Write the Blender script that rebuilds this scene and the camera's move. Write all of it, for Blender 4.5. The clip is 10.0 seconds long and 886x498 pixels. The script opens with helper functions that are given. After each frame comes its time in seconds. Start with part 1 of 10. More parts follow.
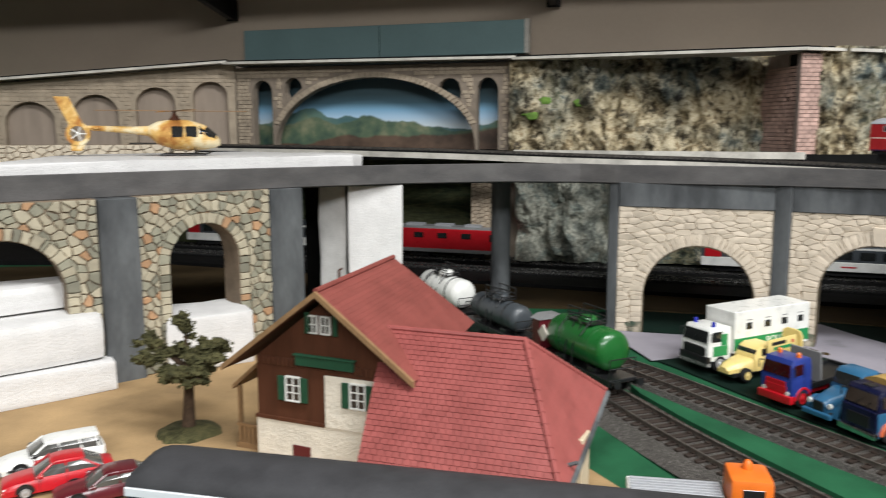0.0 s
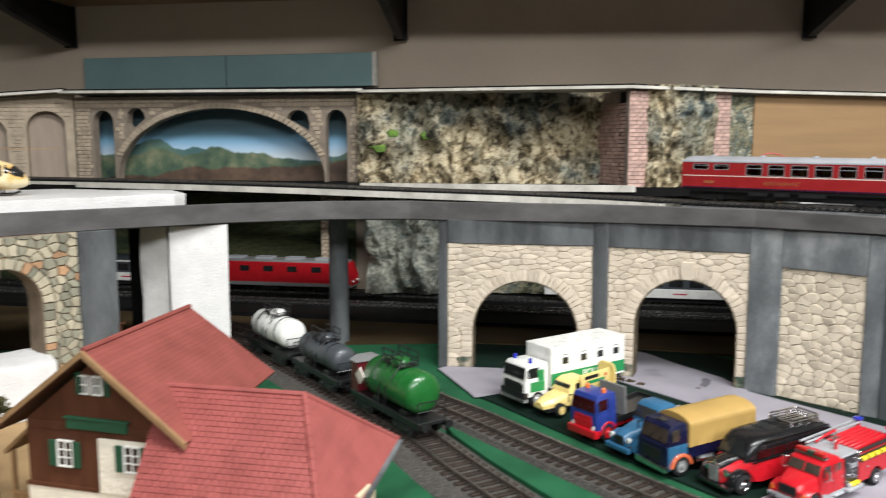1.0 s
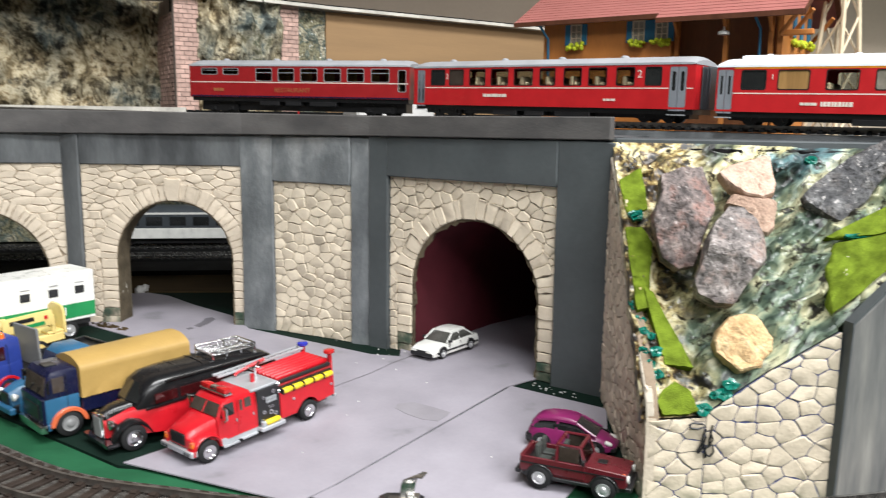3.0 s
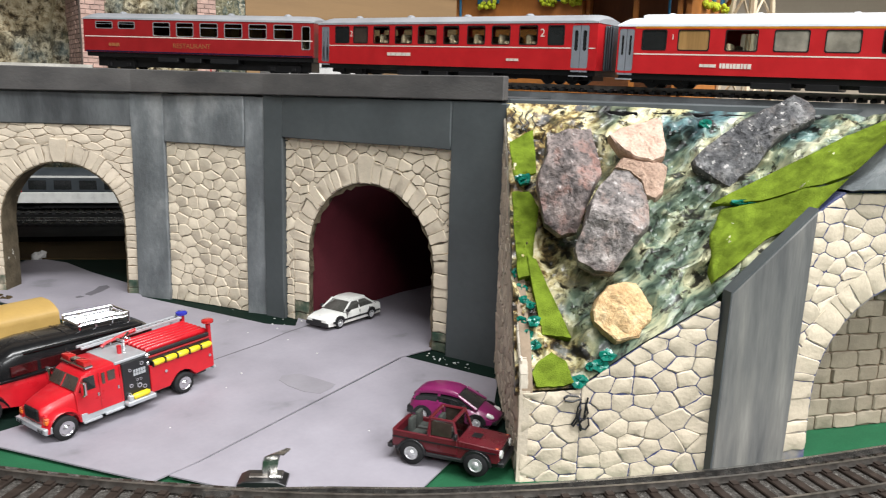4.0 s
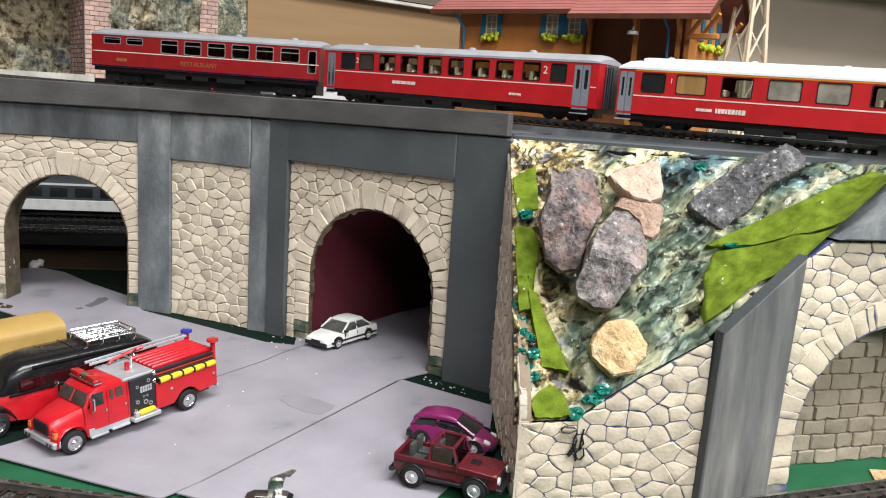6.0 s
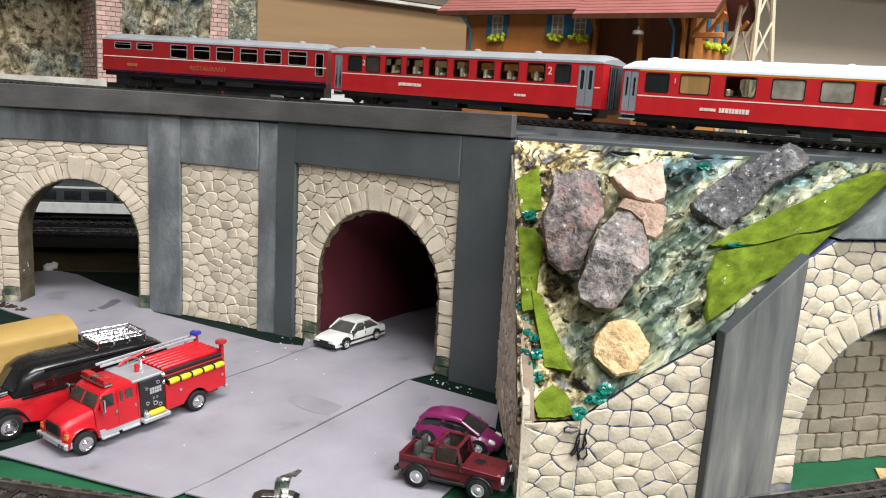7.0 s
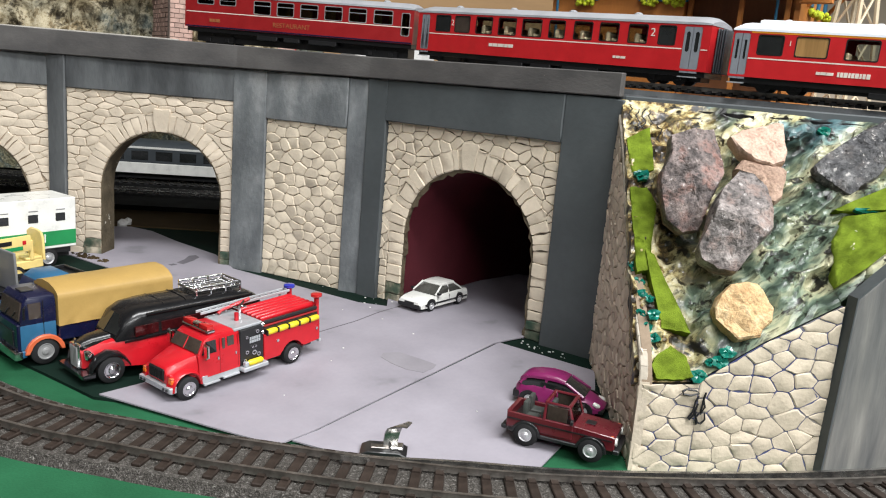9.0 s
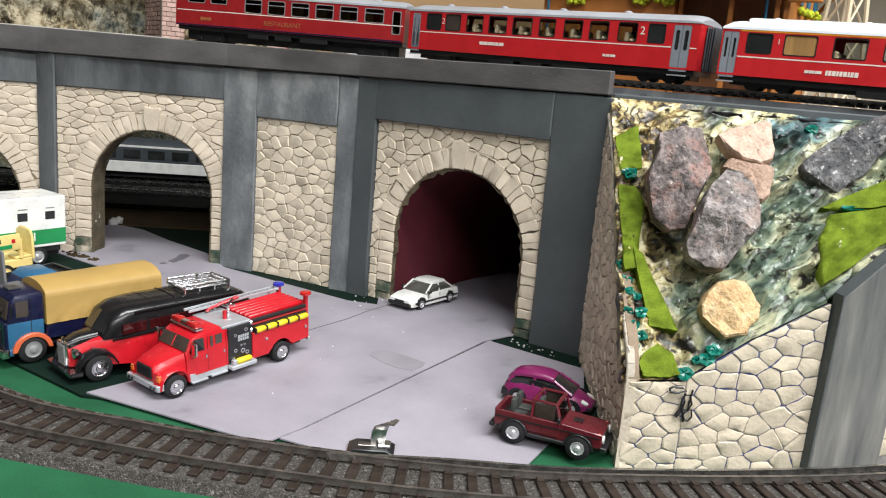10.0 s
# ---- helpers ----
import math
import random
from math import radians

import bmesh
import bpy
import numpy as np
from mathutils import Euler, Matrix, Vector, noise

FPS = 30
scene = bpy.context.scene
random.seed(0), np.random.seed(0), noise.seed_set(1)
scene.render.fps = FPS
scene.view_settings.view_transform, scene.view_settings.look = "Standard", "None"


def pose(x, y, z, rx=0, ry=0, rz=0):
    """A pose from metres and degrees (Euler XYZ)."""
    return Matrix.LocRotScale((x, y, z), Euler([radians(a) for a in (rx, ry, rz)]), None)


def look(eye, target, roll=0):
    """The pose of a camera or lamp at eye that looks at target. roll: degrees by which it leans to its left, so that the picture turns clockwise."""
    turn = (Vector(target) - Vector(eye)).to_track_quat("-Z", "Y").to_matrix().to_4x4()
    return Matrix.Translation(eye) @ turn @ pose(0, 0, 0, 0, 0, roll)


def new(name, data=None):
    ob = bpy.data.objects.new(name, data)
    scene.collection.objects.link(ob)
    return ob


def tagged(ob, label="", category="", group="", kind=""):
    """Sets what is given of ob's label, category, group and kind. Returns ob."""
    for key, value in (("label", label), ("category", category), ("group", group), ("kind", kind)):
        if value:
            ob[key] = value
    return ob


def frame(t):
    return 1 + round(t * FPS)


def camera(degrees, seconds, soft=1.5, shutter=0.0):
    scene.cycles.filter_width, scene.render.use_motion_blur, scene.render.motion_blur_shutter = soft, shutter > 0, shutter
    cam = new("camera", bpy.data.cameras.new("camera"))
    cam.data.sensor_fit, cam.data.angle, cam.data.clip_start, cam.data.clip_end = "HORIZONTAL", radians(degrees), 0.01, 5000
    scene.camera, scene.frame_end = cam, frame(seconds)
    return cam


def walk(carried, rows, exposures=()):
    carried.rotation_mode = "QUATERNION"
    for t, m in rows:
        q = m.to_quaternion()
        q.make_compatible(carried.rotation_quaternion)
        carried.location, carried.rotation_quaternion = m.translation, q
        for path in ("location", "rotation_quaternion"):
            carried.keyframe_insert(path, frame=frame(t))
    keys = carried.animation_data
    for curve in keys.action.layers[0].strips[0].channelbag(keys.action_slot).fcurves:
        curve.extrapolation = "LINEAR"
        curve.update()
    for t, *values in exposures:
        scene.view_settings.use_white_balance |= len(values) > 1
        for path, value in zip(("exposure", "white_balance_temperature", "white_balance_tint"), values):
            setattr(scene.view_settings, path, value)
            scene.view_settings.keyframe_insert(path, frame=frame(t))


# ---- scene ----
cam = camera(57.5, 10.0, soft=1.1, shutter=0.35)
# seconds, eye x, y, z (metres), yaw, pitch, roll (degrees)
PATH = [
    (0, 0.0006, -0.0006, 0.1760, 0.04, -8.63, -0.07),
    (0.2, 0.0069, 0.0003, 0.1778, -2.70, -8.55, -0.20),
    (0.5, 0.0217, 0.0018, 0.1818, -4.13, -8.10, -0.30),
    (0.6, 0.0275, 0.0017, 0.1833, -4.51, -7.65, -0.61),
    (1, 0.0563, 0.0017, 0.1901, -7.49, -7.17, -0.01),
    (1.3, 0.0864, 0.0105, 0.1974, -11.04, -6.38, 0.45),
    (1.5, 0.1083, 0.0184, 0.1988, -12.88, -5.64, 0.58),
    (1.8, 0.1413, 0.0328, 0.1887, -16.25, -4.66, 0.12),
    (2, 0.1635, 0.0405, 0.1785, -18.85, -5.25, 0.04),
    (2.3, 0.1974, 0.0426, 0.1590, -22.43, -6.74, -0.11),
    (2.5, 0.2176, 0.0429, 0.1481, -23.98, -7.29, 0.05),
    (2.7, 0.2343, 0.0453, 0.1436, -25.23, -7.79, 0.49),
    (3, 0.2525, 0.0488, 0.1418, -26.72, -9.22, 0.77),
    (3.2, 0.2587, 0.0485, 0.1416, -28.12, -9.69, 1.72),
    (4.3, 0.2991, 0.0481, 0.1374, -30.09, -11.55, 1.61),
    (4.5, 0.3006, 0.0475, 0.1377, -30.28, -11.31, 1.78),
    (5, 0.2962, 0.0463, 0.1397, -30.80, -11.18, 2.23),
    (5.5, 0.2900, 0.0434, 0.1441, -31.03, -10.91, 3.13),
    (6, 0.2766, 0.0442, 0.1483, -31.09, -10.54, 3.77),
    (7.3, 0.2797, 0.0388, 0.1506, -29.72, -10.74, 3.24),
    (7.5, 0.2726, 0.0455, 0.1454, -29.76, -10.64, 3.74),
    (8, 0.2650, 0.0561, 0.1374, -29.02, -11.24, 4.29),
    (8.5, 0.2567, 0.0562, 0.1357, -28.63, -11.81, 4.65),
    (9, 0.2517, 0.0601, 0.1346, -28.09, -12.00, 4.79),
    (9.5, 0.2507, 0.0595, 0.1367, -27.90, -11.95, 4.91),
    (10, 0.2548, 0.0584, 0.1341, -28.36, -12.00, 4.83),
]

EXPOSURES = [(0, 0.0), (0.5, 0.1), (1, 0.25), (1.5, 0.35), (2, 0.4), (2.5, 0.3), (3, 0.25), (4.5, 0.1), (10, 0.1)]


def eye_pose(x, y, z, yaw, pitch, roll):
    a, b = radians(yaw), radians(pitch)
    way = Vector((-math.sin(a) * math.cos(b), math.cos(a) * math.cos(b), math.sin(b)))
    return look((x, y, z), Vector((x, y, z)) + way, roll)


# the clip's camera brightens its picture while it turns past the dark back wall
walk(cam, [(t, eye_pose(*row)) for t, *row in PATH], EXPOSURES)

# ---- light: a room lit by ceiling tubes ----
world = bpy.data.worlds.new("room_air")
world.use_nodes = True
world.node_tree.nodes["Background"].inputs[0].default_value = (0.9, 0.92, 1.0, 1)
world.node_tree.nodes["Background"].inputs[1].default_value = 0.004
scene.world = world
scene.view_settings.exposure = 0.05


def tube_lamp(x, y, z, sx, sy, watts, col=(0.985, 0.995, 1.0), turn=0.0):
    lamp = bpy.data.lights.new("ceiling_tube", "AREA")
    lamp.shape, lamp.size, lamp.size_y, lamp.energy, lamp.color = "RECTANGLE", sx, sy, watts, col
    ob = new("ceiling_tube", lamp)
    ob.matrix_world = pose(x, y, z, 0, 0, turn)
    return ob


tube_lamp(0.50, -0.25, 1.25, 1.2, 0.3, 33.0, turn=-12)
tube_lamp(0.36, -1.5, 1.10, 1.6, 0.6, 63.5, turn=-6)
tube_lamp(-0.95, -0.7, 1.25, 0.16, 1.2, 4.0)
tube_lamp(1.45, -0.7, 1.25, 0.16, 1.2, 15.0)

from mathutils import geometry

# ---- helpers: all shapes are drawn in millimetres ----
MM = 0.001
RNG = random.Random(7)


def shade(bm, flat=False):
    for f in bm.faces:
        f.smooth = not flat


def mesh_of(name, bm, flat=False, angle=35):
    bmesh.ops.recalc_face_normals(bm, faces=bm.faces)
    bmesh.ops.scale(bm, vec=(MM, MM, MM), verts=bm.verts)
    shade(bm, flat)
    me = bpy.data.meshes.new(name)
    bm.to_mesh(me)
    bm.free()
    if not flat:
        me.set_sharp_from_angle(angle=radians(angle))
    return me


def part(name, bm, material, parent=None, label="", flat=False, angle=35):
    me = mesh_of(name, bm, flat, angle)
    me.materials.append(material)
    ob = new(name, me)
    ob.parent = parent
    return tagged(ob, label)


def thing(name, x, y, z, turn, label, category, group="", rx=0, ry=0):
    ob = new(name)
    ob.empty_display_size = 0.01
    ob.matrix_world = pose(x * MM, y * MM, z * MM, rx, ry, turn)
    return tagged(ob, label, category, group)


def solid(name, bm, material, x=0, y=0, z=0, turn=0, label="", category="", group="", kind="", flat=False, angle=35):
    """A top-level thing or piece of the setting that is one mesh."""
    ob = part(name, bm, material, None, label, flat, angle)
    ob.matrix_world = pose(x * MM, y * MM, z * MM, 0, 0, turn)
    return tagged(ob, label, category, group, kind)


def box(bm, x0, x1, y0, y1, z0, z1, bev=0.0, seg=1):
    vs = [bm.verts.new((x, y, z)) for z in (z0, z1) for y in (y0, y1) for x in (x0, x1)]
    fs = [bm.faces.new([vs[i] for i in q]) for q in ((0, 2, 3, 1), (4, 5, 7, 6), (0, 1, 5, 4), (2, 6, 7, 3), (0, 4, 6, 2), (1, 3, 7, 5))]
    if bev:
        es = list({e for f in fs for e in f.edges})
        bmesh.ops.bevel(bm, geom=es, offset=bev, segments=seg, affect="EDGES", profile=0.6)
    return bm


def slab(bm, loops, a, b, bev=0.0):
    """Outline loops in (x, z), the first the outer one, drawn from y = a to y = b."""
    flat = [Vector((x, 0, z)) for loop in loops for x, z in loop]
    tris = geometry.tessellate_polygon([[Vector((x, z, 0)) for x, z in loop] for loop in loops])
    front = [bm.verts.new((p.x, a, p.z)) for p in flat]
    back = [bm.verts.new((p.x, b, p.z)) for p in flat]
    made = []
    if len(loops) == 1:
        made += [bm.faces.new(front), bm.faces.new(list(reversed(back)))]
    else:
        for t in tris:
            made += [bm.faces.new([front[i] for i in t]), bm.faces.new([back[i] for i in reversed(t)])]
    n = 0
    for loop in loops:
        k = len(loop)
        for i in range(k):
            j = (i + 1) % k
            made.append(bm.faces.new((front[n + i], back[n + i], back[n + j], front[n + j])))
        n += k
    if bev:
        rim = {e for f in made[:2] for e in f.edges} if len(loops) == 1 else set()
        bmesh.ops.bevel(bm, geom=list(rim), offset=bev, segments=1, affect="EDGES", profile=0.5)
    return bm


def plate(bm, pts, z0, z1, bev=0.0):
    """An outline in (x, y) drawn from z0 to z1."""
    lo = [bm.verts.new((x, y, z0)) for x, y in pts]
    hi = [bm.verts.new((x, y, z1)) for x, y in pts]
    top = bm.faces.new(hi)
    bm.faces.new(list(reversed(lo)))
    for i in range(len(pts)):
        j = (i + 1) % len(pts)
        bm.faces.new((lo[i], lo[j], hi[j], hi[i]))
    if bev:
        bmesh.ops.bevel(bm, geom=list(top.edges), offset=bev, segments=1, affect="EDGES", profile=0.5)
    return bm


def frame_of(p, q):
    w = (Vector(q) - Vector(p)).normalized()
    u = w.cross(Vector((0, 0, 1)) if abs(w.z) < 0.9 else Vector((1, 0, 0))).normalized()
    return u, w.cross(u)


def ring(c, u, v, r, seg):
    return [Vector(c) + u * (r * math.cos(2 * math.pi * i / seg)) + v * (r * math.sin(2 * math.pi * i / seg)) for i in range(seg)]


def loft(bm, rings, caps=True):
    rows = [[bm.verts.new(p) for p in r] for r in rings]
    n = len(rows[0])
    for a, b in zip(rows, rows[1:]):
        for i in range(n):
            bm.faces.new((a[i], a[(i + 1) % n], b[(i + 1) % n], b[i]))
    if caps:
        bm.faces.new(list(reversed(rows[0])))
        bm.faces.new(rows[-1])
    return bm


def cyl(bm, p, q, r, seg=10, r2=None):
    u, v = frame_of(p, q)
    return loft(bm, [ring(p, u, v, r, seg), ring(q, u, v, r if r2 is None else r2, seg)])


def lathe(bm, p, q, profile, seg=16):
    """Profile of (share of the way from p to q, radius)."""
    u, v = frame_of(p, q)
    return loft(bm, [ring(Vector(p).lerp(Vector(q), s), u, v, r, seg) for s, r in profile])


def tube(bm, pts, r, seg=6):
    pts = [Vector(p) for p in pts]
    pts = pts[:1] + [b for a, b in zip(pts, pts[1:]) if (b - a).length > 1e-6]
    rings, u = [], None
    for i, p in enumerate(pts):
        w = (pts[min(i + 1, len(pts) - 1)] - pts[max(i - 1, 0)]).normalized()
        if u is None:
            u, v = frame_of(p, p + w)
        u = (u - w * u.dot(w)).normalized()
        rings.append(ring(p, u, w.cross(u), r, seg))
    return loft(bm, rings)


def rrect(x, hw0, hw1, z0, z1, r=1.0):
    """A ring across x: half widths below and above, heights, rounded above."""
    return [Vector((x, y, z)) for y, z in ((-hw0, z0), (hw0, z0), (hw0, z0 + (z1 - z0) * 0.55), (hw1, z1 - r), (hw1 - r * 0.3, z1 - r * 0.3), (hw1 - r, z1),
                                           (-hw1 + r, z1), (-hw1 + r * 0.3, z1 - r * 0.3), (-hw1, z1 - r), (-hw0, z0 + (z1 - z0) * 0.55))]


def body(bm, secs):
    return loft(bm, [rrect(*s) for s in secs])


def word(parent, text, size, m, material, name="lettering", align="CENTER", label=""):
    """Lettering as a thin mesh; m places it under its parent, size in millimetres."""
    cu = bpy.data.curves.new(name, "FONT")
    cu.body, cu.size, cu.extrude, cu.align_x, cu.align_y = text, size * MM, 0.00008, align, "CENTER"
    tmp = new(name, cu)
    me = bpy.data.meshes.new_from_object(tmp.evaluated_get(bpy.context.evaluated_depsgraph_get()))
    bpy.data.objects.remove(tmp)
    me.materials.append(material)
    ob = new(name, me)
    ob.parent, ob.matrix_basis = parent, m
    return tagged(ob, label)


def side_m(x, y, z, flip=False):
    """Lettering upright on a side that faces -y (flip: +y), in millimetres."""
    return pose(x * MM, y * MM, z * MM, 90, 0, 180 if flip else 0)


# ---- materials ----
def nodes_of(name):
    m = bpy.data.materials.new(name)
    m.use_nodes = True
    nt = m.node_tree
    return m, nt, nt.nodes["Principled BSDF"], nt.nodes.new("ShaderNodeTexCoord")


def noise_node(nt, co, scale, detail=4.0, rough=0.55, kind="ShaderNodeTexNoise"):
    n = nt.nodes.new(kind)
    n.inputs["Scale"].default_value = scale
    if kind == "ShaderNodeTexNoise":
        n.inputs["Detail"].default_value, n.inputs["Roughness"].default_value = detail, rough
    nt.links.new(co, n.inputs["Vector"])
    return n


def ramp(nt, fac, stops, interp="LINEAR"):
    r = nt.nodes.new("ShaderNodeValToRGB")
    r.color_ramp.interpolation = interp
    while len(r.color_ramp.elements) < len(stops):
        r.color_ramp.elements.new(0.5)
    for e, (p, c) in zip(r.color_ramp.elements, stops):
        e.position, e.color = p, (*c, 1)
    nt.links.new(fac, r.inputs["Fac"])
    return r


def tint(c, k):
    return tuple(min(1.0, v * k) for v in c)


def mat(name, base, rough=0.5, metal=0.0, dark=0.8, scale=90.0, fine=700.0, bump=0.15, depth=0.0004, rand=0.0, coat=0.0, stretch=None, stops=None, spec=0.5, chips=None):
    """A surface with wear at two scales: broad patches and fine grain."""
    m, nt, bsdf, co = nodes_of(name)
    vec = co.outputs["Object"]
    if stretch:
        mp = nt.nodes.new("ShaderNodeMapping")
        mp.inputs["Scale"].default_value = stretch
        nt.links.new(vec, mp.inputs["Vector"])
        vec = mp.outputs["Vector"]
    big, small = noise_node(nt, vec, scale), noise_node(nt, vec, fine, 3.0)
    col = ramp(nt, big.outputs["Fac"], stops or ((0.32, tint(base, dark)), (0.55, base), (0.75, tint(base, 1 + (1 - dark) * 0.6)))).outputs["Color"]
    grain = ramp(nt, small.outputs["Fac"], ((0.3, (1 - (1 - dark) * 0.6,) * 3), (0.7, (1, 1, 1))))
    mul = nt.nodes.new("ShaderNodeMixRGB")
    mul.blend_type, mul.inputs["Fac"].default_value = "MULTIPLY", 0.8
    nt.links.new(col, mul.inputs["Color1"]), nt.links.new(grain.outputs["Color"], mul.inputs["Color2"])
    out = mul.outputs["Color"]
    if chips:
        cn = noise_node(nt, vec, chips[0], 9.0, 0.7)
        cr = ramp(nt, cn.outputs["Fac"], ((chips[1], (0, 0, 0)), (chips[1] + 0.015, (1, 1, 1))))
        cm = nt.nodes.new("ShaderNodeMixRGB")
        cm.inputs["Color2"].default_value = (*chips[2], 1)
        nt.links.new(cr.outputs["Color"], cm.inputs["Fac"]), nt.links.new(out, cm.inputs["Color1"])
        out = cm.outputs["Color"]
    if rand:
        info, hsv, mr = nt.nodes.new("ShaderNodeObjectInfo"), nt.nodes.new("ShaderNodeHueSaturation"), nt.nodes.new("ShaderNodeMapRange")
        mr.inputs["To Min"].default_value, mr.inputs["To Max"].default_value = 1 - rand, 1 + rand
        nt.links.new(info.outputs["Random"], mr.inputs["Value"])
        nt.links.new(mr.outputs["Result"], hsv.inputs["Value"]), nt.links.new(out, hsv.inputs["Color"])
        out = hsv.outputs["Color"]
    nt.links.new(out, bsdf.inputs["Base Color"])
    rr = nt.nodes.new("ShaderNodeMapRange")
    rr.inputs["To Min"].default_value, rr.inputs["To Max"].default_value = max(0.03, rough - 0.12), min(1.0, rough + 0.12)
    nt.links.new(big.outputs["Fac"], rr.inputs["Value"]), nt.links.new(rr.outputs["Result"], bsdf.inputs["Roughness"])
    bsdf.inputs["Metallic"].default_value, bsdf.inputs["Coat Weight"].default_value = metal, coat
    bsdf.inputs["Specular IOR Level"].default_value = spec
    if bump:
        add = nt.nodes.new("ShaderNodeMath")
        add.operation = "ADD"
        nt.links.new(big.outputs["Fac"], add.inputs[0]), nt.links.new(small.outputs["Fac"], add.inputs[1])
        b = nt.nodes.new("ShaderNodeBump")
        b.inputs["Strength"].default_value, b.inputs["Distance"].default_value = bump, depth
        nt.links.new(add.outputs[0], b.inputs["Height"]), nt.links.new(b.outputs["Normal"], bsdf.inputs["Normal"])
    return m


def glass_mat(name, tone=(0.8, 0.85, 0.85), rough=0.05):
    m, nt, bsdf, co = nodes_of(name)
    bsdf.inputs["Base Color"].default_value = (*tone, 1)
    bsdf.inputs["Transmission Weight"].default_value, bsdf.inputs["Roughness"].default_value = 1.0, rough
    bsdf.inputs["IOR"].default_value = 1.1
    return m


def plastic(name, base, rough=0.32, coat=0.15, dark=0.88):
    """Moulded or sprayed model plastic: nearly even, slightly dusty."""
    return mat(name, base, rough, 0, dark, 120, 1500, 0.06, 0.0002, coat=coat)


def mottled(name, colours, scale, rough=0.6, bump=0.5, depth=0.001, fine=500.0, coat=0.0, stretch=None, distort=1.0, grain=0.25):
    """Patches of several colours, as on printed rock foil or stone."""
    m, nt, bsdf, co = nodes_of(name)
    vec = co.outputs["Object"]
    if stretch:
        mp = nt.nodes.new("ShaderNodeMapping")
        mp.inputs["Scale"].default_value = stretch
        nt.links.new(vec, mp.inputs["Vector"])
        vec = mp.outputs["Vector"]
    n = noise_node(nt, vec, scale, 6.0, 0.62)
    n.inputs["Distortion"].default_value = distort
    f = noise_node(nt, vec, fine, 4.0)
    k = len(colours)
    col = ramp(nt, n.outputs["Fac"], [(0.30 + 0.40 * i / (k - 1), c) for i, c in enumerate(colours)])
    g = ramp(nt, f.outputs["Fac"], ((0.35, (1 - grain * 1.6,) * 3), (0.65, (1, 1, 1))))
    mul = nt.nodes.new("ShaderNodeMixRGB")
    mul.blend_type, mul.inputs["Fac"].default_value = "MULTIPLY", 1.0
    nt.links.new(col.outputs["Color"], mul.inputs["Color1"]), nt.links.new(g.outputs["Color"], mul.inputs["Color2"])
    nt.links.new(mul.outputs["Color"], bsdf.inputs["Base Color"])
    bsdf.inputs["Roughness"].default_value, bsdf.inputs["Coat Weight"].default_value = rough, coat
    bsdf.inputs["Specular IOR Level"].default_value = 0.25
    add = nt.nodes.new("ShaderNodeMath")
    add.operation = "ADD"
    nt.links.new(n.outputs["Fac"], add.inputs[0]), nt.links.new(f.outputs["Fac"], add.inputs[1])
    b = nt.nodes.new("ShaderNodeBump")
    b.inputs["Strength"].default_value, b.inputs["Distance"].default_value = bump, depth
    nt.links.new(add.outputs[0], b.inputs["Height"]), nt.links.new(b.outputs["Normal"], bsdf.inputs["Normal"])
    return m


M_WALL = mat("wall_paint_greige", (0.46, 0.38, 0.30), 0.85, dark=0.93, scale=8, fine=250, bump=0.1, spec=0.2)
M_ROOM = mat("room_plaster", (0.16, 0.15, 0.14), 0.9, dark=0.93, scale=2, fine=90)
M_CEIL = mat("ceiling_white", (0.36, 0.355, 0.34), 0.9, dark=0.95, scale=2, fine=90)
M_WOODSHELF = mat("shelf_wood", (0.36, 0.22, 0.12), 0.5, dark=0.7, scale=14, fine=160, stretch=(0.4, 6, 6))
M_IRON = mat("black_iron", (0.018, 0.017, 0.017), 0.5, 0.3, dark=0.7, scale=60, spec=0.2)
M_GREEN = mat("green_baseboard", (0.018, 0.10, 0.045), 0.8, dark=0.7, scale=30, fine=1200, bump=0.35, spec=0.12)
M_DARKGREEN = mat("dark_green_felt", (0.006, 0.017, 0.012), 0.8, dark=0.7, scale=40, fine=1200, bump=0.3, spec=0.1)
# ochre ground at a seventh of its colour, as shaded under the viaduct
M_DARKLAND = mat("ochre_ground_shade_tone", (0.060, 0.041, 0.020), 0.85, dark=0.6, scale=18, fine=800, bump=0.4, spec=0.1)
M_BROWNLAND = mat("ochre_ground", (0.42, 0.28, 0.14), 0.85, dark=0.65, scale=18, fine=800, bump=0.4, spec=0.2)
M_PAPER = mat("grey_paper", (0.30, 0.28, 0.315), 0.62, dark=0.9, scale=26, fine=500, bump=0.05, spec=0.35,
              stops=((0.30, (0.20, 0.192, 0.212)), (0.37, (0.262, 0.246, 0.278)), (0.52, (0.292, 0.273, 0.308)), (0.68, (0.318, 0.298, 0.336))))
M_SMUDGE = mat("grey_smudge", (0.13, 0.122, 0.137), 0.65, dark=0.8, scale=80, fine=600, spec=0.3)
M_STAIN = mat("damp_stain", (0.262, 0.247, 0.272), 0.6, dark=0.9, scale=60, fine=600, spec=0.35)
M_SLATE = mat("slate_paint", (0.095, 0.10, 0.104), 0.55, spec=0.25, dark=0.72, scale=35, fine=500, bump=0.3, depth=0.0008, stretch=(1, 1, 0.35), chips=(110, 0.70, (0.50, 0.51, 0.51)),
              stops=((0.36, (0.056, 0.06, 0.063)), (0.47, (0.09, 0.096, 0.10)), (0.56, (0.118, 0.126, 0.13)), (0.66, (0.155, 0.165, 0.17)), (0.76, (0.22, 0.23, 0.235))))
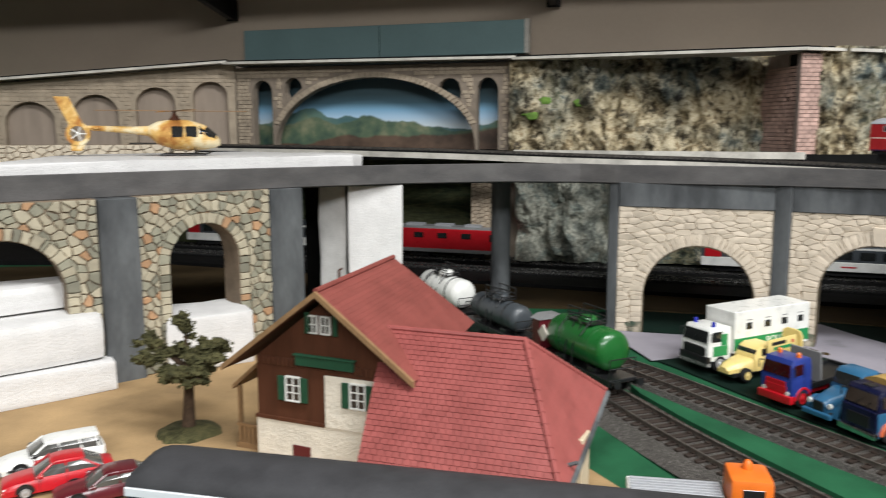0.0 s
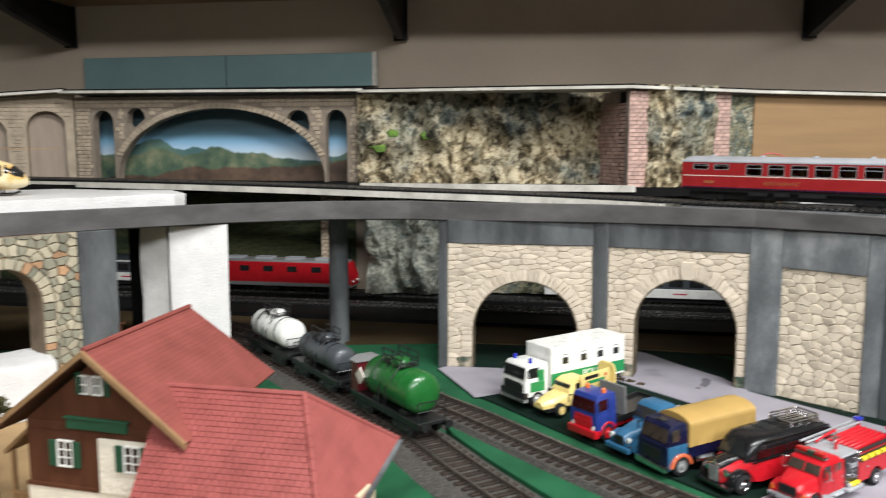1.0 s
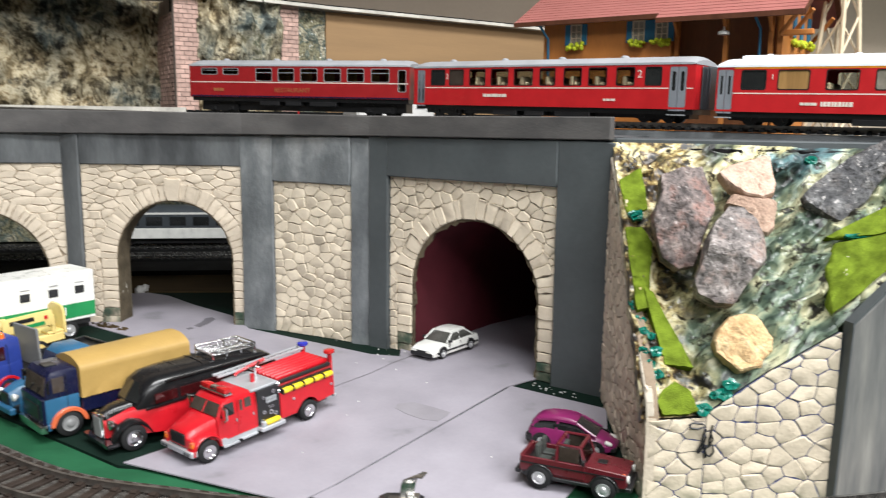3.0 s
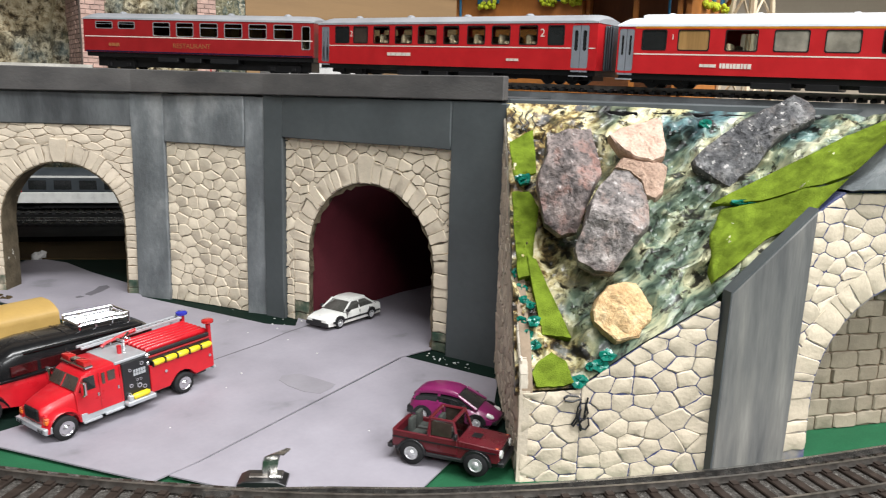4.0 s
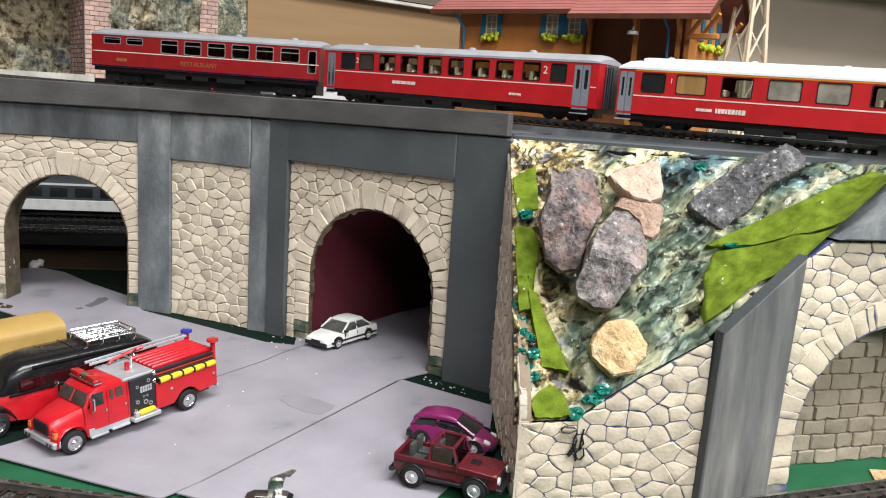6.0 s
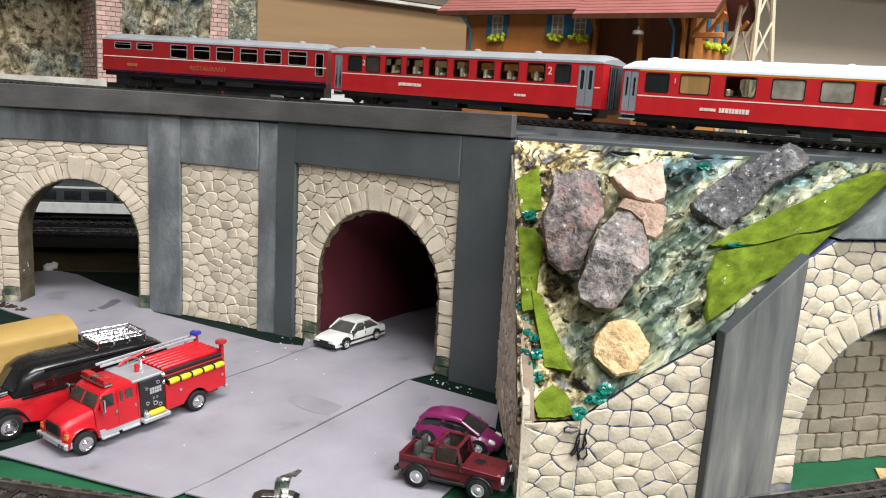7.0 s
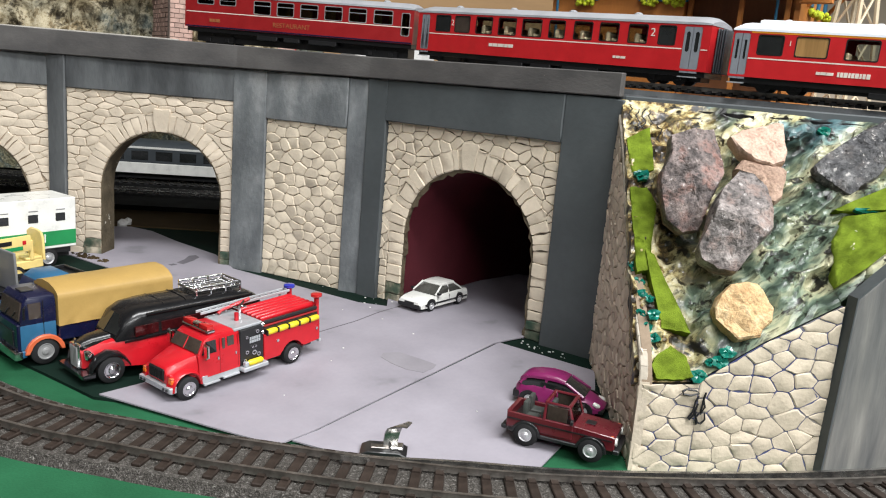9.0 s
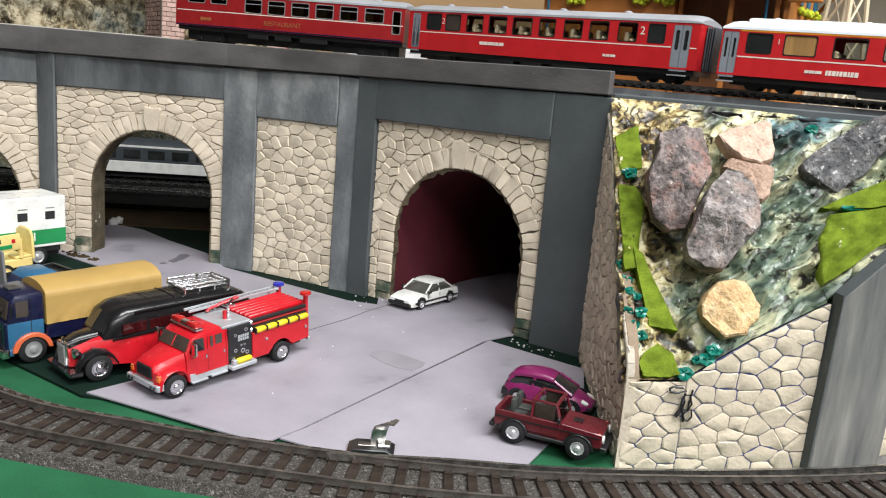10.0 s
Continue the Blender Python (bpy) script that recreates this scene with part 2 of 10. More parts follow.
M_SLATE3 = mat("slate_paint_smooth", (0.072, 0.082, 0.086), 0.5, spec=0.3, dark=0.85, scale=24, fine=260, bump=0.18, depth=0.0008, chips=(150, 0.74, (0.30, 0.31, 0.31)),
               stops=((0.34, (0.062, 0.070, 0.074)), (0.5, (0.072, 0.082, 0.086)), (0.66, (0.085, 0.096, 0.10))))
M_BAND = mat("band_paint", (0.092, 0.088, 0.086), 0.5, spec=0.35, dark=0.85, scale=30, fine=400, bump=0.2, depth=0.0008, stretch=(1, 1, 2), chips=(90, 0.715, (0.42, 0.36, 0.30)),
             stops=((0.34, (0.070, 0.068, 0.068)), (0.5, (0.092, 0.088, 0.086)), (0.68, (0.118, 0.113, 0.110))))
M_SLATE2 = mat("slate_paint_worn", (0.15, 0.155, 0.165), 0.5, spec=0.3, dark=0.7, scale=34, fine=600, bump=0.4, depth=0.0008, stretch=(1, 1, 0.6), chips=(120, 0.70, (0.5, 0.52, 0.53)),
               stops=((0.30, (0.085, 0.092, 0.098)), (0.47, (0.135, 0.147, 0.154)), (0.56, (0.19, 0.205, 0.212)), (0.66, (0.30, 0.312, 0.315)), (0.78, (0.38, 0.385, 0.375))))
M_RAMP = mat("ramp_paint", (0.155, 0.155, 0.15), 0.5, spec=0.3, dark=0.75, scale=55, fine=500, bump=0.25, depth=0.0006, stretch=(2.2, 1, 0.3), stops=((0.34, (0.105, 0.106, 0.107)), (0.5, (0.15, 0.149, 0.145)), (0.62, (0.19, 0.186, 0.175)), (0.72, (0.25, 0.243, 0.225))))
M_REVEAL = mat("cut_plaster_edge", (0.13, 0.105, 0.07), 0.8, dark=0.6, scale=120, fine=700, bump=0.6, depth=0.001, spec=0.15, chips=(160, 0.66, (0.55, 0.52, 0.46)))
M_GREENFOOT = mat("green_stained_stone", (0.16, 0.17, 0.11), 0.75, dark=0.55, scale=90, fine=600, bump=0.3, stops=((0.36, (0.02, 0.055, 0.035)), (0.5, (0.09, 0.11, 0.075)), (0.62, (0.30, 0.27, 0.20)), (0.72, (0.46, 0.40, 0.31))))
M_TAN = mat("tan_plaster_joint", (0.36, 0.285, 0.205), 0.8, dark=0.75, scale=60, fine=700, spec=0.2)
M_TANSTONE = mat("tan_plaster_stone", (0.60, 0.515, 0.405), 0.7, dark=0.86, scale=50, fine=600, bump=0.35, depth=0.0007, rand=0.06)
M_GREYSTONE = mat("pale_plaster_stone", (0.70, 0.61, 0.475), 0.7, dark=0.84, scale=50, fine=600, bump=0.35, depth=0.0007, rand=0.07)
M_FRONTSTONE = mat("front_plaster_stone", (0.60, 0.515, 0.395), 0.65, dark=0.84, scale=50, fine=600, bump=0.35, depth=0.0007, rand=0.08)
# pale stone darkened: the shade inside the right arch is in this colour
M_SHADEDSTONE = mat("niche_block_shaded", (0.34, 0.29, 0.215), 0.75, dark=0.8, scale=50, fine=600, bump=0.35, depth=0.0007, rand=0.1)
M_BLUEJOINT = mat("blue_grey_joint", (0.10, 0.11, 0.17), 0.8, dark=0.7, scale=45, fine=700, spec=0.2,
                  stops=((0.36, (0.05, 0.06, 0.16)), (0.47, (0.10, 0.11, 0.21)), (0.56, (0.20, 0.19, 0.20)), (0.66, (0.34, 0.30, 0.24))))
M_PALEJOINT = mat("pale_grey_joint", (0.21, 0.18, 0.14), 0.8, dark=0.7, scale=70, fine=700, spec=0.2)
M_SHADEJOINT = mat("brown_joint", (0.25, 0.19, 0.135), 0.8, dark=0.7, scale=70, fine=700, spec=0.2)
M_MAROON = mat("maroon_lining", (0.075, 0.012, 0.018), 0.7, dark=0.8, scale=40, fine=600, spec=0.12)
M_FOAM = mat("white_foam", (0.69, 0.68, 0.665), 0.75, dark=0.93, scale=80, fine=700, bump=0.45, depth=0.0012)
M_FOAMGREY = mat("grey_white_foam", (0.62, 0.61, 0.59), 0.8, dark=0.88, scale=80, fine=700, bump=0.35, depth=0.001)
M_BOARDWHITE = mat("white_board_edge", (0.66, 0.63, 0.56), 0.6, dark=0.7, scale=50, fine=500)
M_BLACKBED = mat("black_bed", (0.008, 0.008, 0.008), 0.7, dark=0.6, scale=60, fine=900, bump=0.4, spec=0.1)
M_BALLAST = mottled("grey_ballast", ((0.026, 0.024, 0.021), (0.09, 0.082, 0.072), (0.165, 0.15, 0.135), (0.46, 0.44, 0.41)), 1000, 0.5, 1.0, 0.0015, 1900)
M_SLEEPER = mat("sleeper_brown", (0.036, 0.026, 0.021), 0.55, dark=0.7, scale=300, fine=1500, rand=0.15, spec=0.2)
M_SLEEPERB = mat("sleeper_black", (0.02, 0.02, 0.021), 0.6, dark=0.7, scale=300, fine=1500, rand=0.15, spec=0.2)
M_RAIL = mat("rail_steel", (0.30, 0.275, 0.25), 0.35, 0.85, dark=0.6, scale=200, fine=900)
M_RAILBRIGHT = mat("rail_bright", (0.5, 0.49, 0.47), 0.25, 0.95, dark=0.7, scale=200, fine=900)
M_BRICK = mat("pink_brick", (0.60, 0.40, 0.335), 0.8, dark=0.75, scale=120, fine=900, rand=0.18)
M_MORTAR = mat("pale_mortar", (0.36, 0.285, 0.25), 0.9, dark=0.8)
M_VIADUCT = mat("viaduct_stone", (0.47, 0.385, 0.285), 0.85, dark=0.78, scale=60, fine=500, bump=0.4, rand=0.12)
M_VIADJOINT = mat("viaduct_joint", (0.27, 0.22, 0.17), 0.9, dark=0.75, scale=60, fine=500)
M_NICHE = mat("niche_beige", (0.36, 0.29, 0.23), 0.85, dark=0.85, scale=30, fine=400, stretch=(3, 3, 0.4))
M_CARD = mat("cardboard", (0.325, 0.20, 0.095), 0.75, dark=0.88, scale=20, fine=300, stretch=(0.3, 0.3, 4))
M_TEALBOX = mat("teal_box", (0.165, 0.265, 0.27), 0.6, dark=0.9, scale=15, fine=300)
M_ROCKFOIL = mottled("rock_foil", ((0.025, 0.03, 0.02), (0.10, 0.12, 0.08), (0.34, 0.31, 0.19), (0.12, 0.16, 0.14), (0.62, 0.56, 0.40), (0.13, 0.14, 0.10)), 55, 0.45, 0.7, 0.003, 420, coat=0.25, distort=0.6, grain=0.4)


def slope_print(name):
    """Printed rock foil: cream with dark brown spots beside the side wall, dark green, teal and blue-grey further along."""
    m, nt, bsdf, co = nodes_of(name)
    warp = noise_node(nt, co.outputs["Object"], 45, 2)
    shift, tilt = nt.nodes.new("ShaderNodeMixRGB"), nt.nodes.new("ShaderNodeCombineXYZ")
    shift.blend_type, shift.inputs["Fac"].default_value = "LINEAR_LIGHT", 0.006
    nt.links.new(co.outputs["Object"], shift.inputs["Color1"]), nt.links.new(warp.outputs["Color"], shift.inputs["Color2"])
    vec = shift.outputs["Color"]
    for k, way in enumerate(((0.286, -0.007, 0.212), (-0.54, 0.88, 0.76), (-0.45, -0.72, 0.53))):
        dot = nt.nodes.new("ShaderNodeVectorMath")
        dot.operation, dot.inputs[1].default_value = "DOT_PRODUCT", way
        nt.links.new(vec, dot.inputs[0]), nt.links.new(dot.outputs["Value"], tilt.inputs[k])
    big, mid, streak = noise_node(nt, vec, 26, 3), noise_node(nt, vec, 95, 9, 0.68), noise_node(nt, tilt.outputs["Vector"], 58, 7, 0.60)
    spots, specks = noise_node(nt, vec, 150, 6, 0.62), noise_node(nt, tilt.outputs["Vector"], 300, 4, 0.6)
    warm = ramp(nt, mid.outputs["Fac"], ((0.36, (0.010, 0.007, 0.004)), (0.435, (0.045, 0.028, 0.012)), (0.478, (0.20, 0.13, 0.045)), (0.515, (0.44, 0.36, 0.16)), (0.57, (0.60, 0.53, 0.32)), (0.64, (0.70, 0.64, 0.46)), (0.72, (0.30, 0.20, 0.08))))
    blue = ramp(nt, streak.outputs["Fac"], ((0.30, (0.008, 0.014, 0.018)), (0.37, (0.03, 0.07, 0.08)), (0.43, (0.10, 0.20, 0.215)), (0.49, (0.23, 0.36, 0.37)), (0.55, (0.40, 0.50, 0.48)), (0.61, (0.62, 0.64, 0.54)), (0.67, (0.12, 0.20, 0.21))))
    olive = ramp(nt, streak.outputs["Fac"], ((0.30, (0.008, 0.010, 0.007)), (0.37, (0.045, 0.055, 0.032)), (0.43, (0.17, 0.18, 0.095)), (0.49, (0.38, 0.355, 0.18)), (0.55, (0.60, 0.535, 0.30)), (0.61, (0.70, 0.64, 0.43)), (0.67, (0.16, 0.16, 0.09))))
    hue = noise_node(nt, tilt.outputs["Vector"], 30, 4, 0.55)
    pick = ramp(nt, hue.outputs["Fac"], ((0.49, (0, 0, 0)), (0.56, (1, 1, 1))))
    cool = nt.nodes.new("ShaderNodeMixRGB")
    nt.links.new(pick.outputs["Color"], cool.inputs["Fac"]), nt.links.new(blue.outputs["Color"], cool.inputs["Color1"]), nt.links.new(olive.outputs["Color"], cool.inputs["Color2"])
    deep = ramp(nt, streak.outputs["Fac"], ((0.32, (0.008, 0.013, 0.010)), (0.41, (0.035, 0.058, 0.042)), (0.48, (0.12, 0.165, 0.115)), (0.54, (0.27, 0.295, 0.19)), (0.61, (0.50, 0.48, 0.31)), (0.68, (0.08, 0.11, 0.075))))
    zone = []
    for way, base, lo, hi, wob in (((0.869, -0.494, -0.26), -0.2530, 0.006, 0.026, 0.09), ((0.15, -0.1, -1.0), 0.0, -0.078, -0.056, 0.10)):
        dot, add, mr = nt.nodes.new("ShaderNodeVectorMath"), nt.nodes.new("ShaderNodeMath"), nt.nodes.new("ShaderNodeMapRange")
        dot.operation, dot.inputs[1].default_value = "DOT_PRODUCT", way
        nt.links.new(vec, dot.inputs[0])
        add.operation, add.inputs[1].default_value = "MULTIPLY_ADD", wob
        nt.links.new(big.outputs["Fac"], add.inputs[0]), nt.links.new(dot.outputs["Value"], add.inputs[2])
        mr.inputs["From Min"].default_value, mr.inputs["From Max"].default_value = lo - base + wob / 2, hi - base + wob / 2
        nt.links.new(add.outputs[0], mr.inputs["Value"])
        zone.append(mr.outputs["Result"])
    low, mix, mul, fleck = (nt.nodes.new("ShaderNodeMixRGB") for _ in range(4))
    nt.links.new(zone[1], low.inputs["Fac"]), nt.links.new(cool.outputs["Color"], low.inputs["Color1"]), nt.links.new(deep.outputs["Color"], low.inputs["Color2"])
    nt.links.new(zone[0], mix.inputs["Fac"]), nt.links.new(warm.outputs["Color"], mix.inputs["Color1"]), nt.links.new(low.outputs["Color"], mix.inputs["Color2"])
    sp = ramp(nt, spots.outputs["Fac"], ((0.385, (0.03, 0.027, 0.02)), (0.415, (0.4, 0.37, 0.32)), (0.445, (1, 1, 1))))
    fk = ramp(nt, specks.outputs["Fac"], ((0.36, (0.25, 0.25, 0.24)), (0.46, (1, 1, 1))))
    for a, b, node in ((mix, sp, mul), (mul, fk, fleck)):
        node.blend_type, node.inputs["Fac"].default_value = "MULTIPLY", 1.0
        nt.links.new(a.outputs["Color"], node.inputs["Color1"]), nt.links.new(b.outputs["Color"], node.inputs["Color2"])
    nt.links.new(fleck.outputs["Color"], bsdf.inputs["Base Color"])
    bsdf.inputs["Roughness"].default_value, bsdf.inputs["Coat Weight"].default_value, bsdf.inputs["Coat Roughness"].default_value = 0.45, 0.24, 0.12
    crease = nt.nodes.new("ShaderNodeTexVoronoi")
    crease.feature = "DISTANCE_TO_EDGE"
    crease.inputs["Scale"].default_value = 40
    nt.links.new(tilt.outputs["Vector"], crease.inputs["Vector"])
    cr = ramp(nt, crease.outputs["Distance"], ((0.0, (0, 0, 0)), (0.07, (0.75, 0.75, 0.75)), (0.4, (1, 1, 1))))
    b = nt.nodes.new("ShaderNodeBump")
    b.inputs["Strength"].default_value, b.inputs["Distance"].default_value = 0.8, 0.0016
    nt.links.new(cr.outputs["Color"], b.inputs["Height"]), nt.links.new(b.outputs["Normal"], bsdf.inputs["Normal"])
    return m


def granite(name, tones, warm, speck, fleck=0.68):
    """Broken granite: broad tonal patches, a warm stain, fine dark grains and a few pale ones."""
    m, nt, bsdf, co = nodes_of(name)
    vec = co.outputs["Object"]
    patch, stain, grain, pale = noise_node(nt, vec, 110, 6, 0.66), noise_node(nt, vec, 80, 5, 0.65), noise_node(nt, vec, 620, 4, 0.65), noise_node(nt, vec, 420, 4, 0.6)
    base = ramp(nt, patch.outputs["Fac"], [(0.34 + 0.32 * i / (len(tones) - 1), c) for i, c in enumerate(tones)])
    st = ramp(nt, stain.outputs["Fac"], ((0.50, (0, 0, 0)), (0.62, (0.85, 0.85, 0.85))))
    gr = ramp(nt, grain.outputs["Fac"], ((0.36, (1 - speck,) * 3), (0.46, (1 - speck * 0.25,) * 3), (0.60, (1.0, 1.0, 1.0))))
    pl = ramp(nt, pale.outputs["Fac"], ((fleck, (0, 0, 0)), (fleck + 0.03, (0.6, 0.6, 0.6))))
    one, two, three = (nt.nodes.new("ShaderNodeMixRGB") for _ in range(3))
    one.inputs["Color2"].default_value, three.inputs["Color2"].default_value = (*warm, 1), (0.55, 0.52, 0.50, 1)
    two.blend_type, two.inputs["Fac"].default_value = "MULTIPLY", 1.0
    nt.links.new(st.outputs["Color"], one.inputs["Fac"]), nt.links.new(base.outputs["Color"], one.inputs["Color1"])
    nt.links.new(one.outputs["Color"], two.inputs["Color1"]), nt.links.new(gr.outputs["Color"], two.inputs["Color2"])
    nt.links.new(pl.outputs["Color"], three.inputs["Fac"]), nt.links.new(two.outputs["Color"], three.inputs["Color1"])
    nt.links.new(three.outputs["Color"], bsdf.inputs["Base Color"])
    bsdf.inputs["Roughness"].default_value, bsdf.inputs["Specular IOR Level"].default_value = 0.62, 0.3
    add, b = nt.nodes.new("ShaderNodeMath"), nt.nodes.new("ShaderNodeBump")
    add.operation = "ADD"
    nt.links.new(stain.outputs["Fac"], add.inputs[0]), nt.links.new(grain.outputs["Fac"], add.inputs[1])
    b.inputs["Strength"].default_value, b.inputs["Distance"].default_value = 0.7, 0.0014
    nt.links.new(add.outputs[0], b.inputs["Height"]), nt.links.new(b.outputs["Normal"], bsdf.inputs["Normal"])
    return m


def rock_print(name):
    """Printed rock paper: tan and cream crags, with patches of blue-grey, olive and black."""
    m, nt, bsdf, co = nodes_of(name)
    vec = co.outputs["Object"]
    big, mid, spots, fold = noise_node(nt, vec, 11, 4), noise_node(nt, vec, 48, 12, 0.7), noise_node(nt, vec, 75, 10, 0.72), noise_node(nt, vec, 260, 4)
    mid.inputs["Distortion"].default_value = 0.3
    warm = ramp(nt, mid.outputs["Fac"], ((0.32, (0.03, 0.024, 0.016)), (0.41, (0.17, 0.13, 0.075)), (0.47, (0.40, 0.33, 0.20)), (0.53, (0.60, 0.53, 0.37)), (0.58, (0.33, 0.25, 0.14)), (0.64, (0.12, 0.10, 0.06)), (0.70, (0.04, 0.035, 0.025))))
    cool = ramp(nt, mid.outputs["Fac"], ((0.32, (0.015, 0.017, 0.016)), (0.42, (0.06, 0.075, 0.07)), (0.48, (0.16, 0.18, 0.155)), (0.53, (0.38, 0.36, 0.28)), (0.57, (0.17, 0.17, 0.11)), (0.63, (0.06, 0.075, 0.06)), (0.70, (0.02, 0.024, 0.022))))
    pick = ramp(nt, big.outputs["Fac"], ((0.47, (0, 0, 0)), (0.62, (1, 1, 1))))
    mix, mul = nt.nodes.new("ShaderNodeMixRGB"), nt.nodes.new("ShaderNodeMixRGB")
    nt.links.new(pick.outputs["Color"], mix.inputs["Fac"]), nt.links.new(warm.outputs["Color"], mix.inputs["Color1"]), nt.links.new(cool.outputs["Color"], mix.inputs["Color2"])
    sp = ramp(nt, spots.outputs["Fac"], ((0.40, (0.12, 0.11, 0.10)), (0.46, (0.6, 0.58, 0.55)), (0.50, (1, 1, 1))))
    mul.blend_type, mul.inputs["Fac"].default_value = "MULTIPLY", 1.0
    nt.links.new(mix.outputs["Color"], mul.inputs["Color1"]), nt.links.new(sp.outputs["Color"], mul.inputs["Color2"])
    nt.links.new(mul.outputs["Color"], bsdf.inputs["Base Color"])
    bsdf.inputs["Roughness"].default_value, bsdf.inputs["Specular IOR Level"].default_value = 0.6, 0.25
    b = nt.nodes.new("ShaderNodeBump")
    b.inputs["Strength"].default_value, b.inputs["Distance"].default_value = 0.6, 0.002
    nt.links.new(fold.outputs["Fac"], b.inputs["Height"]), nt.links.new(b.outputs["Normal"], bsdf.inputs["Normal"])
    return m


M_ROCKWALL = rock_print("rock_wall_print")
M_ROCKGREY = mottled("grey_green_rock_print", ((0.05, 0.054, 0.048), (0.25, 0.27, 0.23), (0.46, 0.46, 0.38), (0.20, 0.24, 0.215), (0.56, 0.55, 0.42)), 26, 0.6, 0.8, 0.003, 260, distort=0.6, grain=0.35)
M_FOILSLOPE = slope_print("slope_foil")
M_TURF = mat("green_turf", (0.158, 0.222, 0.022), 1.0, dark=0.58, scale=160, fine=1900, bump=0.9, depth=0.0006, spec=0.05)
M_GRANITE = granite("grey_granite", ((0.085, 0.077, 0.074), (0.195, 0.173, 0.165), (0.32, 0.282, 0.266), (0.48, 0.43, 0.405)), (0.30, 0.215, 0.185), 0.6, 0.64)
M_REDGRANITE = granite("red_grey_granite", ((0.062, 0.053, 0.051), (0.15, 0.124, 0.118), (0.255, 0.205, 0.19), (0.42, 0.35, 0.32)), (0.28, 0.155, 0.128), 0.6, 0.65)
M_PINKROCK = mottled("pink_sandstone", ((0.44, 0.28, 0.21), (0.60, 0.42, 0.33), (0.66, 0.50, 0.40)), 90, 0.75, 0.5, 0.0008, 900, grain=0.16)
M_BROWNROCK = mottled("brown_pink_sandstone", ((0.26, 0.165, 0.12), (0.40, 0.275, 0.205), (0.50, 0.36, 0.28)), 90, 0.75, 0.5, 0.0008, 900, grain=0.2)
M_SANDROCK = mottled("sand_coloured_rock", ((0.44, 0.26, 0.12), (0.64, 0.44, 0.23), (0.72, 0.55, 0.34)), 110, 0.75, 0.7, 0.001, 800, grain=0.2)
M_DARKROCK = granite("dark_grey_rock", ((0.03, 0.03, 0.033), (0.07, 0.07, 0.074), (0.13, 0.129, 0.131), (0.27, 0.265, 0.265)), (0.12, 0.107, 0.10), 0.7, 0.62)
M_INK = mat("black_ink", (0.012, 0.012, 0.014), 0.5, dark=0.8)
M_TEALFOIL = mat("teal_foil", (0.005, 0.16, 0.115), 0.24, dark=0.6, scale=160, spec=0.6)

P_RED = plastic("signal_red_plastic", (0.50, 0.009, 0.017))
P_COACHRED = plastic("coach_red", (0.50, 0.014, 0.018), 0.38)
P_DARKRED = plastic("dining_car_red", (0.27, 0.010, 0.012), 0.38)
P_WHITE = plastic("white_plastic", (0.80, 0.80, 0.76), 0.3)
P_CREAM = plastic("cream_plastic", (0.78, 0.60, 0.22), 0.4)
P_DOORGREY = mat("blue_grey_door_paint", (0.25, 0.27, 0.30), 0.4, 0.2, dark=0.88, scale=100)
P_SILVER = mat("silver_paint", (0.46, 0.48, 0.50), 0.38, 0.35, dark=0.85, scale=100)
P_ROOFGREY = mat("roof_grey", (0.33, 0.34, 0.36), 0.5, dark=0.85, scale=60)
P_ROOFWHITE = mat("roof_white", (0.74, 0.76, 0.80), 0.45, dark=0.92, scale=60)
P_CHROME = mat("chrome_trim", (0.75, 0.75, 0.76), 0.12, 1.0, dark=0.85, scale=300)
P_BLACK = plastic("black_plastic", (0.012, 0.012, 0.013), 0.35)
P_GLOSSBLACK = plastic("gloss_black", (0.008, 0.008, 0.009), 0.12, 0.8)
P_TYRE = mat("tyre_rubber", (0.018, 0.018, 0.019), 0.75, dark=0.8, scale=200, spec=0.2)
P_RIM = mat("rim_silver", (0.60, 0.60, 0.61), 0.34, 0.5, dark=0.75, scale=400)
P_BLUE = plastic("royal_blue", (0.02, 0.04, 0.22), 0.35)
P_SKY = plastic("mid_blue", (0.025, 0.115, 0.22), 0.38)
P_NAVY = plastic("navy_blue", (0.006, 0.008, 0.034), 0.28)
P_ORANGE = plastic("orange_plastic", (0.75, 0.16, 0.015), 0.4)
P_SALMON = plastic("salmon_mudguard", (0.62, 0.13, 0.05), 0.4)
P_YELLOW = plastic("yellow_plastic", (0.75, 0.56, 0.02), 0.45)
P_TARP = mat("ochre_tarpaulin", (0.43, 0.275, 0.08), 0.6, dark=0.88, scale=40, fine=900, bump=0.1, depth=0.0004)
P_GREEN = plastic("police_green", (0.012, 0.25, 0.075), 0.4)
P_TANKGREEN = plastic("tank_green", (0.012, 0.115, 0.022), 0.3, 0.3)
P_TANKGREY = plastic("tank_grey", (0.055, 0.064, 0.072), 0.4)
P_GREY = plastic("mid_grey_plastic", (0.22, 0.22, 0.22), 0.5)
P_PURPLE = plastic("magenta_paint", (0.20, 0.014, 0.095), 0.34, 0.2)
P_WINE = plastic("wine_red_paint", (0.105, 0.010, 0.016), 0.3, 0.4)
P_BUSBLACK = mat("black_coach_paint", (0.009, 0.009, 0.010), 0.25, dark=0.8, scale=90, fine=900, bump=0.05, depth=0.0002, spec=0.4, coat=0.1)
P_GLASSGREY = mat("smoky_glazing", (0.105, 0.105, 0.095), 0.12, dark=0.6, scale=110, bump=0.02, coat=0.3)
P_GLASS = mat("dark_glazing", (0.02, 0.022, 0.022), 0.08, dark=0.7, scale=60, bump=0.02, coat=0.3)
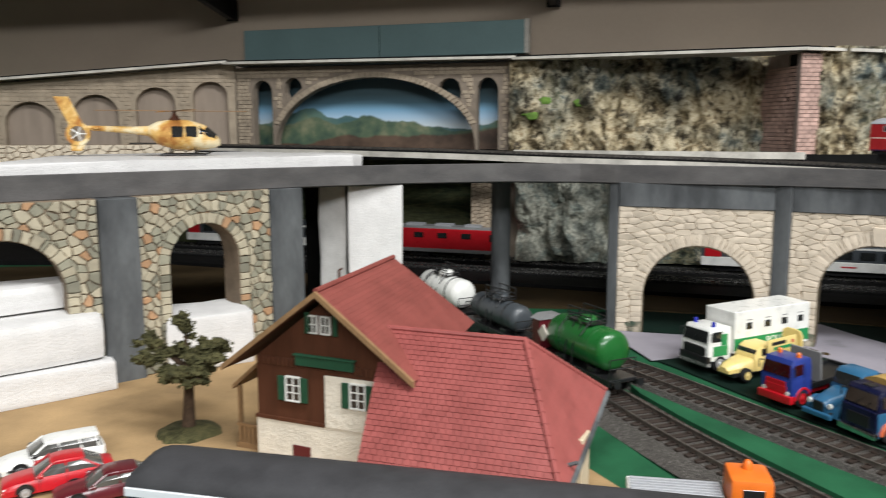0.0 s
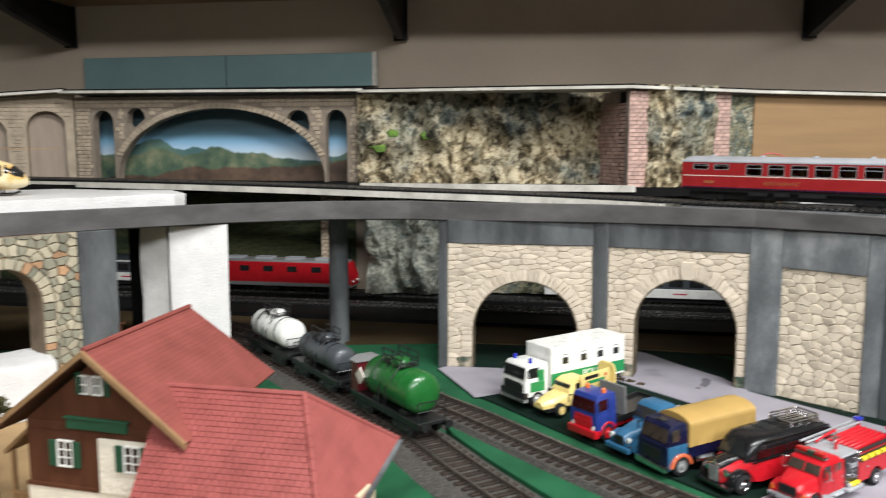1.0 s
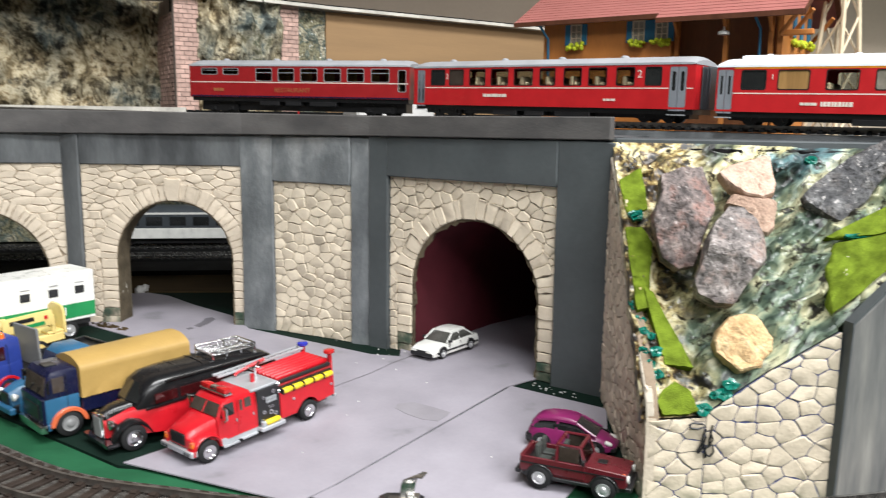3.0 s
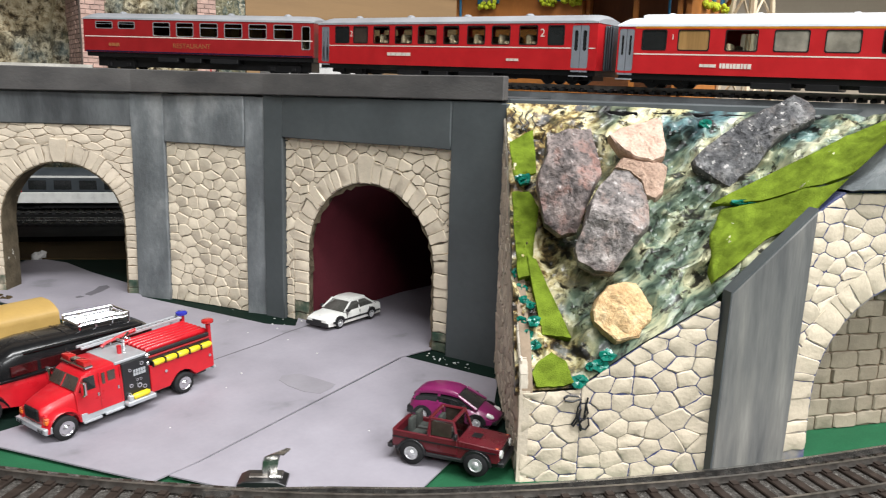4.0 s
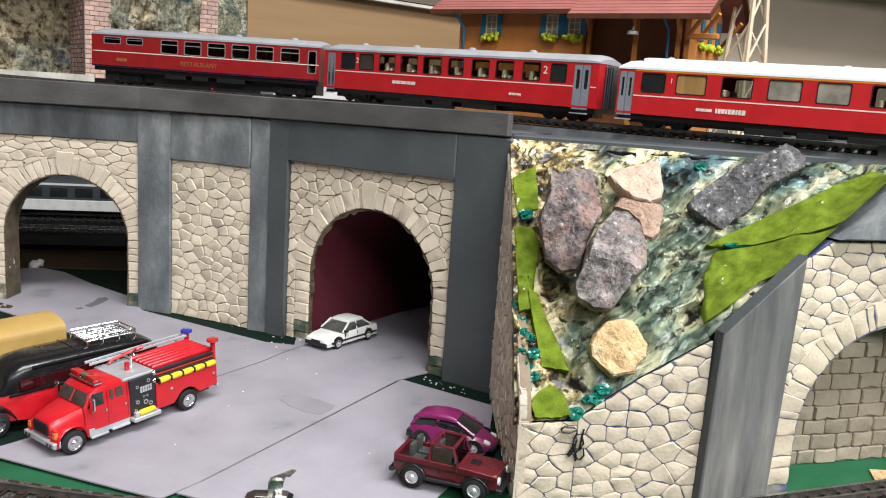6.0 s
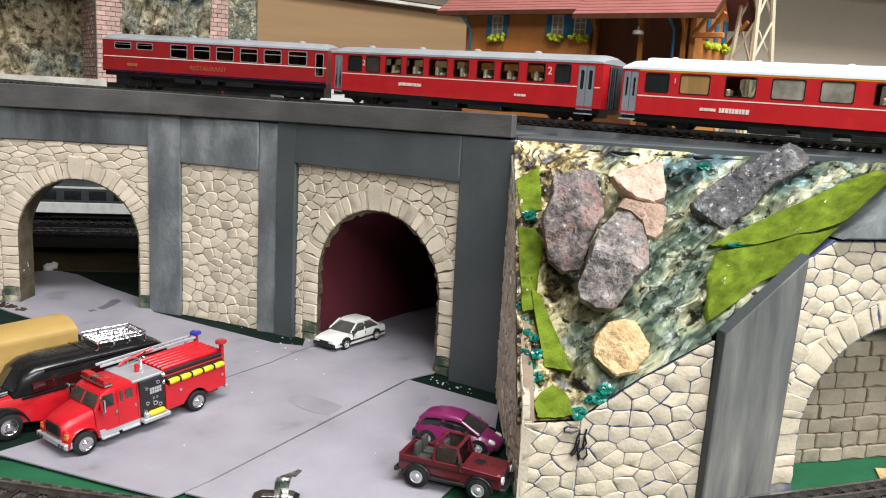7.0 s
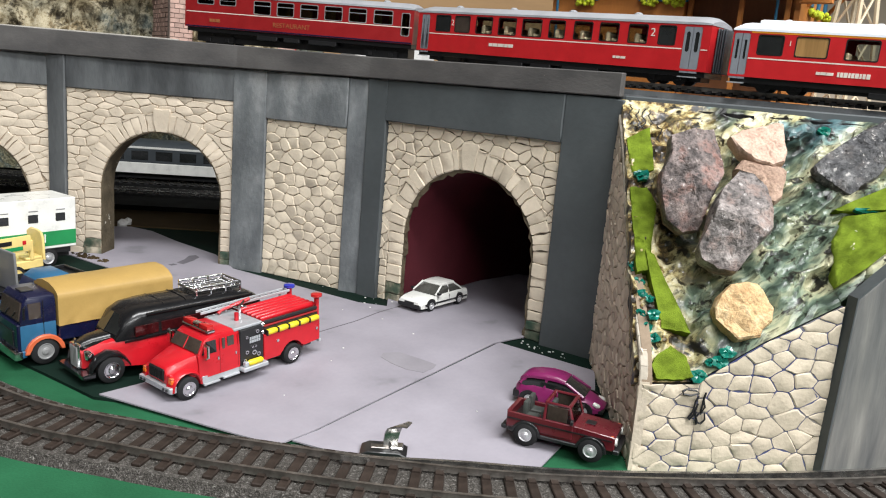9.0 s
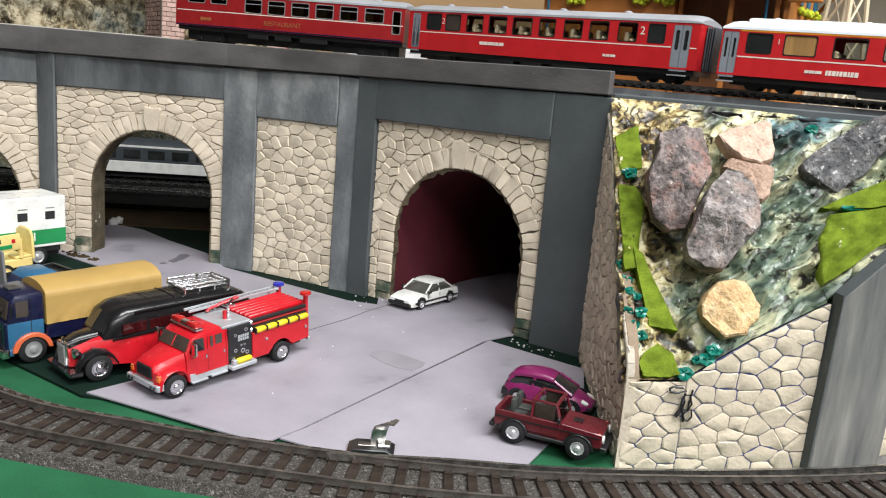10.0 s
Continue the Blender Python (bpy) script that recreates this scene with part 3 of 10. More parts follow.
P_GLASSLIT = mat("pale_glazing", (0.36, 0.33, 0.27), 0.12, dark=0.55, scale=70, fine=300, bump=0.02, coat=0.3)
P_GLASSBROWN = mat("tinted_glazing", (0.06, 0.045, 0.036), 0.1, dark=0.6, scale=90, bump=0.02, coat=0.4)
P_GLASSRED = mat("dark_red_glazing", (0.045, 0.006, 0.007), 0.1, dark=0.5, scale=90, bump=0.02, coat=0.4)
P_SEAT = plastic("dark_seat_grey", (0.045, 0.05, 0.045), 0.6)
P_GLASSTAN = mat("curtained_glazing", (0.42, 0.24, 0.09), 0.15, dark=0.6, scale=120, bump=0.02, coat=0.3, stretch=(1, 1, 0.1))
P_LAMP = mat("clear_lamp_lens", (0.72, 0.72, 0.68), 0.15, dark=0.85, coat=0.5)
P_BLUELENS = plastic("blue_beacon", (0.02, 0.03, 0.35), 0.15, 0.6)
P_REDLENS = plastic("red_lens", (0.45, 0.015, 0.015), 0.15, 0.6)
P_GOLD = mat("gold_lettering", (0.30, 0.10, 0.035), 0.5, dark=0.9)
P_ORANGELINE = plastic("orange_line", (0.75, 0.28, 0.02), 0.4)

H_WOOD = mat("dark_brown_boards", (0.095, 0.035, 0.018), 0.6, dark=0.75, scale=120, fine=800, stretch=(1, 1, 0.2), spec=0.2)
H_TRIM = mat("ochre_brown_trim", (0.27, 0.16, 0.075), 0.6, dark=0.8, scale=120)
H_PLASTER = mat("cream_plaster", (0.78, 0.72, 0.60), 0.8, dark=0.88, scale=90, fine=600, bump=0.6, depth=0.001)
H_TILE = mat("red_roof_tile", (0.285, 0.072, 0.064), 0.45, dark=0.82, scale=60, fine=500, bump=0.2, rand=0.05, coat=0.1)
H_TILEDARK = mat("rust_roof_tile", (0.23, 0.058, 0.047), 0.55, dark=0.82, scale=60, fine=500, bump=0.2, rand=0.05)
P_COACHROOF = mat("dark_coach_roof", (0.045, 0.045, 0.048), 0.6, dark=0.75, scale=60, fine=900, bump=0.2, spec=0.25)
H_SHUTTER = mat("green_shutter", (0.012, 0.07, 0.035), 0.5, dark=0.8)
H_CHALET = mat("orange_boards", (0.50, 0.185, 0.04), 0.55, dark=0.82, scale=90, fine=600, stretch=(1, 1, 0.3))
H_CHALETBROWN = mat("brown_porch_boards", (0.22, 0.085, 0.03), 0.6, dark=0.75, scale=90, stretch=(1, 1, 0.3))
H_CHALETROOF = mat("faded_red_roof", (0.33, 0.115, 0.10), 0.6, dark=0.88, scale=50, fine=700, bump=0.4)
H_BLUE = mat("blue_shutter_paint", (0.02, 0.15, 0.27), 0.5, dark=0.85)
H_FLOWER = mat("lime_flowers", (0.52, 0.60, 0.02), 0.8, dark=0.7, scale=400, bump=0.6)
H_CREAM = mat("cream_wall", (0.62, 0.52, 0.36), 0.7, dark=0.85, scale=80)
T_BARK = mat("tree_bark", (0.085, 0.055, 0.035), 0.9, dark=0.6, scale=300, bump=0.8, depth=0.0008, spec=0.2)
T_LEAF = mottled("olive_foliage", ((0.030, 0.030, 0.012), (0.078, 0.074, 0.030), (0.125, 0.113, 0.048)), 160, 0.9, 0.6, 0.001, 900)


# ---- the setting ----
def wall_frame(p, q):
    """x, y, turn and length of a wall that runs from p to q (left to right as one faces it)."""
    dx, dy = q[0] - p[0], q[1] - p[1]
    return p[0], p[1], math.degrees(math.atan2(dy, dx)), math.hypot(dx, dy)


def clip_poly(poly, a, b, c):
    """The part of a convex outline with a*x + b*z <= c."""
    out = []
    for (x0, z0), (x1, z1) in zip(poly, poly[1:] + poly[:1]):
        d0, d1 = a * x0 + b * z0 - c, a * x1 + b * z1 - c
        if d0 <= 0:
            out.append((x0, z0))
        if d0 * d1 < 0:
            t = d0 / (d0 - d1)
            out.append((x0 + (x1 - x0) * t, z0 + (z1 - z0) * t))
    return out


def cells(outline, size, rng, wide=1.35, inside=None):
    """Rough stone shapes that fill a convex outline; inside(x, z) tells where seeds may lie."""
    xs, zs = [p[0] for p in outline], [p[1] for p in outline]
    seeds, tries = [], 0
    while tries < 4000:
        tries += 1
        x, z = rng.uniform(min(xs), max(xs)), rng.uniform(min(zs), max(zs))
        near = size * (0.48 + 0.55 * rng.random() ** 1.3)
        if all(((x - u) / wide) ** 2 + (z - v) ** 2 > near**2 for u, v in seeds):
            seeds.append((x, z))
    found = []
    for i, (x, z) in enumerate(seeds):
        if inside and not inside(x, z):
            continue
        poly = list(outline)
        for j, (u, v) in enumerate(seeds):
            if i != j and abs(u - x) < size * 5 and abs(v - z) < size * 4:
                a, b = 2 * (u - x) / wide**2, 2 * (v - z)
                poly = clip_poly(poly, a, b, (u * u - x * x) / wide**2 + v * v - z * z)
                if len(poly) < 3:
                    break
        if len(poly) >= 3:
            found.append(poly)
    return found


def stone_bm(bm, poly, proud, gap=0.5, y0=0.0, rng=RNG):
    """One pillow-shaped stone with an uneven outline, standing out of the plane y = y0 towards -y."""
    cx, cz = sum(p[0] for p in poly) / len(poly), sum(p[1] for p in poly) / len(poly)
    clean = [p for i, p in enumerate(poly) if math.hypot(p[0] - poly[i - 1][0], p[1] - poly[i - 1][1]) > 0.35]
    if len(clean) < 3:
        return False
    rim = []
    for (x0, z0), (x1, z1) in zip(clean, clean[1:] + clean[:1]):
        n = math.hypot(x1 - x0, z1 - z0)
        cut = 0.08 if n > 2.2 else 0.0
        rim.append((x0 + (x1 - x0) * cut, z0 + (z1 - z0) * cut))
        if n > 4:
            k, w = rng.uniform(0.35, 0.65), rng.uniform(-0.06, 0.05) * n
            rim.append((x0 + (x1 - x0) * k - (z1 - z0) / n * w, z0 + (z1 - z0) * k + (x1 - x0) / n * w))
        if cut:
            rim.append((x1 - (x1 - x0) * cut, z1 - (z1 - z0) * cut))
    tilt, rise, h = rng.uniform(-0.05, 0.05), rng.uniform(-0.05, 0.05), proud * rng.uniform(0.7, 1.25)
    inner = min(math.hypot(x - cx, z - cz) for x, z in rim)
    rows = []
    for inset, d in ((gap, -0.3), (gap, h * 0.5), (gap + min(0.55, inner * 0.2), h)):
        row = []
        for x, z in rim:
            far = math.hypot(x - cx, z - cz)
            k = max(0.45, 1 - inset / max(far, 0.1))
            row.append(Vector((cx + (x - cx) * k, y0 - d - ((tilt * (x - cx) + rise * (z - cz)) if d > h * 0.6 else 0), cz + (z - cz) * k)))
        rows.append(row)
    loft(bm, rows)
    return True


def lay_stones(parent, polys, material, proud=1.2, gap=0.5, y0=0.0, name="stone"):
    for poly in polys:
        bm = bmesh.new()
        if stone_bm(bm, poly, proud, gap, y0):
            part(name, bm, material, parent)
        else:
            bm.free()


def arch_loop(length, height, c, r, spring, steps=18, base=0.0):
    """A wall outline with an arched opening that reaches the ground."""
    arc = [(c - r * math.cos(math.pi * i / steps), spring + r * math.sin(math.pi * i / steps)) for i in range(steps + 1)]
    return [(0, base), (c - r, base)] + arc + [(c + r, base), (length, base), (length, height), (0, height)]


def arch_stones(length, height, c, r, spring, ringw, size, rng, wide=1.35):
    """Field stones, wedge stones over the arch and stacked blocks beside the opening."""
    big = r + ringw

    def free(x, z):
        edge = big - size * 0.8
        return not (abs(x - c) < edge and z < spring) and math.hypot(x - c, z - spring) > edge

    polys = []
    for poly in cells([(0, 0), (length, 0), (length, height), (0, height)], size, rng, wide, free):
        moved = []
        for x, z in poly:
            if z >= spring:
                d = math.hypot(x - c, z - spring)
                if d < big and d > 1e-6:
                    x, z = c + (x - c) * big / d, spring + (z - spring) * big / d
            elif abs(x - c) < big:
                x = c + (big if x > c else -big)
            moved.append((min(max(x, 0), length), min(max(z, 0), height)))
        area = abs(sum(a[0] * b[1] - b[0] * a[1] for a, b in zip(moved, moved[1:] + moved[:1]))) / 2
        if area > 3.5:
            polys.append(moved)
    n = max(9, int(math.pi * (r + ringw / 2) / (size * 0.72)))
    cuts = [math.pi * (i + (rng.uniform(-0.3, 0.3) if 0 < i < n else 0)) / n for i in range(n + 1)]
    for a, b in zip(cuts, cuts[1:]):
        o = big * rng.uniform(0.995, 1.03)
        polys.append([(min(max(c - q * math.cos(t), 0), length), min(spring + q * math.sin(t), height)) for q, t in ((r, a), (r, b), (o, b), (o, a))])
    for x0, x1 in ((c - big, c - r), (c + r, c + big)):
        x0, x1, z = max(0, x0), min(length, x1), 0.0
        while z < spring - 1 and x1 - x0 > 2:
            h = min(spring - z, size * rng.uniform(0.6, 0.95))
            if spring - z - h < 2.5:
                h = spring - z
            polys.append([(x0, z), (x1, z), (x1, z + h), (x0, z + h)])
            z += h
    return polys


# room that closes the place
bm = bmesh.new()
box(bm, -2600, 3400, -2800, 1900, -900, -880)
solid("floor", bm, M_ROOM, kind="structure", label="plain grey-beige room floor", category="floor")
bm = bmesh.new()
box(bm, -2600, 3400, -2800, 1900, 1500, 1520)
solid("ceiling", bm, M_CEIL, kind="structure", label="plain white room ceiling", category="ceiling")
for name, b in (("wall_west", (-2640, -2600, -2800, 1900)), ("wall_east", (3400, 3440, -2800, 1900)), ("wall_south", (-2600, 3400, -2840, -2800))):
    bm = bmesh.new()
    box(bm, b[0], b[1], b[2], b[3], -900, 1500)
    solid(name, bm, M_ROOM, kind="structure", label="plain beige room wall", category="wall")
bm = bmesh.new()
plate(bm, [(-2600, 1900), (-2600, 1870), (140, 1062), (645, 971), (3400, 480), (3400, 1900)], -900, 1500)
solid("wall_north", bm, M_WALL, kind="structure", label="grey-beige painted wall behind the railway layout", category="wall")

# the yard falls from the foot of the walls towards the track
FEET = [(141, 690), (268.7, 649), (373.4, 585), (443, 498), (496.5, 398), (510, 373)]


def yard_z(x, y):
    best, side = 1e9, 0.0
    for (ax, ay), (bx_, by) in zip(FEET, FEET[1:]):
        dx, dy = bx_ - ax, by - ay
        t = min(1, max(0, ((x - ax) * dx + (y - ay) * dy) / (dx * dx + dy * dy)))
        d = math.hypot(x - ax - t * dx, y - ay - t * dy)
        if d < best - 1e-6:
            best, side = d, (x - ax) * dy - (y - ay) * dx
    k = min(1, max(0, (best - 70) / 90)) if side > 0 else 0.0
    west = -6.5 * k * k * (3 - 2 * k) * min(1, max(0, (x - 100) / 80))
    east = max(-9.0, min(1.2, -3.8 + 0.0575 * (x - 400) + 0.05 * (y - 400)))
    if side <= 0:
        east *= max(0, 1 - best / 30)
    w = min(1, max(0, (x - 250) / 90))
    w = w * w * (3 - 2 * w)
    return west + (east - west) * w


def drape(bm, longest=8.0):
    """Let a flat plate follow the fall of the yard."""
    bmesh.ops.triangulate(bm, faces=bm.faces)
    for _ in range(9):
        es = [e for e in bm.edges if e.calc_length() > longest and max(v.co.y for v in e.verts) > 40 and min(v.co.y for v in e.verts) < 760 and max(v.co.x for v in e.verts) > 60 and min(v.co.x for v in e.verts) < 720]
        if not es:
            break
        bmesh.ops.subdivide_edges(bm, edges=es, cuts=1)
        bmesh.ops.triangulate(bm, faces=[f for f in bm.faces if len(f.verts) > 3])
    for v in bm.verts:
        v.co.z += yard_z(v.co.x, v.co.y)
    return bm


# baseboard
bm = bmesh.new()
plate(bm, [(-900, -20), (-300, 90), (200, 110), (420, 90), (900, -60), (1500, -200), (1500, 820), (645, 965), (140, 1055), (-900, 1360)], -22, -2)
drape(bm, 24)
solid("ground", bm, M_GREEN, kind="structure", label="green painted baseboard of the model railway", category="baseboard")
bm = bmesh.new()
plate(bm, [(-560, 380), (-300, 300), (-120, 290), (60, 300), (110, 330), (60, 430), (-30, 560), (-90, 640), (-560, 760)], -1.95, 0.0)
solid("ochre_ground", bm, M_BROWNLAND, kind="structure", label="ochre sandy ground round the station house", category="ground")
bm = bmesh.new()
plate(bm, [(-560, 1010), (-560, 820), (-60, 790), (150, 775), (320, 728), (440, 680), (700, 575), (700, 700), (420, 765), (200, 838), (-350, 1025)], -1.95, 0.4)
solid("brown_strip", bm, M_DARKLAND, kind="structure", label="ochre brown ground strip under the viaduct, coloured dark for the shade there", category="ground")
bm = bmesh.new()
plate(bm, [(-700, 1290), (-700, 1040), (-350, 1028), (200, 841), (420, 768), (900, 610), (900, 900), (640, 955), (140, 1045)], -1.95, 4.0)
solid("black_trackbed", bm, M_BLACKBED, kind="structure", label="black track bed along the wall", category="track bed")
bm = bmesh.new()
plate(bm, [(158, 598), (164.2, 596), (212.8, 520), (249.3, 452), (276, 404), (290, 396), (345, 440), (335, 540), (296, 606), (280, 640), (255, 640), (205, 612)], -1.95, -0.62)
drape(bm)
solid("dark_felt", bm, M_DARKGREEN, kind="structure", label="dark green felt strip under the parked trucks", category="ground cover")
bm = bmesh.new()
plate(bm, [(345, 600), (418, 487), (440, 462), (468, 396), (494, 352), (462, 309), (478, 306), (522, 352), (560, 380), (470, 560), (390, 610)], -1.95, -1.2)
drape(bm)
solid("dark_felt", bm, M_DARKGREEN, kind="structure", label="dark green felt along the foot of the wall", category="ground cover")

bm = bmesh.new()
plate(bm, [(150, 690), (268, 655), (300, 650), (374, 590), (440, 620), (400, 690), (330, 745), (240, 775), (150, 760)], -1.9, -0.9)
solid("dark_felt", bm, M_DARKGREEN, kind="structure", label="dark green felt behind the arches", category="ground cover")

# paper sheets
for pts in ([(141.0, 679.0), (158.8, 595.3), (207.0, 610.0), (258.0, 634.0), (278.0, 631.3), (291.0, 606.6), (330.5, 538.0), (353.9, 477.7), (333.4, 433.5), (278.3, 405.0), (336.5, 341.2), (469.9, 403.2), (489.9, 405.9), (585.0, 520.0), (500.0, 600.0), (439.3, 475.3), (425.5, 486.2), (372.9, 575.4), (371.0, 620.9), (352.5, 665.0), (340.0, 704.0), (327.0, 722.0), (313.0, 724.0), (304.0, 698.0), (287.9, 655.0), (278.9, 640.8), (266.0, 650.6), (200.0, 671.0), (150.0, 684.5)],
            [(343.3, 343.3), (472.9, 403.0), (499.5, 355.6), (471.9, 318.9), (438.7, 299.6), (423.5, 290.2), (413.5, 290.5), (396.8, 303.8), (358.7, 325.4)]):
    bm = bmesh.new()
    plate(bm, pts, -0.6, 0.0)
    drape(bm)
    solid("paper_sheet", bm, M_PAPER, label="grey-lilac paper sheet laid as a yard surface", category="paper sheet", group="paper yard sheets")

# smudges and a fold in the paper, each with an outline of its own
for nm, pts, m, text in (("paper_stain", [(344, 591), (341, 596), (347, 604), (352, 616), (357, 618), (358, 611), (352, 600)], M_SMUDGE, "dark grey smudge on the paper"),
                         ("paper_stain", [(336, 588), (335, 591), (338, 593), (340, 590)], M_SMUDGE, "small dark grey smudge on the paper"),
                         ("paper_stain", [(407, 407), (410, 411), (418, 409), (424, 399), (429, 389), (426, 386), (419, 383), (413, 389), (409, 398)], M_STAIN, "faint grey damp stain on the paper"),
                         ("paper_fold", [(383, 445.5), (413.6, 456.2), (448.3, 473.8), (448.3, 474.3), (413.4, 456.8), (383, 446)], M_SMUDGE, "thin dark fold line across the paper")):
    bm = bmesh.new()
    plate(bm, pts, 0.02, 0.16)
    drape(bm)
    solid(nm, bm, m, label=text, category="stain", kind="structure")
bm = bmesh.new()
lathe(bm, (317, 727, -0.5), (328, 729, 3.5), [(0, 0.5), (0.15, 3.2), (0.4, 4.4), (0.6, 3.0), (0.8, 3.6), (1, 0.6)], 14)
for v in bm.verts:
    v.co += Vector((noise.noise(v.co * 0.4), noise.noise(v.co * 0.4 + Vector((5, 1, 0))), noise.noise(v.co * 0.5 + Vector((0, 9, 3))))) * 1.6
solid("paper_ball", bm, M_FOAMGREY, label="small crumpled white paper scrap behind the arch", category="paper scrap", angle=20)
bm = bmesh.new()
rr = random.Random(58)
for _ in range(34):
    k = rr.random()
    px, py, w = 281 + 18 * k + rr.uniform(-3, 3), 634 - 30 * k + rr.uniform(-3, 4), rr.uniform(0.5, 1.7)
    zg = yard_z(px, py)
    loft(bm, [[Vector((px + w * f * math.cos(a * 1.05 + w) * rr.uniform(0.7, 1.2), py + w * f * math.sin(a * 1.05 + w), zg + h * w)) for a in range(6)] for f, h in ((1, -0.6), (1.1, 0.2), (0.5, 0.8))])
tagged(solid("rubble", bm, M_DARKLAND, label="brown rubble along the edge of the paper", category="rubble", angle=20), kind="stuff")

# viaduct of plaster arches
def pier(name, p, q, z0, z1, depth, material=M_SLATE, proud=2.5, bev=0.6, label="slate-grey painted pier"):
    x, y, turn, n = wall_frame(p, q)
    bm = bmesh.new()
    box(bm, 0, n, -proud, depth, z0, z1)
    bmesh.ops.subdivide_edges(bm, edges=[e for e in bm.edges if e.calc_length() > 12], cuts=7, use_grid_fill=True)
    for v in bm.verts:
        p = v.co * 0.06 + Vector((x * 0.1, y * 0.1, 0))
        v.co += Vector((noise.noise(p * 2.2) * 0.45 if n > 12 else 0, noise.noise(p + Vector((9, 2, 4))) * 0.6, noise.noise(p * 2.0 + Vector((3, 7, 1))) * 0.55))
    bmesh.ops.bevel(bm, geom=[e for e in bm.edges if len(e.link_faces) == 2 and e.calc_face_angle() > 1.0], offset=bev, segments=1, affect="EDGES", profile=0.5)
    return solid(name, bm, material, x, y, 0, turn, label=label, category="pier", kind="structure")


def arch_wall(name, p, q, height, c, r, spring, ringw, size, seed, wide=1.35, depth=18, mats=(M_TAN, M_TANSTONE), label="plaster wall of tan embossed stones with an arched opening", proud=1.1, key=0, cut=0.5):
    x, y, turn, n = wall_frame(p, q)
    rng = random.Random(seed)
    bm = bmesh.new()
    slab(bm, [arch_loop(n, height, c, r, spring, base=-2)], 0, depth)
    ob = solid(name, bm, mats[0], x, y, 0, turn, label=label, category="wall", kind="structure", angle=25)
    foot = lambda poly: sum(b for a, b in poly) / len(poly) < 9 and abs(abs(sum(a for a, b in poly) / len(poly) - c) - r) < 12
    stones = arch_stones(n, height, c, r, spring, ringw, size, rng, wide)
    lay_stones(ob, [p for p in stones if not foot(p)], mats[1], proud, 0.2)
    lay_stones(ob, [p for p in stones if foot(p)], M_GREENFOOT, proud, 0.2)
    # rough lining of the opening, with an uneven cut edge
    bm = bmesh.new()
    ring_ = [(c - r, -2 + (spring + 2) * i / 16) for i in range(16)] + [(c - r * math.cos(math.pi * i / 40), spring + r * math.sin(math.pi * i / 40)) for i in range(41)] + [(c + r, spring - (spring + 2) * (i + 1) / 16) for i in range(16)]
    rows = []
    for px, pz in ring_:
        way = Vector((c - px, 0, spring - pz if pz > spring else 0)).normalized()
        inner, lip = 0.5 + rng.random() * cut * (2.4 if cut > 1 and px < c - r * 0.3 and pz > spring * 0.7 else 1.0), rng.uniform(0, 0.7)
        rows.append([Vector((px, depth - 0.3, pz)), Vector((px, lip - 0.4, pz)), Vector((px, lip - 0.4, pz)) + way * inner, Vector((px, depth - 0.3, pz)) + way * (0.3 + 0.3 * rng.random())])
    loft(bm, rows)
    part("lining", bm, M_REVEAL, ob, "rough brown cut edge of the opening", angle=20)
    if key:
        z = spring + r
        lay_stones(ob, [[(c - 4 + key, z - 0.4), (c + 4 + key, z - 0.4), (c + 6 + key, z + 15), (c - 6 + key, z + 15)]], mats[1], 2.6, 0.1, name="keystone")
    return ob


A1, A2, B2, C2, P2, PE = (150.2, 685), (268.7, 649), (278.6, 640.4), (373.4, 585.1), (443, 498), (496.5, 398.3)
arch_wall("wall_arch_1", A1, A2, 109.5, 66.7, 45, 32, 10, 6.2, 11, 2.6, proud=0.75)
arch_wall("wall_arch_2", B2, C2, 109.5, 62.2, 40, 45, 11, 6.6, 12, 2.1, proud=0.85, key=0.8)
arch_wall("wall_portal", P2, PE, 108, 59.8, 43, 42.5, 11, 7.8, 13, 1.3, depth=3, mats=(M_PALEJOINT, M_GREYSTONE), label="pale stone tunnel portal wall with a keystone", key=-1.5, cut=1.6)
x, y, turn, n = wall_frame((390, 567.5), (426, 519.5))
bm = bmesh.new()
box(bm, 0, n, 0, 16, -2, 101)
panel = solid("wall_panel", bm, M_PALEJOINT, x, y, 0, turn, label="blind wall panel of pale embossed stones", category="wall", kind="structure")
lay_stones(panel, cells([(0, 0), (n, 0), (n, 101), (0, 101)], 9.0, random.Random(14), 1.4), M_GREYSTONE, 0.9, 0.15)

pier("pier_1", (143, 690), (150.2, 685.5), -2, 129, 55, M_SLATE, 1)
pier("pier_2", A2, B2, -2, 129, 22)
pier("pier_3", C2, (390, 567.5), -2, 129.5, 26, M_SLATE2, label="worn slate-grey painted pier beside the blind panel")
pier("pier_4", (426, 519.5), (435.5, 509.5), -2, 129.5, 22, M_SLATE2)
pier("pier_5", (435.5, 509.5), P2, -2, 131, 22, M_SLATE3, 4)
pier("pier_6", PE, (511, 371), -2, 131, 22, M_SLATE3, 4)
pier("lintel_1", A1, A2, 108.5, 129, 22, M_SLATE, 2)
pier("lintel_2", B2, C2, 108.5, 129.5, 22, M_SLATE, 2)
pier("lintel_3", (390, 567.5), (426, 519.5), 100, 129.5, 22, M_SLATE2, 2.5)
pier("lintel_4", P2, PE, 107, 131, 22, M_SLATE3, 4)

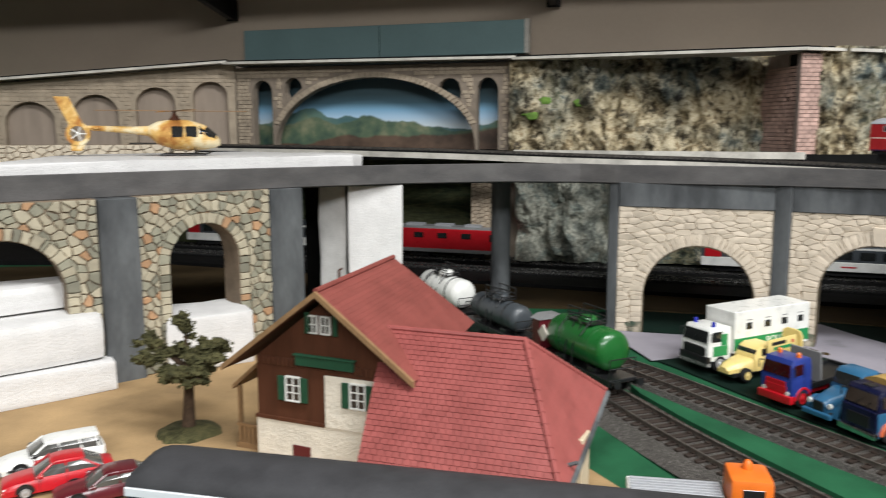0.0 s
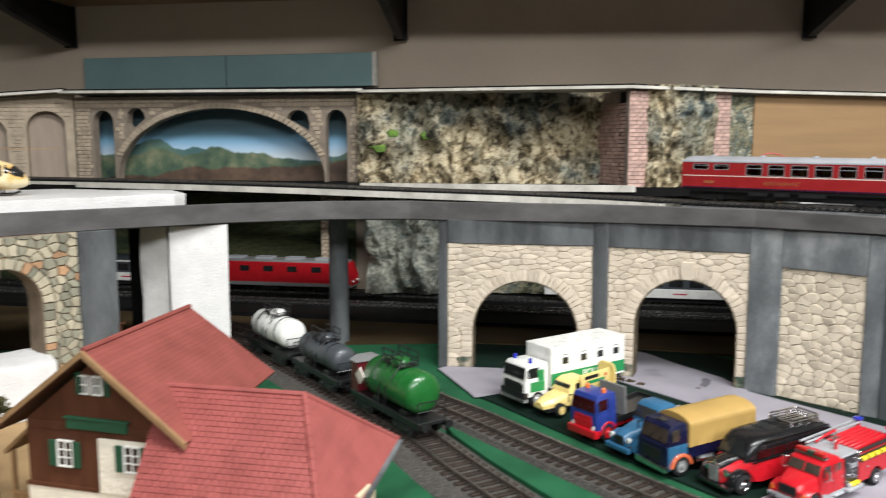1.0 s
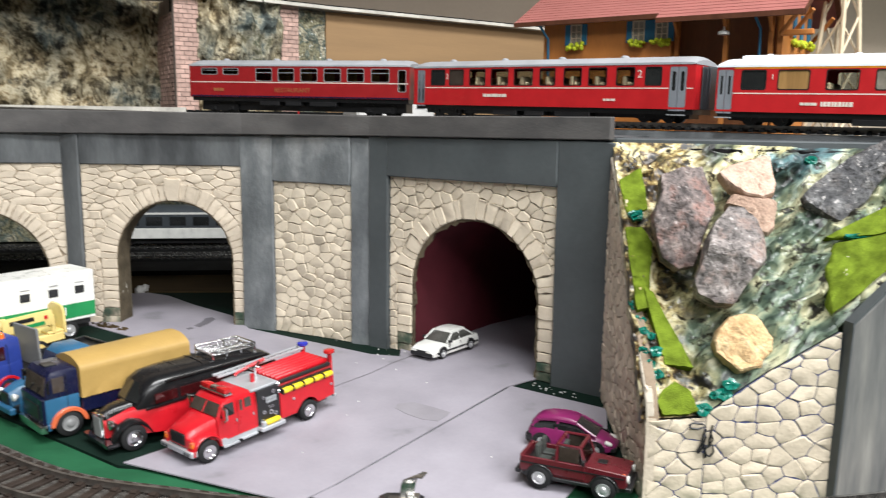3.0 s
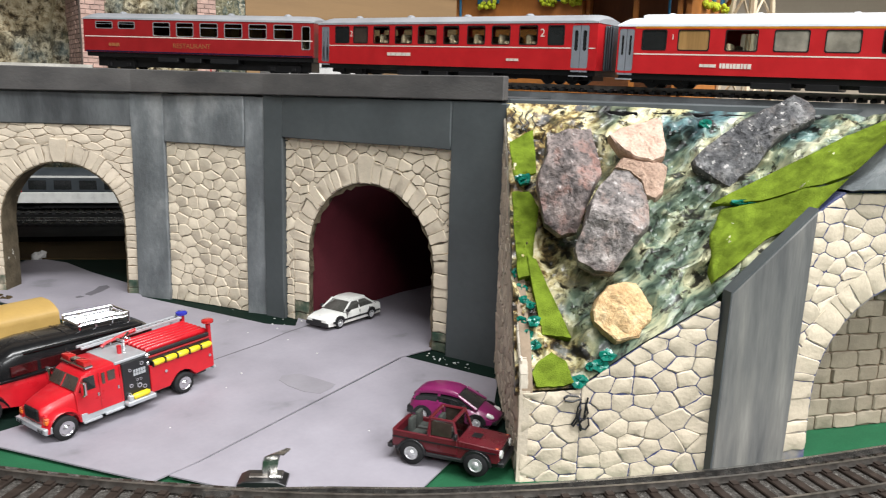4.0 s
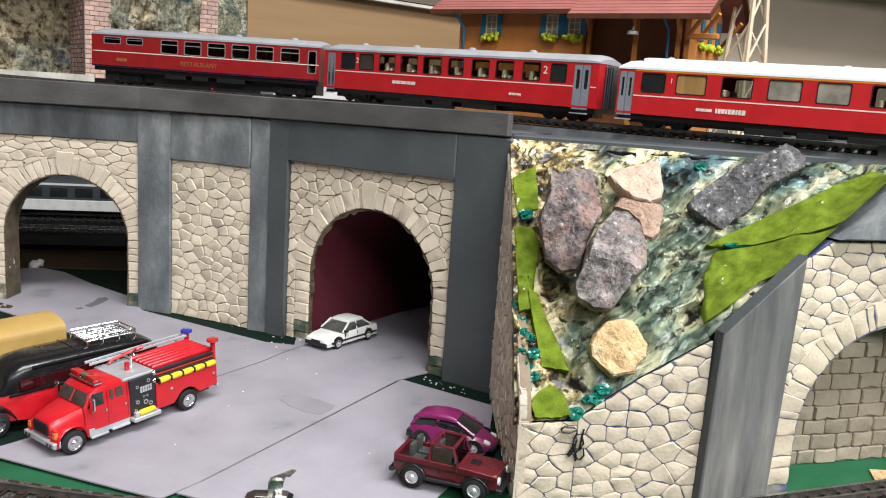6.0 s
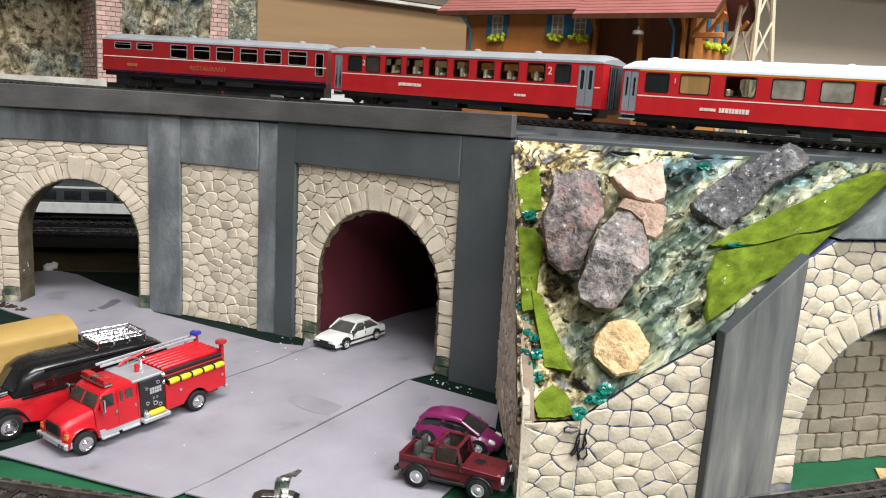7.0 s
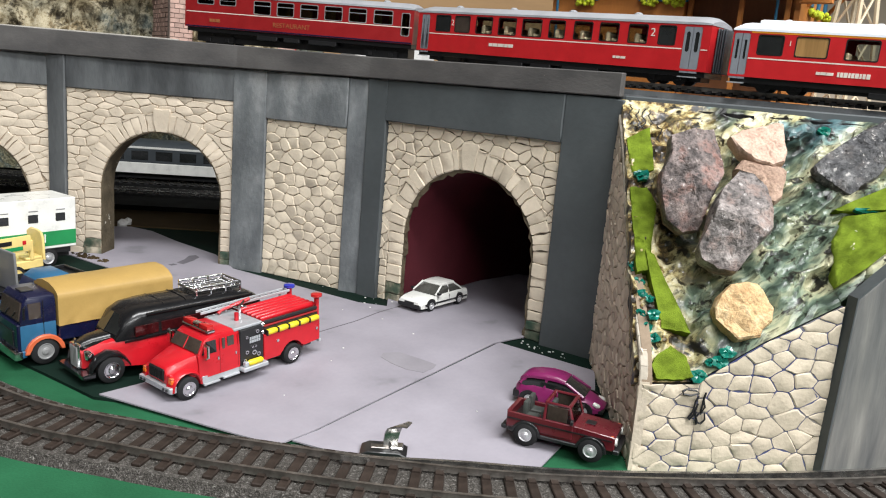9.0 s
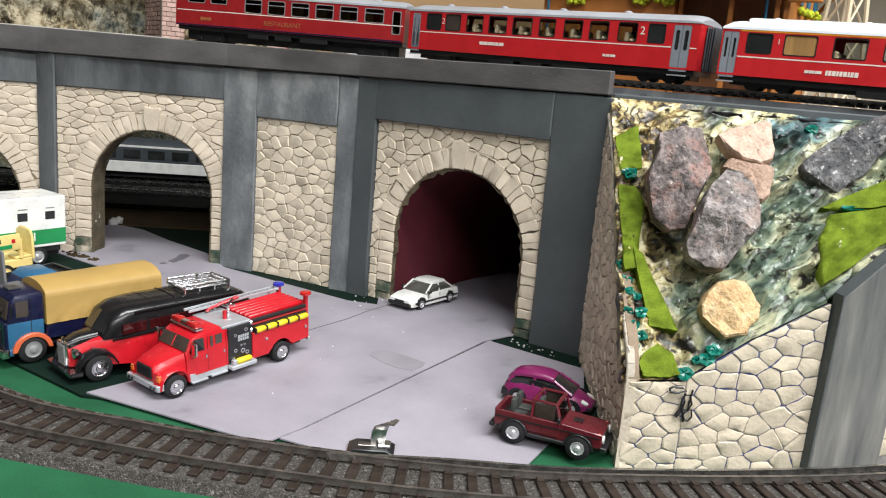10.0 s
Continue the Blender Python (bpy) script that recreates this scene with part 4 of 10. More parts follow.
# tunnel behind the portal
x, y, turn, n = wall_frame(P2, PE)
bm = bmesh.new()
rows = []
for d in (3.2, 90, 160, 270):
    k = 43.8 if d < 4 else 46
    bend = 0 if d < 4 else (4 if d < 100 else (18 if d < 200 else 75))
    outer = [Vector((60 + bend - k * math.cos(math.pi * i / 14), d, 42 + k * math.sin(math.pi * i / 14))) for i in range(15)]
    rows.append([Vector((60 + bend - k, d, -2))] + outer + [Vector((60 + bend + k, d, -2))])
loft(bm, rows, caps=False)
bm.faces.new([v for v in bm.verts][-17:])
ob = solid("tunnel_lining", bm, M_MAROON, x, y, 0, turn, label="maroon painted curved tunnel lining", category="tunnel lining", kind="structure")
sol = ob.modifiers.new("thick", "SOLIDIFY")
sol.thickness, sol.offset = 0.0015, 0

# deck and its band
BAND = [(-420, 470), (-330, 492), (-285, 517), (-233, 556), (-180, 602), (-117, 648), (-36, 690), (53, 711), (120, 705), (147, 689), (270, 646), (375, 582), (435, 507), (509.5, 372.5)]


def offset_path(pts, d):
    out = []
    for i, p in enumerate(pts):
        a, b = Vector((*pts[max(i - 1, 0)][:2], 0)), Vector((*pts[min(i + 1, len(pts) - 1)][:2], 0))
        t = (b - a).normalized()
        out.append((p[0] - t.y * d, p[1] + t.x * d))
    return out


def strip(bm, pts, w, zlo, zhi):
    """A beam of width w behind a line; zlo and zhi per point or one number."""
    back = offset_path(pts, w)
    rows = []
    for i, (p, q) in enumerate(zip(pts, back)):
        lo = zlo[i] if isinstance(zlo, (list, tuple)) else zlo
        hi = zhi[i] if isinstance(zhi, (list, tuple)) else zhi
        rows.append([Vector((p[0], p[1], lo)), Vector((q[0], q[1], lo)), Vector((q[0], q[1], hi)), Vector((p[0], p[1], hi))])
    return loft(bm, rows)


BAND_TOP = [146, 145.5, 145, 145, 144.5, 144, 144, 144, 144, 143.8, 143.6, 143.2, 142.5, 143.5]
band_front = offset_path(BAND, -4)
bm = bmesh.new()
strip(bm, band_front, 5, [128] * 9 + [128.3, 128.6, 129.5, 130.5, 132], BAND_TOP)
bmesh.ops.bevel(bm, geom=list(bm.edges), offset=0.5, segments=1, affect="EDGES", profile=0.5)
solid("deck_band", bm, M_BAND, kind="structure", label="slate-grey painted edge band of the upper deck", category="edge band")
bm = bmesh.new()
plate(bm, offset_path(BAND, 1.2) + [(560, 405), (530, 520), (450, 640), (400, 700), (330, 775), (200, 812), (120, 800), (20, 770), (-70, 775), (-200, 790), (-420, 740)], 127, 133.5)
solid("deck", bm, M_SLATE, kind="structure", label="dark grey upper deck plate of the viaduct", category="deck")

# left wing of the viaduct with coloured stones
M_OLIVESTONE = mat("olive_grey_stone", (0.265, 0.255, 0.19), 0.7, dark=0.8, scale=60, fine=600, bump=0.3, rand=0.22)
M_PALEOLIVE = mat("pale_buff_stone", (0.43, 0.385, 0.28), 0.7, dark=0.8, scale=60, fine=600, bump=0.3, rand=0.15)
M_ORANGESTONE = mat("orange_stone", (0.44, 0.26, 0.14), 0.7, dark=0.8, scale=60, fine=600, bump=0.3, rand=0.15)


def colour_wall(name, p, q, height, c, r, spring, seed):
    x, y, turn, n = wall_frame(p, q)
    rng = random.Random(seed)
    bm = bmesh.new()
    slab(bm, [arch_loop(n, height, c, r, spring, base=-2)], 0, 24)
    ob = solid(name, bm, M_SHADEJOINT, x, y, 0, turn, label="arched wall of rounded olive, buff and orange stones", category="wall", kind="structure", angle=25)
    for poly in arch_stones(n, height, c, r, spring, 8.5, 8.0, rng, 1.15):
        lay_stones(ob, [poly], rng.choice((M_OLIVESTONE,) * 7 + (M_PALEOLIVE,) * 9 + (M_ORANGESTONE,) * 2), 1.8, 0.4)


colour_wall("wall_arch_3", (-213, 557), (-136, 628), 128, 50, 27.5, 78, 21)
colour_wall("wall_arch_4", (-326, 478), (-233, 540), 128, 52, 38, 66, 22)
pier("pier_7", (-233, 540), (-213, 557), -2, 128, 26, M_SLATE, 5)
pier("pier_8", (-136, 628), (-114, 646), -2, 128, 26, M_SLATE, 3)
bm = bmesh.new()
lathe(bm, (57, 790, -2), (57, 790, 128), [(0, 10.5), (0.02, 9.6), (0.98, 9.6), (1, 10.5)], 14)
solid("column", bm, M_SLATE, kind="structure", label="round slate-grey column under the deck", category="column")

# upper back: shelf, rock wall, viaduct face, brickwork
bm = bmesh.new()
plate(bm, [(-700, 1290), (-700, 1090), (-300, 1020), (82, 965), (385, 860), (560, 870), (900, 850), (900, 900), (645, 962), (140, 1052)], 136, 146)
solid("upper_shelf", bm, M_BLACKBED, kind="structure", label="dark upper shelf board along the wall", category="shelf")
bm = bmesh.new()
strip(bm, [(84, 963), (383, 858)], 3, 141, 148.5)
solid("shelf_edge", bm, M_BOARDWHITE, kind="structure", label="worn white edge strip of the upper shelf", category="edge strip")

VX, VY, VT = 85.0, 1041.0, -15.77
bm = bmesh.new()
big = [(-187 - 142 * math.cos(math.pi * i / 30), 150 + 90 * math.sin(math.pi * i / 30)) for i in range(31)]
outer = [(-388, 146), (-362, 146)] + [(-347.5 - 14.5 * math.cos(math.pi * i / 8), 224 + 15 * math.sin(math.pi * i / 8)) for i in range(9)] + [(-333, 146), (-329, 146)] + big
outer += [(-45, 146), (-43, 146)] + [(-29 - 14 * math.cos(math.pi * i / 8), 221 + 17 * math.sin(math.pi * i / 8)) for i in range(9)] + [(-15, 146), (0, 146), (0, 256), (-388, 256)]
hole1 = [(-314, 222), (-308, 212)] + [(-287.5, 228)] + [(-301 + 13.5 * math.cos(math.pi * i / 6), 228 + 14 * math.sin(math.pi * i / 6)) for i in range(1, 6)]
hole2 = [(-64, 221), (-65, 210), (-94.5, 226)] + [(-79.5 - 14.5 * math.cos(math.pi * i / 6), 226 + 12 * math.sin(math.pi * i / 6)) for i in range(1, 6)]
slab(bm, [outer, hole1, hole2], 0, 14)
viaduct = solid("wall_viaduct", bm, M_VIADJOINT, VX, VY, 0, VT, label="model viaduct face of small tan stones with one great arch", category="wall", kind="structure", angle=25)


def viaduct_free(x, z):
    e = ((x + 187) / 152) ** 2 + ((z - 150) / 99) ** 2
    if e < 1.0 or z > 253:
        return False
    for cx, lo in ((-347.5, 0), (-29, 0), (-301, 208), (-79.5, 208)):
        if abs(x - cx) < 16 and lo < z < 241:
            return False
    return True


bm = bmesh.new()
rng = random.Random(31)
z = 148.0
while z < 252:
    h = rng.uniform(4.2, 5.6)
    x = -388.0 + rng.uniform(0, 4)
    while x < -3:
        w = rng.uniform(5, 9.5)
        if all(viaduct_free(x + a, z + b) for a in (0, w) for b in (0, h)) and x + w < 0:
            stone_bm(bm, [(x, z), (x + w, z), (x + w, z + h), (x, z + h)], 0.9, 0.35, 0, rng)
        x += w
    z += h
for i in range(46):
    a, b = math.pi * (0.10 + 0.80 * i / 46), math.pi * (0.10 + 0.80 * (i + 1) / 46)
    stone_bm(bm, [(-187 - q * math.cos(t), 150 + s * math.sin(t)) for q, s, t in ((142, 90, a), (142, 90, b), (151, 98, b), (151, 98, a))], 1.6, 0.3, 0, rng)
tagged(part("small_stones", bm, M_VIADUCT, viaduct, "courses of small tan stones"), kind="stuff")

# painted landscape behind the great arch, and the lower one
def mural(name):
    """Sky, its top darkened for the arch's shadow, over two painted ridges and a brown slope; heights in metres over
    the ground.
    """
    m, nt, bsdf, co = nodes_of(name)
    sep = nt.nodes.new("ShaderNodeSeparateXYZ")
    nt.links.new(co.outputs["Object"], sep.inputs[0])

    def ridge(scale, base, high, lean, soft):
        mp = nt.nodes.new("ShaderNodeMapping")
        mp.inputs["Scale"].default_value = (1, 0.0, 0.25)
        nt.links.new(co.outputs["Object"], mp.inputs["Vector"])
        n = noise_node(nt, mp.outputs["Vector"], scale, 5, 0.5)
        top, tilt, diff, edge = (nt.nodes.new("ShaderNodeMath") for _ in range(4))
        top.operation = tilt.operation = "MULTIPLY_ADD"
        top.inputs[1].default_value, top.inputs[2].default_value = high, base
        nt.links.new(n.outputs["Fac"], top.inputs[0])
        tilt.inputs[1].default_value = lean
        nt.links.new(sep.outputs["X"], tilt.inputs[0]), nt.links.new(top.outputs[0], tilt.inputs[2])
        diff.operation = "SUBTRACT"
        nt.links.new(tilt.outputs[0], diff.inputs[0]), nt.links.new(sep.outputs["Z"], diff.inputs[1])
        edge.operation, edge.use_clamp = "DIVIDE", True
        edge.inputs[1].default_value = soft
        nt.links.new(diff.outputs[0], edge.inputs[0])
        return edge.outputs[0]

    def over(low, col, fac):
        mx = nt.nodes.new("ShaderNodeMixRGB")
        nt.links.new(fac, mx.inputs["Fac"]), nt.links.new(low, mx.inputs["Color1"]), nt.links.new(col, mx.inputs["Color2"])
        return mx.outputs["Color"]

    n1, n2 = noise_node(nt, co.outputs["Object"], 22, 5), noise_node(nt, co.outputs["Object"], 45, 5)
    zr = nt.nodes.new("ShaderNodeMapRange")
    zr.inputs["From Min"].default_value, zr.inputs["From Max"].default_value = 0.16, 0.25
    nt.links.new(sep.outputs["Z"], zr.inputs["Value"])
    # upper stops go dark to put the great arch's shadow into the sky
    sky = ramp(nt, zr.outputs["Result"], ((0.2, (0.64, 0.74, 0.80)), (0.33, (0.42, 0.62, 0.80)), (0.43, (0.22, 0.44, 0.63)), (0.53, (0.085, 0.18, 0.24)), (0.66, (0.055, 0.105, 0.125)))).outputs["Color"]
    far = ramp(nt, n1.outputs["Fac"], ((0.3, (0.05, 0.13, 0.15)), (0.55, (0.12, 0.21, 0.17)), (0.7, (0.22, 0.28, 0.16)))).outputs["Color"]
    near = ramp(nt, n2.outputs["Fac"], ((0.3, (0.035, 0.075, 0.06)), (0.5, (0.10, 0.15, 0.09)), (0.7, (0.24, 0.25, 0.15)))).outputs["Color"]
    brown = ramp(nt, n2.outputs["Fac"], ((0.3, (0.055, 0.035, 0.025)), (0.6, (0.14, 0.09, 0.06)))).outputs["Color"]
    out = over(sky, far, ridge(9, 0.143, 0.085, 0.0, 0.002))
    out = over(out, near, ridge(13, 0.150, 0.052, -0.03, 0.003))
    out = over(out, brown, ridge(11, 0.160, 0.036, 0.08, 0.003))
    nt.links.new(out, bsdf.inputs["Base Color"])
    bsdf.inputs["Roughness"].default_value = 0.55
    return m


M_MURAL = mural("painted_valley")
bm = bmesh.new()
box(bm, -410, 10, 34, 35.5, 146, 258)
solid("painted_backdrop", bm, M_MURAL, VX, VY, 0, VT, label="painted valley and blue sky, top darkened for the arch's shadow, on a flat backdrop board", category="backdrop", kind="structure")
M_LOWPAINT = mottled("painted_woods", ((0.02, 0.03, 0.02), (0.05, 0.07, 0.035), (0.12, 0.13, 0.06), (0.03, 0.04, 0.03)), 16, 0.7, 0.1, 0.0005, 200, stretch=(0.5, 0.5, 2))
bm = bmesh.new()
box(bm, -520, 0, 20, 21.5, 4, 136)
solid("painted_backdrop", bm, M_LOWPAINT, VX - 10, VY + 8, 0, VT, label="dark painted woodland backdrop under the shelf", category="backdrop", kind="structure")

# left wing with blind arches, its top falling to the left
bm = bmesh.new()
loops = [[(0, 120), (330, 120), (330, 262), (0, 232)]]
niche = []
for k, (c, w, base, top) in enumerate(((56, 33, 140, 210), (142, 31, 140, 220), (222, 27, 140, 230), (296, 24, 140, 238))):
    hole = [(c - w, base), (c + w, base)] + [(c + w * math.cos(math.pi * i / 10), top - w * 0.9 + w * 0.9 * math.sin(math.pi * i / 10)) for i in range(11)]
    loops.append(hole[:1] + hole[1:2] + hole[3:])
    niche.append((c, w, base, top))
slab(bm, loops, 0, 16)
lw = wall_frame((-617, 1105), (-288, 1146))
left_wing = solid("wall_viaduct_wing", bm, M_VIADUCT, lw[0], lw[1], 0, lw[2], label="model viaduct wing with blind arches", category="wall", kind="structure", angle=25)
bm = bmesh.new()
rng = random.Random(33)
z = 124.0
while z < 262:
    h, x = rng.uniform(4.4, 6), rng.uniform(0, 4)
    while x < 322:
        w = rng.uniform(6, 11)
        if z + h < 231 + x * 0.09 and not any(abs(x + w / 2 - c) < q + w / 2 + 0.5 and b - h < z < t - 0.35 * q * (abs(x + w / 2 - c) / q) ** 2 for c, q, b, t in niche):
            stone_bm(bm, [(x, z), (x + w, z), (x + w, z + h), (x, z + h)], 0.9, 0.35, 0, rng)
        x += w
    z += h
tagged(part("small_stones", bm, M_VIADUCT, left_wing, "courses of small tan stones"), kind="stuff")
bm = bmesh.new()
box(bm, 0, 330, 12, 14, 120, 245)
part("niche_back", bm, M_NICHE, left_wing, "plain beige backs of the blind arches")

# cap strips on top
for p, q, z0, z1 in (((-640, 1086), (-296, 1128), 233, 262), ((-300, 1128), (90, 1020), 260, 259), ((86, 1016), (380, 860), 257, 254), ((378, 862), (533, 878), 254, 251), ((533, 878), (860, 912), 251, 249)):
    x, y, turn, n = wall_frame(p, q)
    bm = bmesh.new()
    rows = [[Vector((a, b, c + h)) for b, h in ((-4, 0), (60, 0), (60, 3.2), (-4, 3.2))] for a, c in ((0, z0), (n, z1))]
    loft(bm, rows)
    solid("cap_board", bm, M_BOARDWHITE, x, y, 0, turn, label="thin worn white board capping the scenery", category="board", kind="structure")
    # black strip along the cap, a shadow line built as a board
    bm = bmesh.new()
    rows = [[Vector((a, b, c + h)) for b, h in ((4, 3.4), (62, 3.4), (62, 5.5), (4, 5.5))] for a, c in ((0, z0), (n, z1))]
    loft(bm, rows)
    solid("cap_shadow_board", bm, M_BLACKBED, x, y, 0, turn, label="thin black strip on the cap in place of a shadow line", category="board", kind="structure")


def rough_sheet(name, w, z0, z1, deep, material, x, y, turn, seed, nx=90, nz=36, freq=0.045, label="", category="rock wall", ridged=True, upright=0.6, boulder=0.0):
    """A crumpled rock sheet, standing out towards -y, with a back."""
    bm = bmesh.new()
    rng = random.Random(seed)
    off = Vector((rng.uniform(0, 90), rng.uniform(0, 90), rng.uniform(0, 90)))
    grid = []
    for j in range(nz + 1):
        row = []
        for i in range(nx + 1):
            px, pz = w * i / nx, z0 + (z1 - z0) * j / nz
            v = Vector((px * freq, 0, pz * freq * upright)) + off
            h = noise.fractal(v, 0.9, 2.1, 5) * 0.5 + (0.5 - abs(noise.noise(v * 1.7))) * 0.8 + boulder * (0.9 - 1.5 * noise.voronoi(v * 0.8)[0][0])
            row.append(bm.verts.new((px, -deep * h, pz)))
        grid.append(row)
    for j in range(nz):
        for i in range(nx):
            bm.faces.new((grid[j][i], grid[j][i + 1], grid[j + 1][i + 1], grid[j + 1][i]))
    rim = [e for e in bm.edges if e.is_boundary]
    ext = bmesh.ops.extrude_edge_only(bm, edges=rim)
    for v in ext["geom"]:
        if isinstance(v, bmesh.types.BMVert):
            v.co.y = deep + 3
    return solid(name, bm, material, x, y, 0, turn, label=label, category=category, kind="structure", angle=50)


x, y, turn, n = wall_frame((84, 1030), (384, 956))
rough_sheet("rock_wall", n, 146, 256, 19, M_ROCKWALL, x, y, turn, 41, 170, 66, freq=0.032, boulder=0.8, label="crumpled printed rock wall with green moss patches")
M_MOSS = mat("moss_patch", (0.16, 0.30, 0.05), 0.9, dark=0.6, scale=150, bump=0.8)
rng = random.Random(43)
for cx, cz, r in ((20, 196, 9), (46, 207, 6), (30, 189, 7), (88, 204, 6)):
    bm = bmesh.new()
    rows = []
    for k, d in ((1.0, 0), (0.8, 2.2), (0.4, 3)):
        rows.append([Vector((cx + r * 1.5 * k * math.cos(a / 9 * 2 * math.pi) * (0.8 + 0.4 * ((a * 7) % 5) / 5), -9 - d, cz + r * 0.9 * k * math.sin(a / 9 * 2 * math.pi) * (0.8 + 0.4 * ((a * 3) % 5) / 5))) for a in range(9)])
    loft(bm, rows)
    solid("moss_patch", bm, M_MOSS, x, y, 0, turn, label="patch of bright green moss on the rock wall", category="moss", group="moss patches")


def bricks(parent, x0, x1, z0, z1, y0, rng, bw=8.5, bh=4.3, axis="x"):
    z, k = z0, 0
    while z < z1 - 1:
        h = min(bh, z1 - z)
        x = x0 - (bw / 2 if k % 2 else 0)
        while x < x1 - 0.5:
            a, b = max(x, x0), min(x + bw, x1)
            if b - a > 1.2:
                bm = bmesh.new()
                if axis == "x":
                    box(bm, a + 0.3, b - 0.3, y0 - rng.uniform(0.6, 1.2), y0 + 0.5, z + 0.35, z + h - 0.35)
                else:
                    box(bm, y0 - rng.uniform(0.6, 1.2), y0 + 0.5, a + 0.3, b - 0.3, z + 0.35, z + h - 0.35)
                part("brick", bm, M_BRICK, parent, flat=True)
            x += bw
        z, k = z + h, k + 1


rng = random.Random(51)
for p, w, depth, top, label in (((376.5, 867), 23, 7, 252, "pink brick pillar at the end of the rock wall"), ((482, 880), 20, 7, 253, "narrow pink brick pillar beside the rock column")):
    bm = bmesh.new()
    box(bm, 0, w, 0, depth, 140, top)
    ob = solid("brick_pillar", bm, M_MORTAR, p[0], p[1], 0, 6, label=label, category="pillar", kind="structure")
    bricks(ob, 0, w, 146, top, 0, rng)
    bm = bmesh.new()
    box(bm, 4, w - 0.5, depth + 0.2, depth + 24, 140, top)
    part("backing", bm, M_BLACKBED, ob, "black backing board")
x, y, turn, n = wall_frame((373, 975), (379.5, 874.5))
bm = bmesh.new()
box(bm, 0, n, 0, 6, 146, 254)
ob = solid("brick_wall", bm, M_MORTAR, x, y, 0, turn, label="pink brick facing at the end of the rock wall", category="wall", kind="structure")
bricks(ob, 0, n, 147, 240, 0, rng)
rough_sheet("rock_column", 86, 146, 259, 20, M_ROCKWALL, 397, 872, 6, 44, 50, 70, boulder=0.3, label="crumpled rock column between brick pillars", freq=0.06, upright=0.35)
rough_sheet("rock_column", 32, 146, 250, 6, M_ROCKFOIL, 502, 886, 6, 45, 20, 40, label="narrow strip of printed rock beside the cardboard", freq=0.06)
bm = bmesh.new()
x, y, turn, n = wall_frame((533, 886), (860, 921))
box(bm, 0, n, 0, 4, 130, 249.5)
solid("cardboard_sheet", bm, M_CARD, x, y, 0, turn, label="brown corrugated cardboard sheet standing behind the train", category="cardboard sheet")
x, y, turn, n = wall_frame((92, 1008), (200, 975))
rough_sheet("rock_wall", n, 10, 128, 18, M_ROCKGREY, x, y, turn, 46, 80, 80, freq=0.026, boulder=1.8, label="crumpled printed rock wall under the shelf")
x, y, turn, n = wall_frame((200, 960), (640, 830))
rough_sheet("rock_wall", n, 6, 128, 10, M_ROCKFOIL, x, y + 60, turn, 47, 90, 30, label="dark crumpled rock wall behind the arches")
bm = bmesh.new()
rngc = random.Random(48)
x, y, turn, n = wall_frame((36, 1030), (65, 1021))
box(bm, 0, n, 0, 8, 2, 130)
ob = solid("stone_pillar", bm, M_SHADEJOINT, x, y, 0, turn, label="brown stone pillar under the shelf", category="pillar", kind="structure")
lay_stones(ob, cells([(0, 2), (n, 2), (n, 130), (0, 130)], 7.5, rngc, 1.3), M_VIADUCT, 1.2, 0.4)

# wall shelf above, with brackets
bm = bmesh.new()
plate(bm, [(-1500, 1540), (-1542, 1376), (100, 905), (606, 814), (1601, 626), (1640, 780), (645, 968), (140, 1059)], 380, 400, 1.5)
solid("wall_shelf", bm, M_WOODSHELF, label="brown wooden wall shelf above the layout", category="shelf")
for bx, by, turn in ((-300, 1188, -17), (140.5, 1056, -14), (644, 966, -10.5)):
    br = thing("shelf_bracket", bx, by, 0, turn, "black iron shelf bracket screwed to the wall", "bracket", "shelf brackets")
    bm = bmesh.new()
    slab(bm, [[(0, 327), (-9, 327), (-146, 358), (-146, 379), (-6, 379), (0, 379)]], -5, 5)
    bmesh.ops.rotate(bm, cent=(0, 0, 0), matrix=Matrix.Rotation(radians(90), 3, "Z"), verts=bm.verts)
    part("arm", bm, M_IRON, br)
    bm = bmesh.new()
    box(bm, -9, 9, -2.5, 0.5, 325, 379, 0.5)
    part("wall_plate", bm, M_IRON, br)
bm = bmesh.new()
bx = thing("teal_box", -280, 1180, 0, -17.6, "long flat teal box lying on the cap board", "box")
box(bm, 0, 405, -6, 6, 268, 310, 0.8)
part("front", bm, M_TEALBOX, bx)
bm = bmesh.new()
box(bm, 404, 410, -7, 6, 268, 311, 0.8)
part("end_strip", bm, M_BOARDWHITE, bx, "pale end strip")
bm = bmesh.new()
box(bm, 206, 206.8, -6.3, -5.8, 269, 309)
part("seam", bm, M_BLACKBED, bx, "dark joint")

# white crumbs of plaster and foam lying about the yard
bm = bmesh.new()
rr = random.Random(55)
spots = [(rr.uniform(345, 470), rr.uniform(330, 560)) for _ in range(14)] + [(477 + 26 * t + rr.uniform(0, 7), 400 - 46 * t + rr.uniform(-4, 6)) for t in (rr.random() for _ in range(22))] + [(424 + rr.uniform(0, 22), 497 - rr.uniform(0, 26)) for _ in range(6)]
for px, py in spots:
    k = rr.uniform(0.15, 0.45)
    zg = yard_z(px, py)
    box(bm, px - k, px + k * rr.uniform(0.5, 1.2), py - k, py + k * rr.uniform(0.4, 1), zg, zg + k * 0.9)
tagged(solid("plaster_crumbs", bm, M_FOAM, label="white plaster crumbs scattered on the yard", category="debris"), kind="stuff")


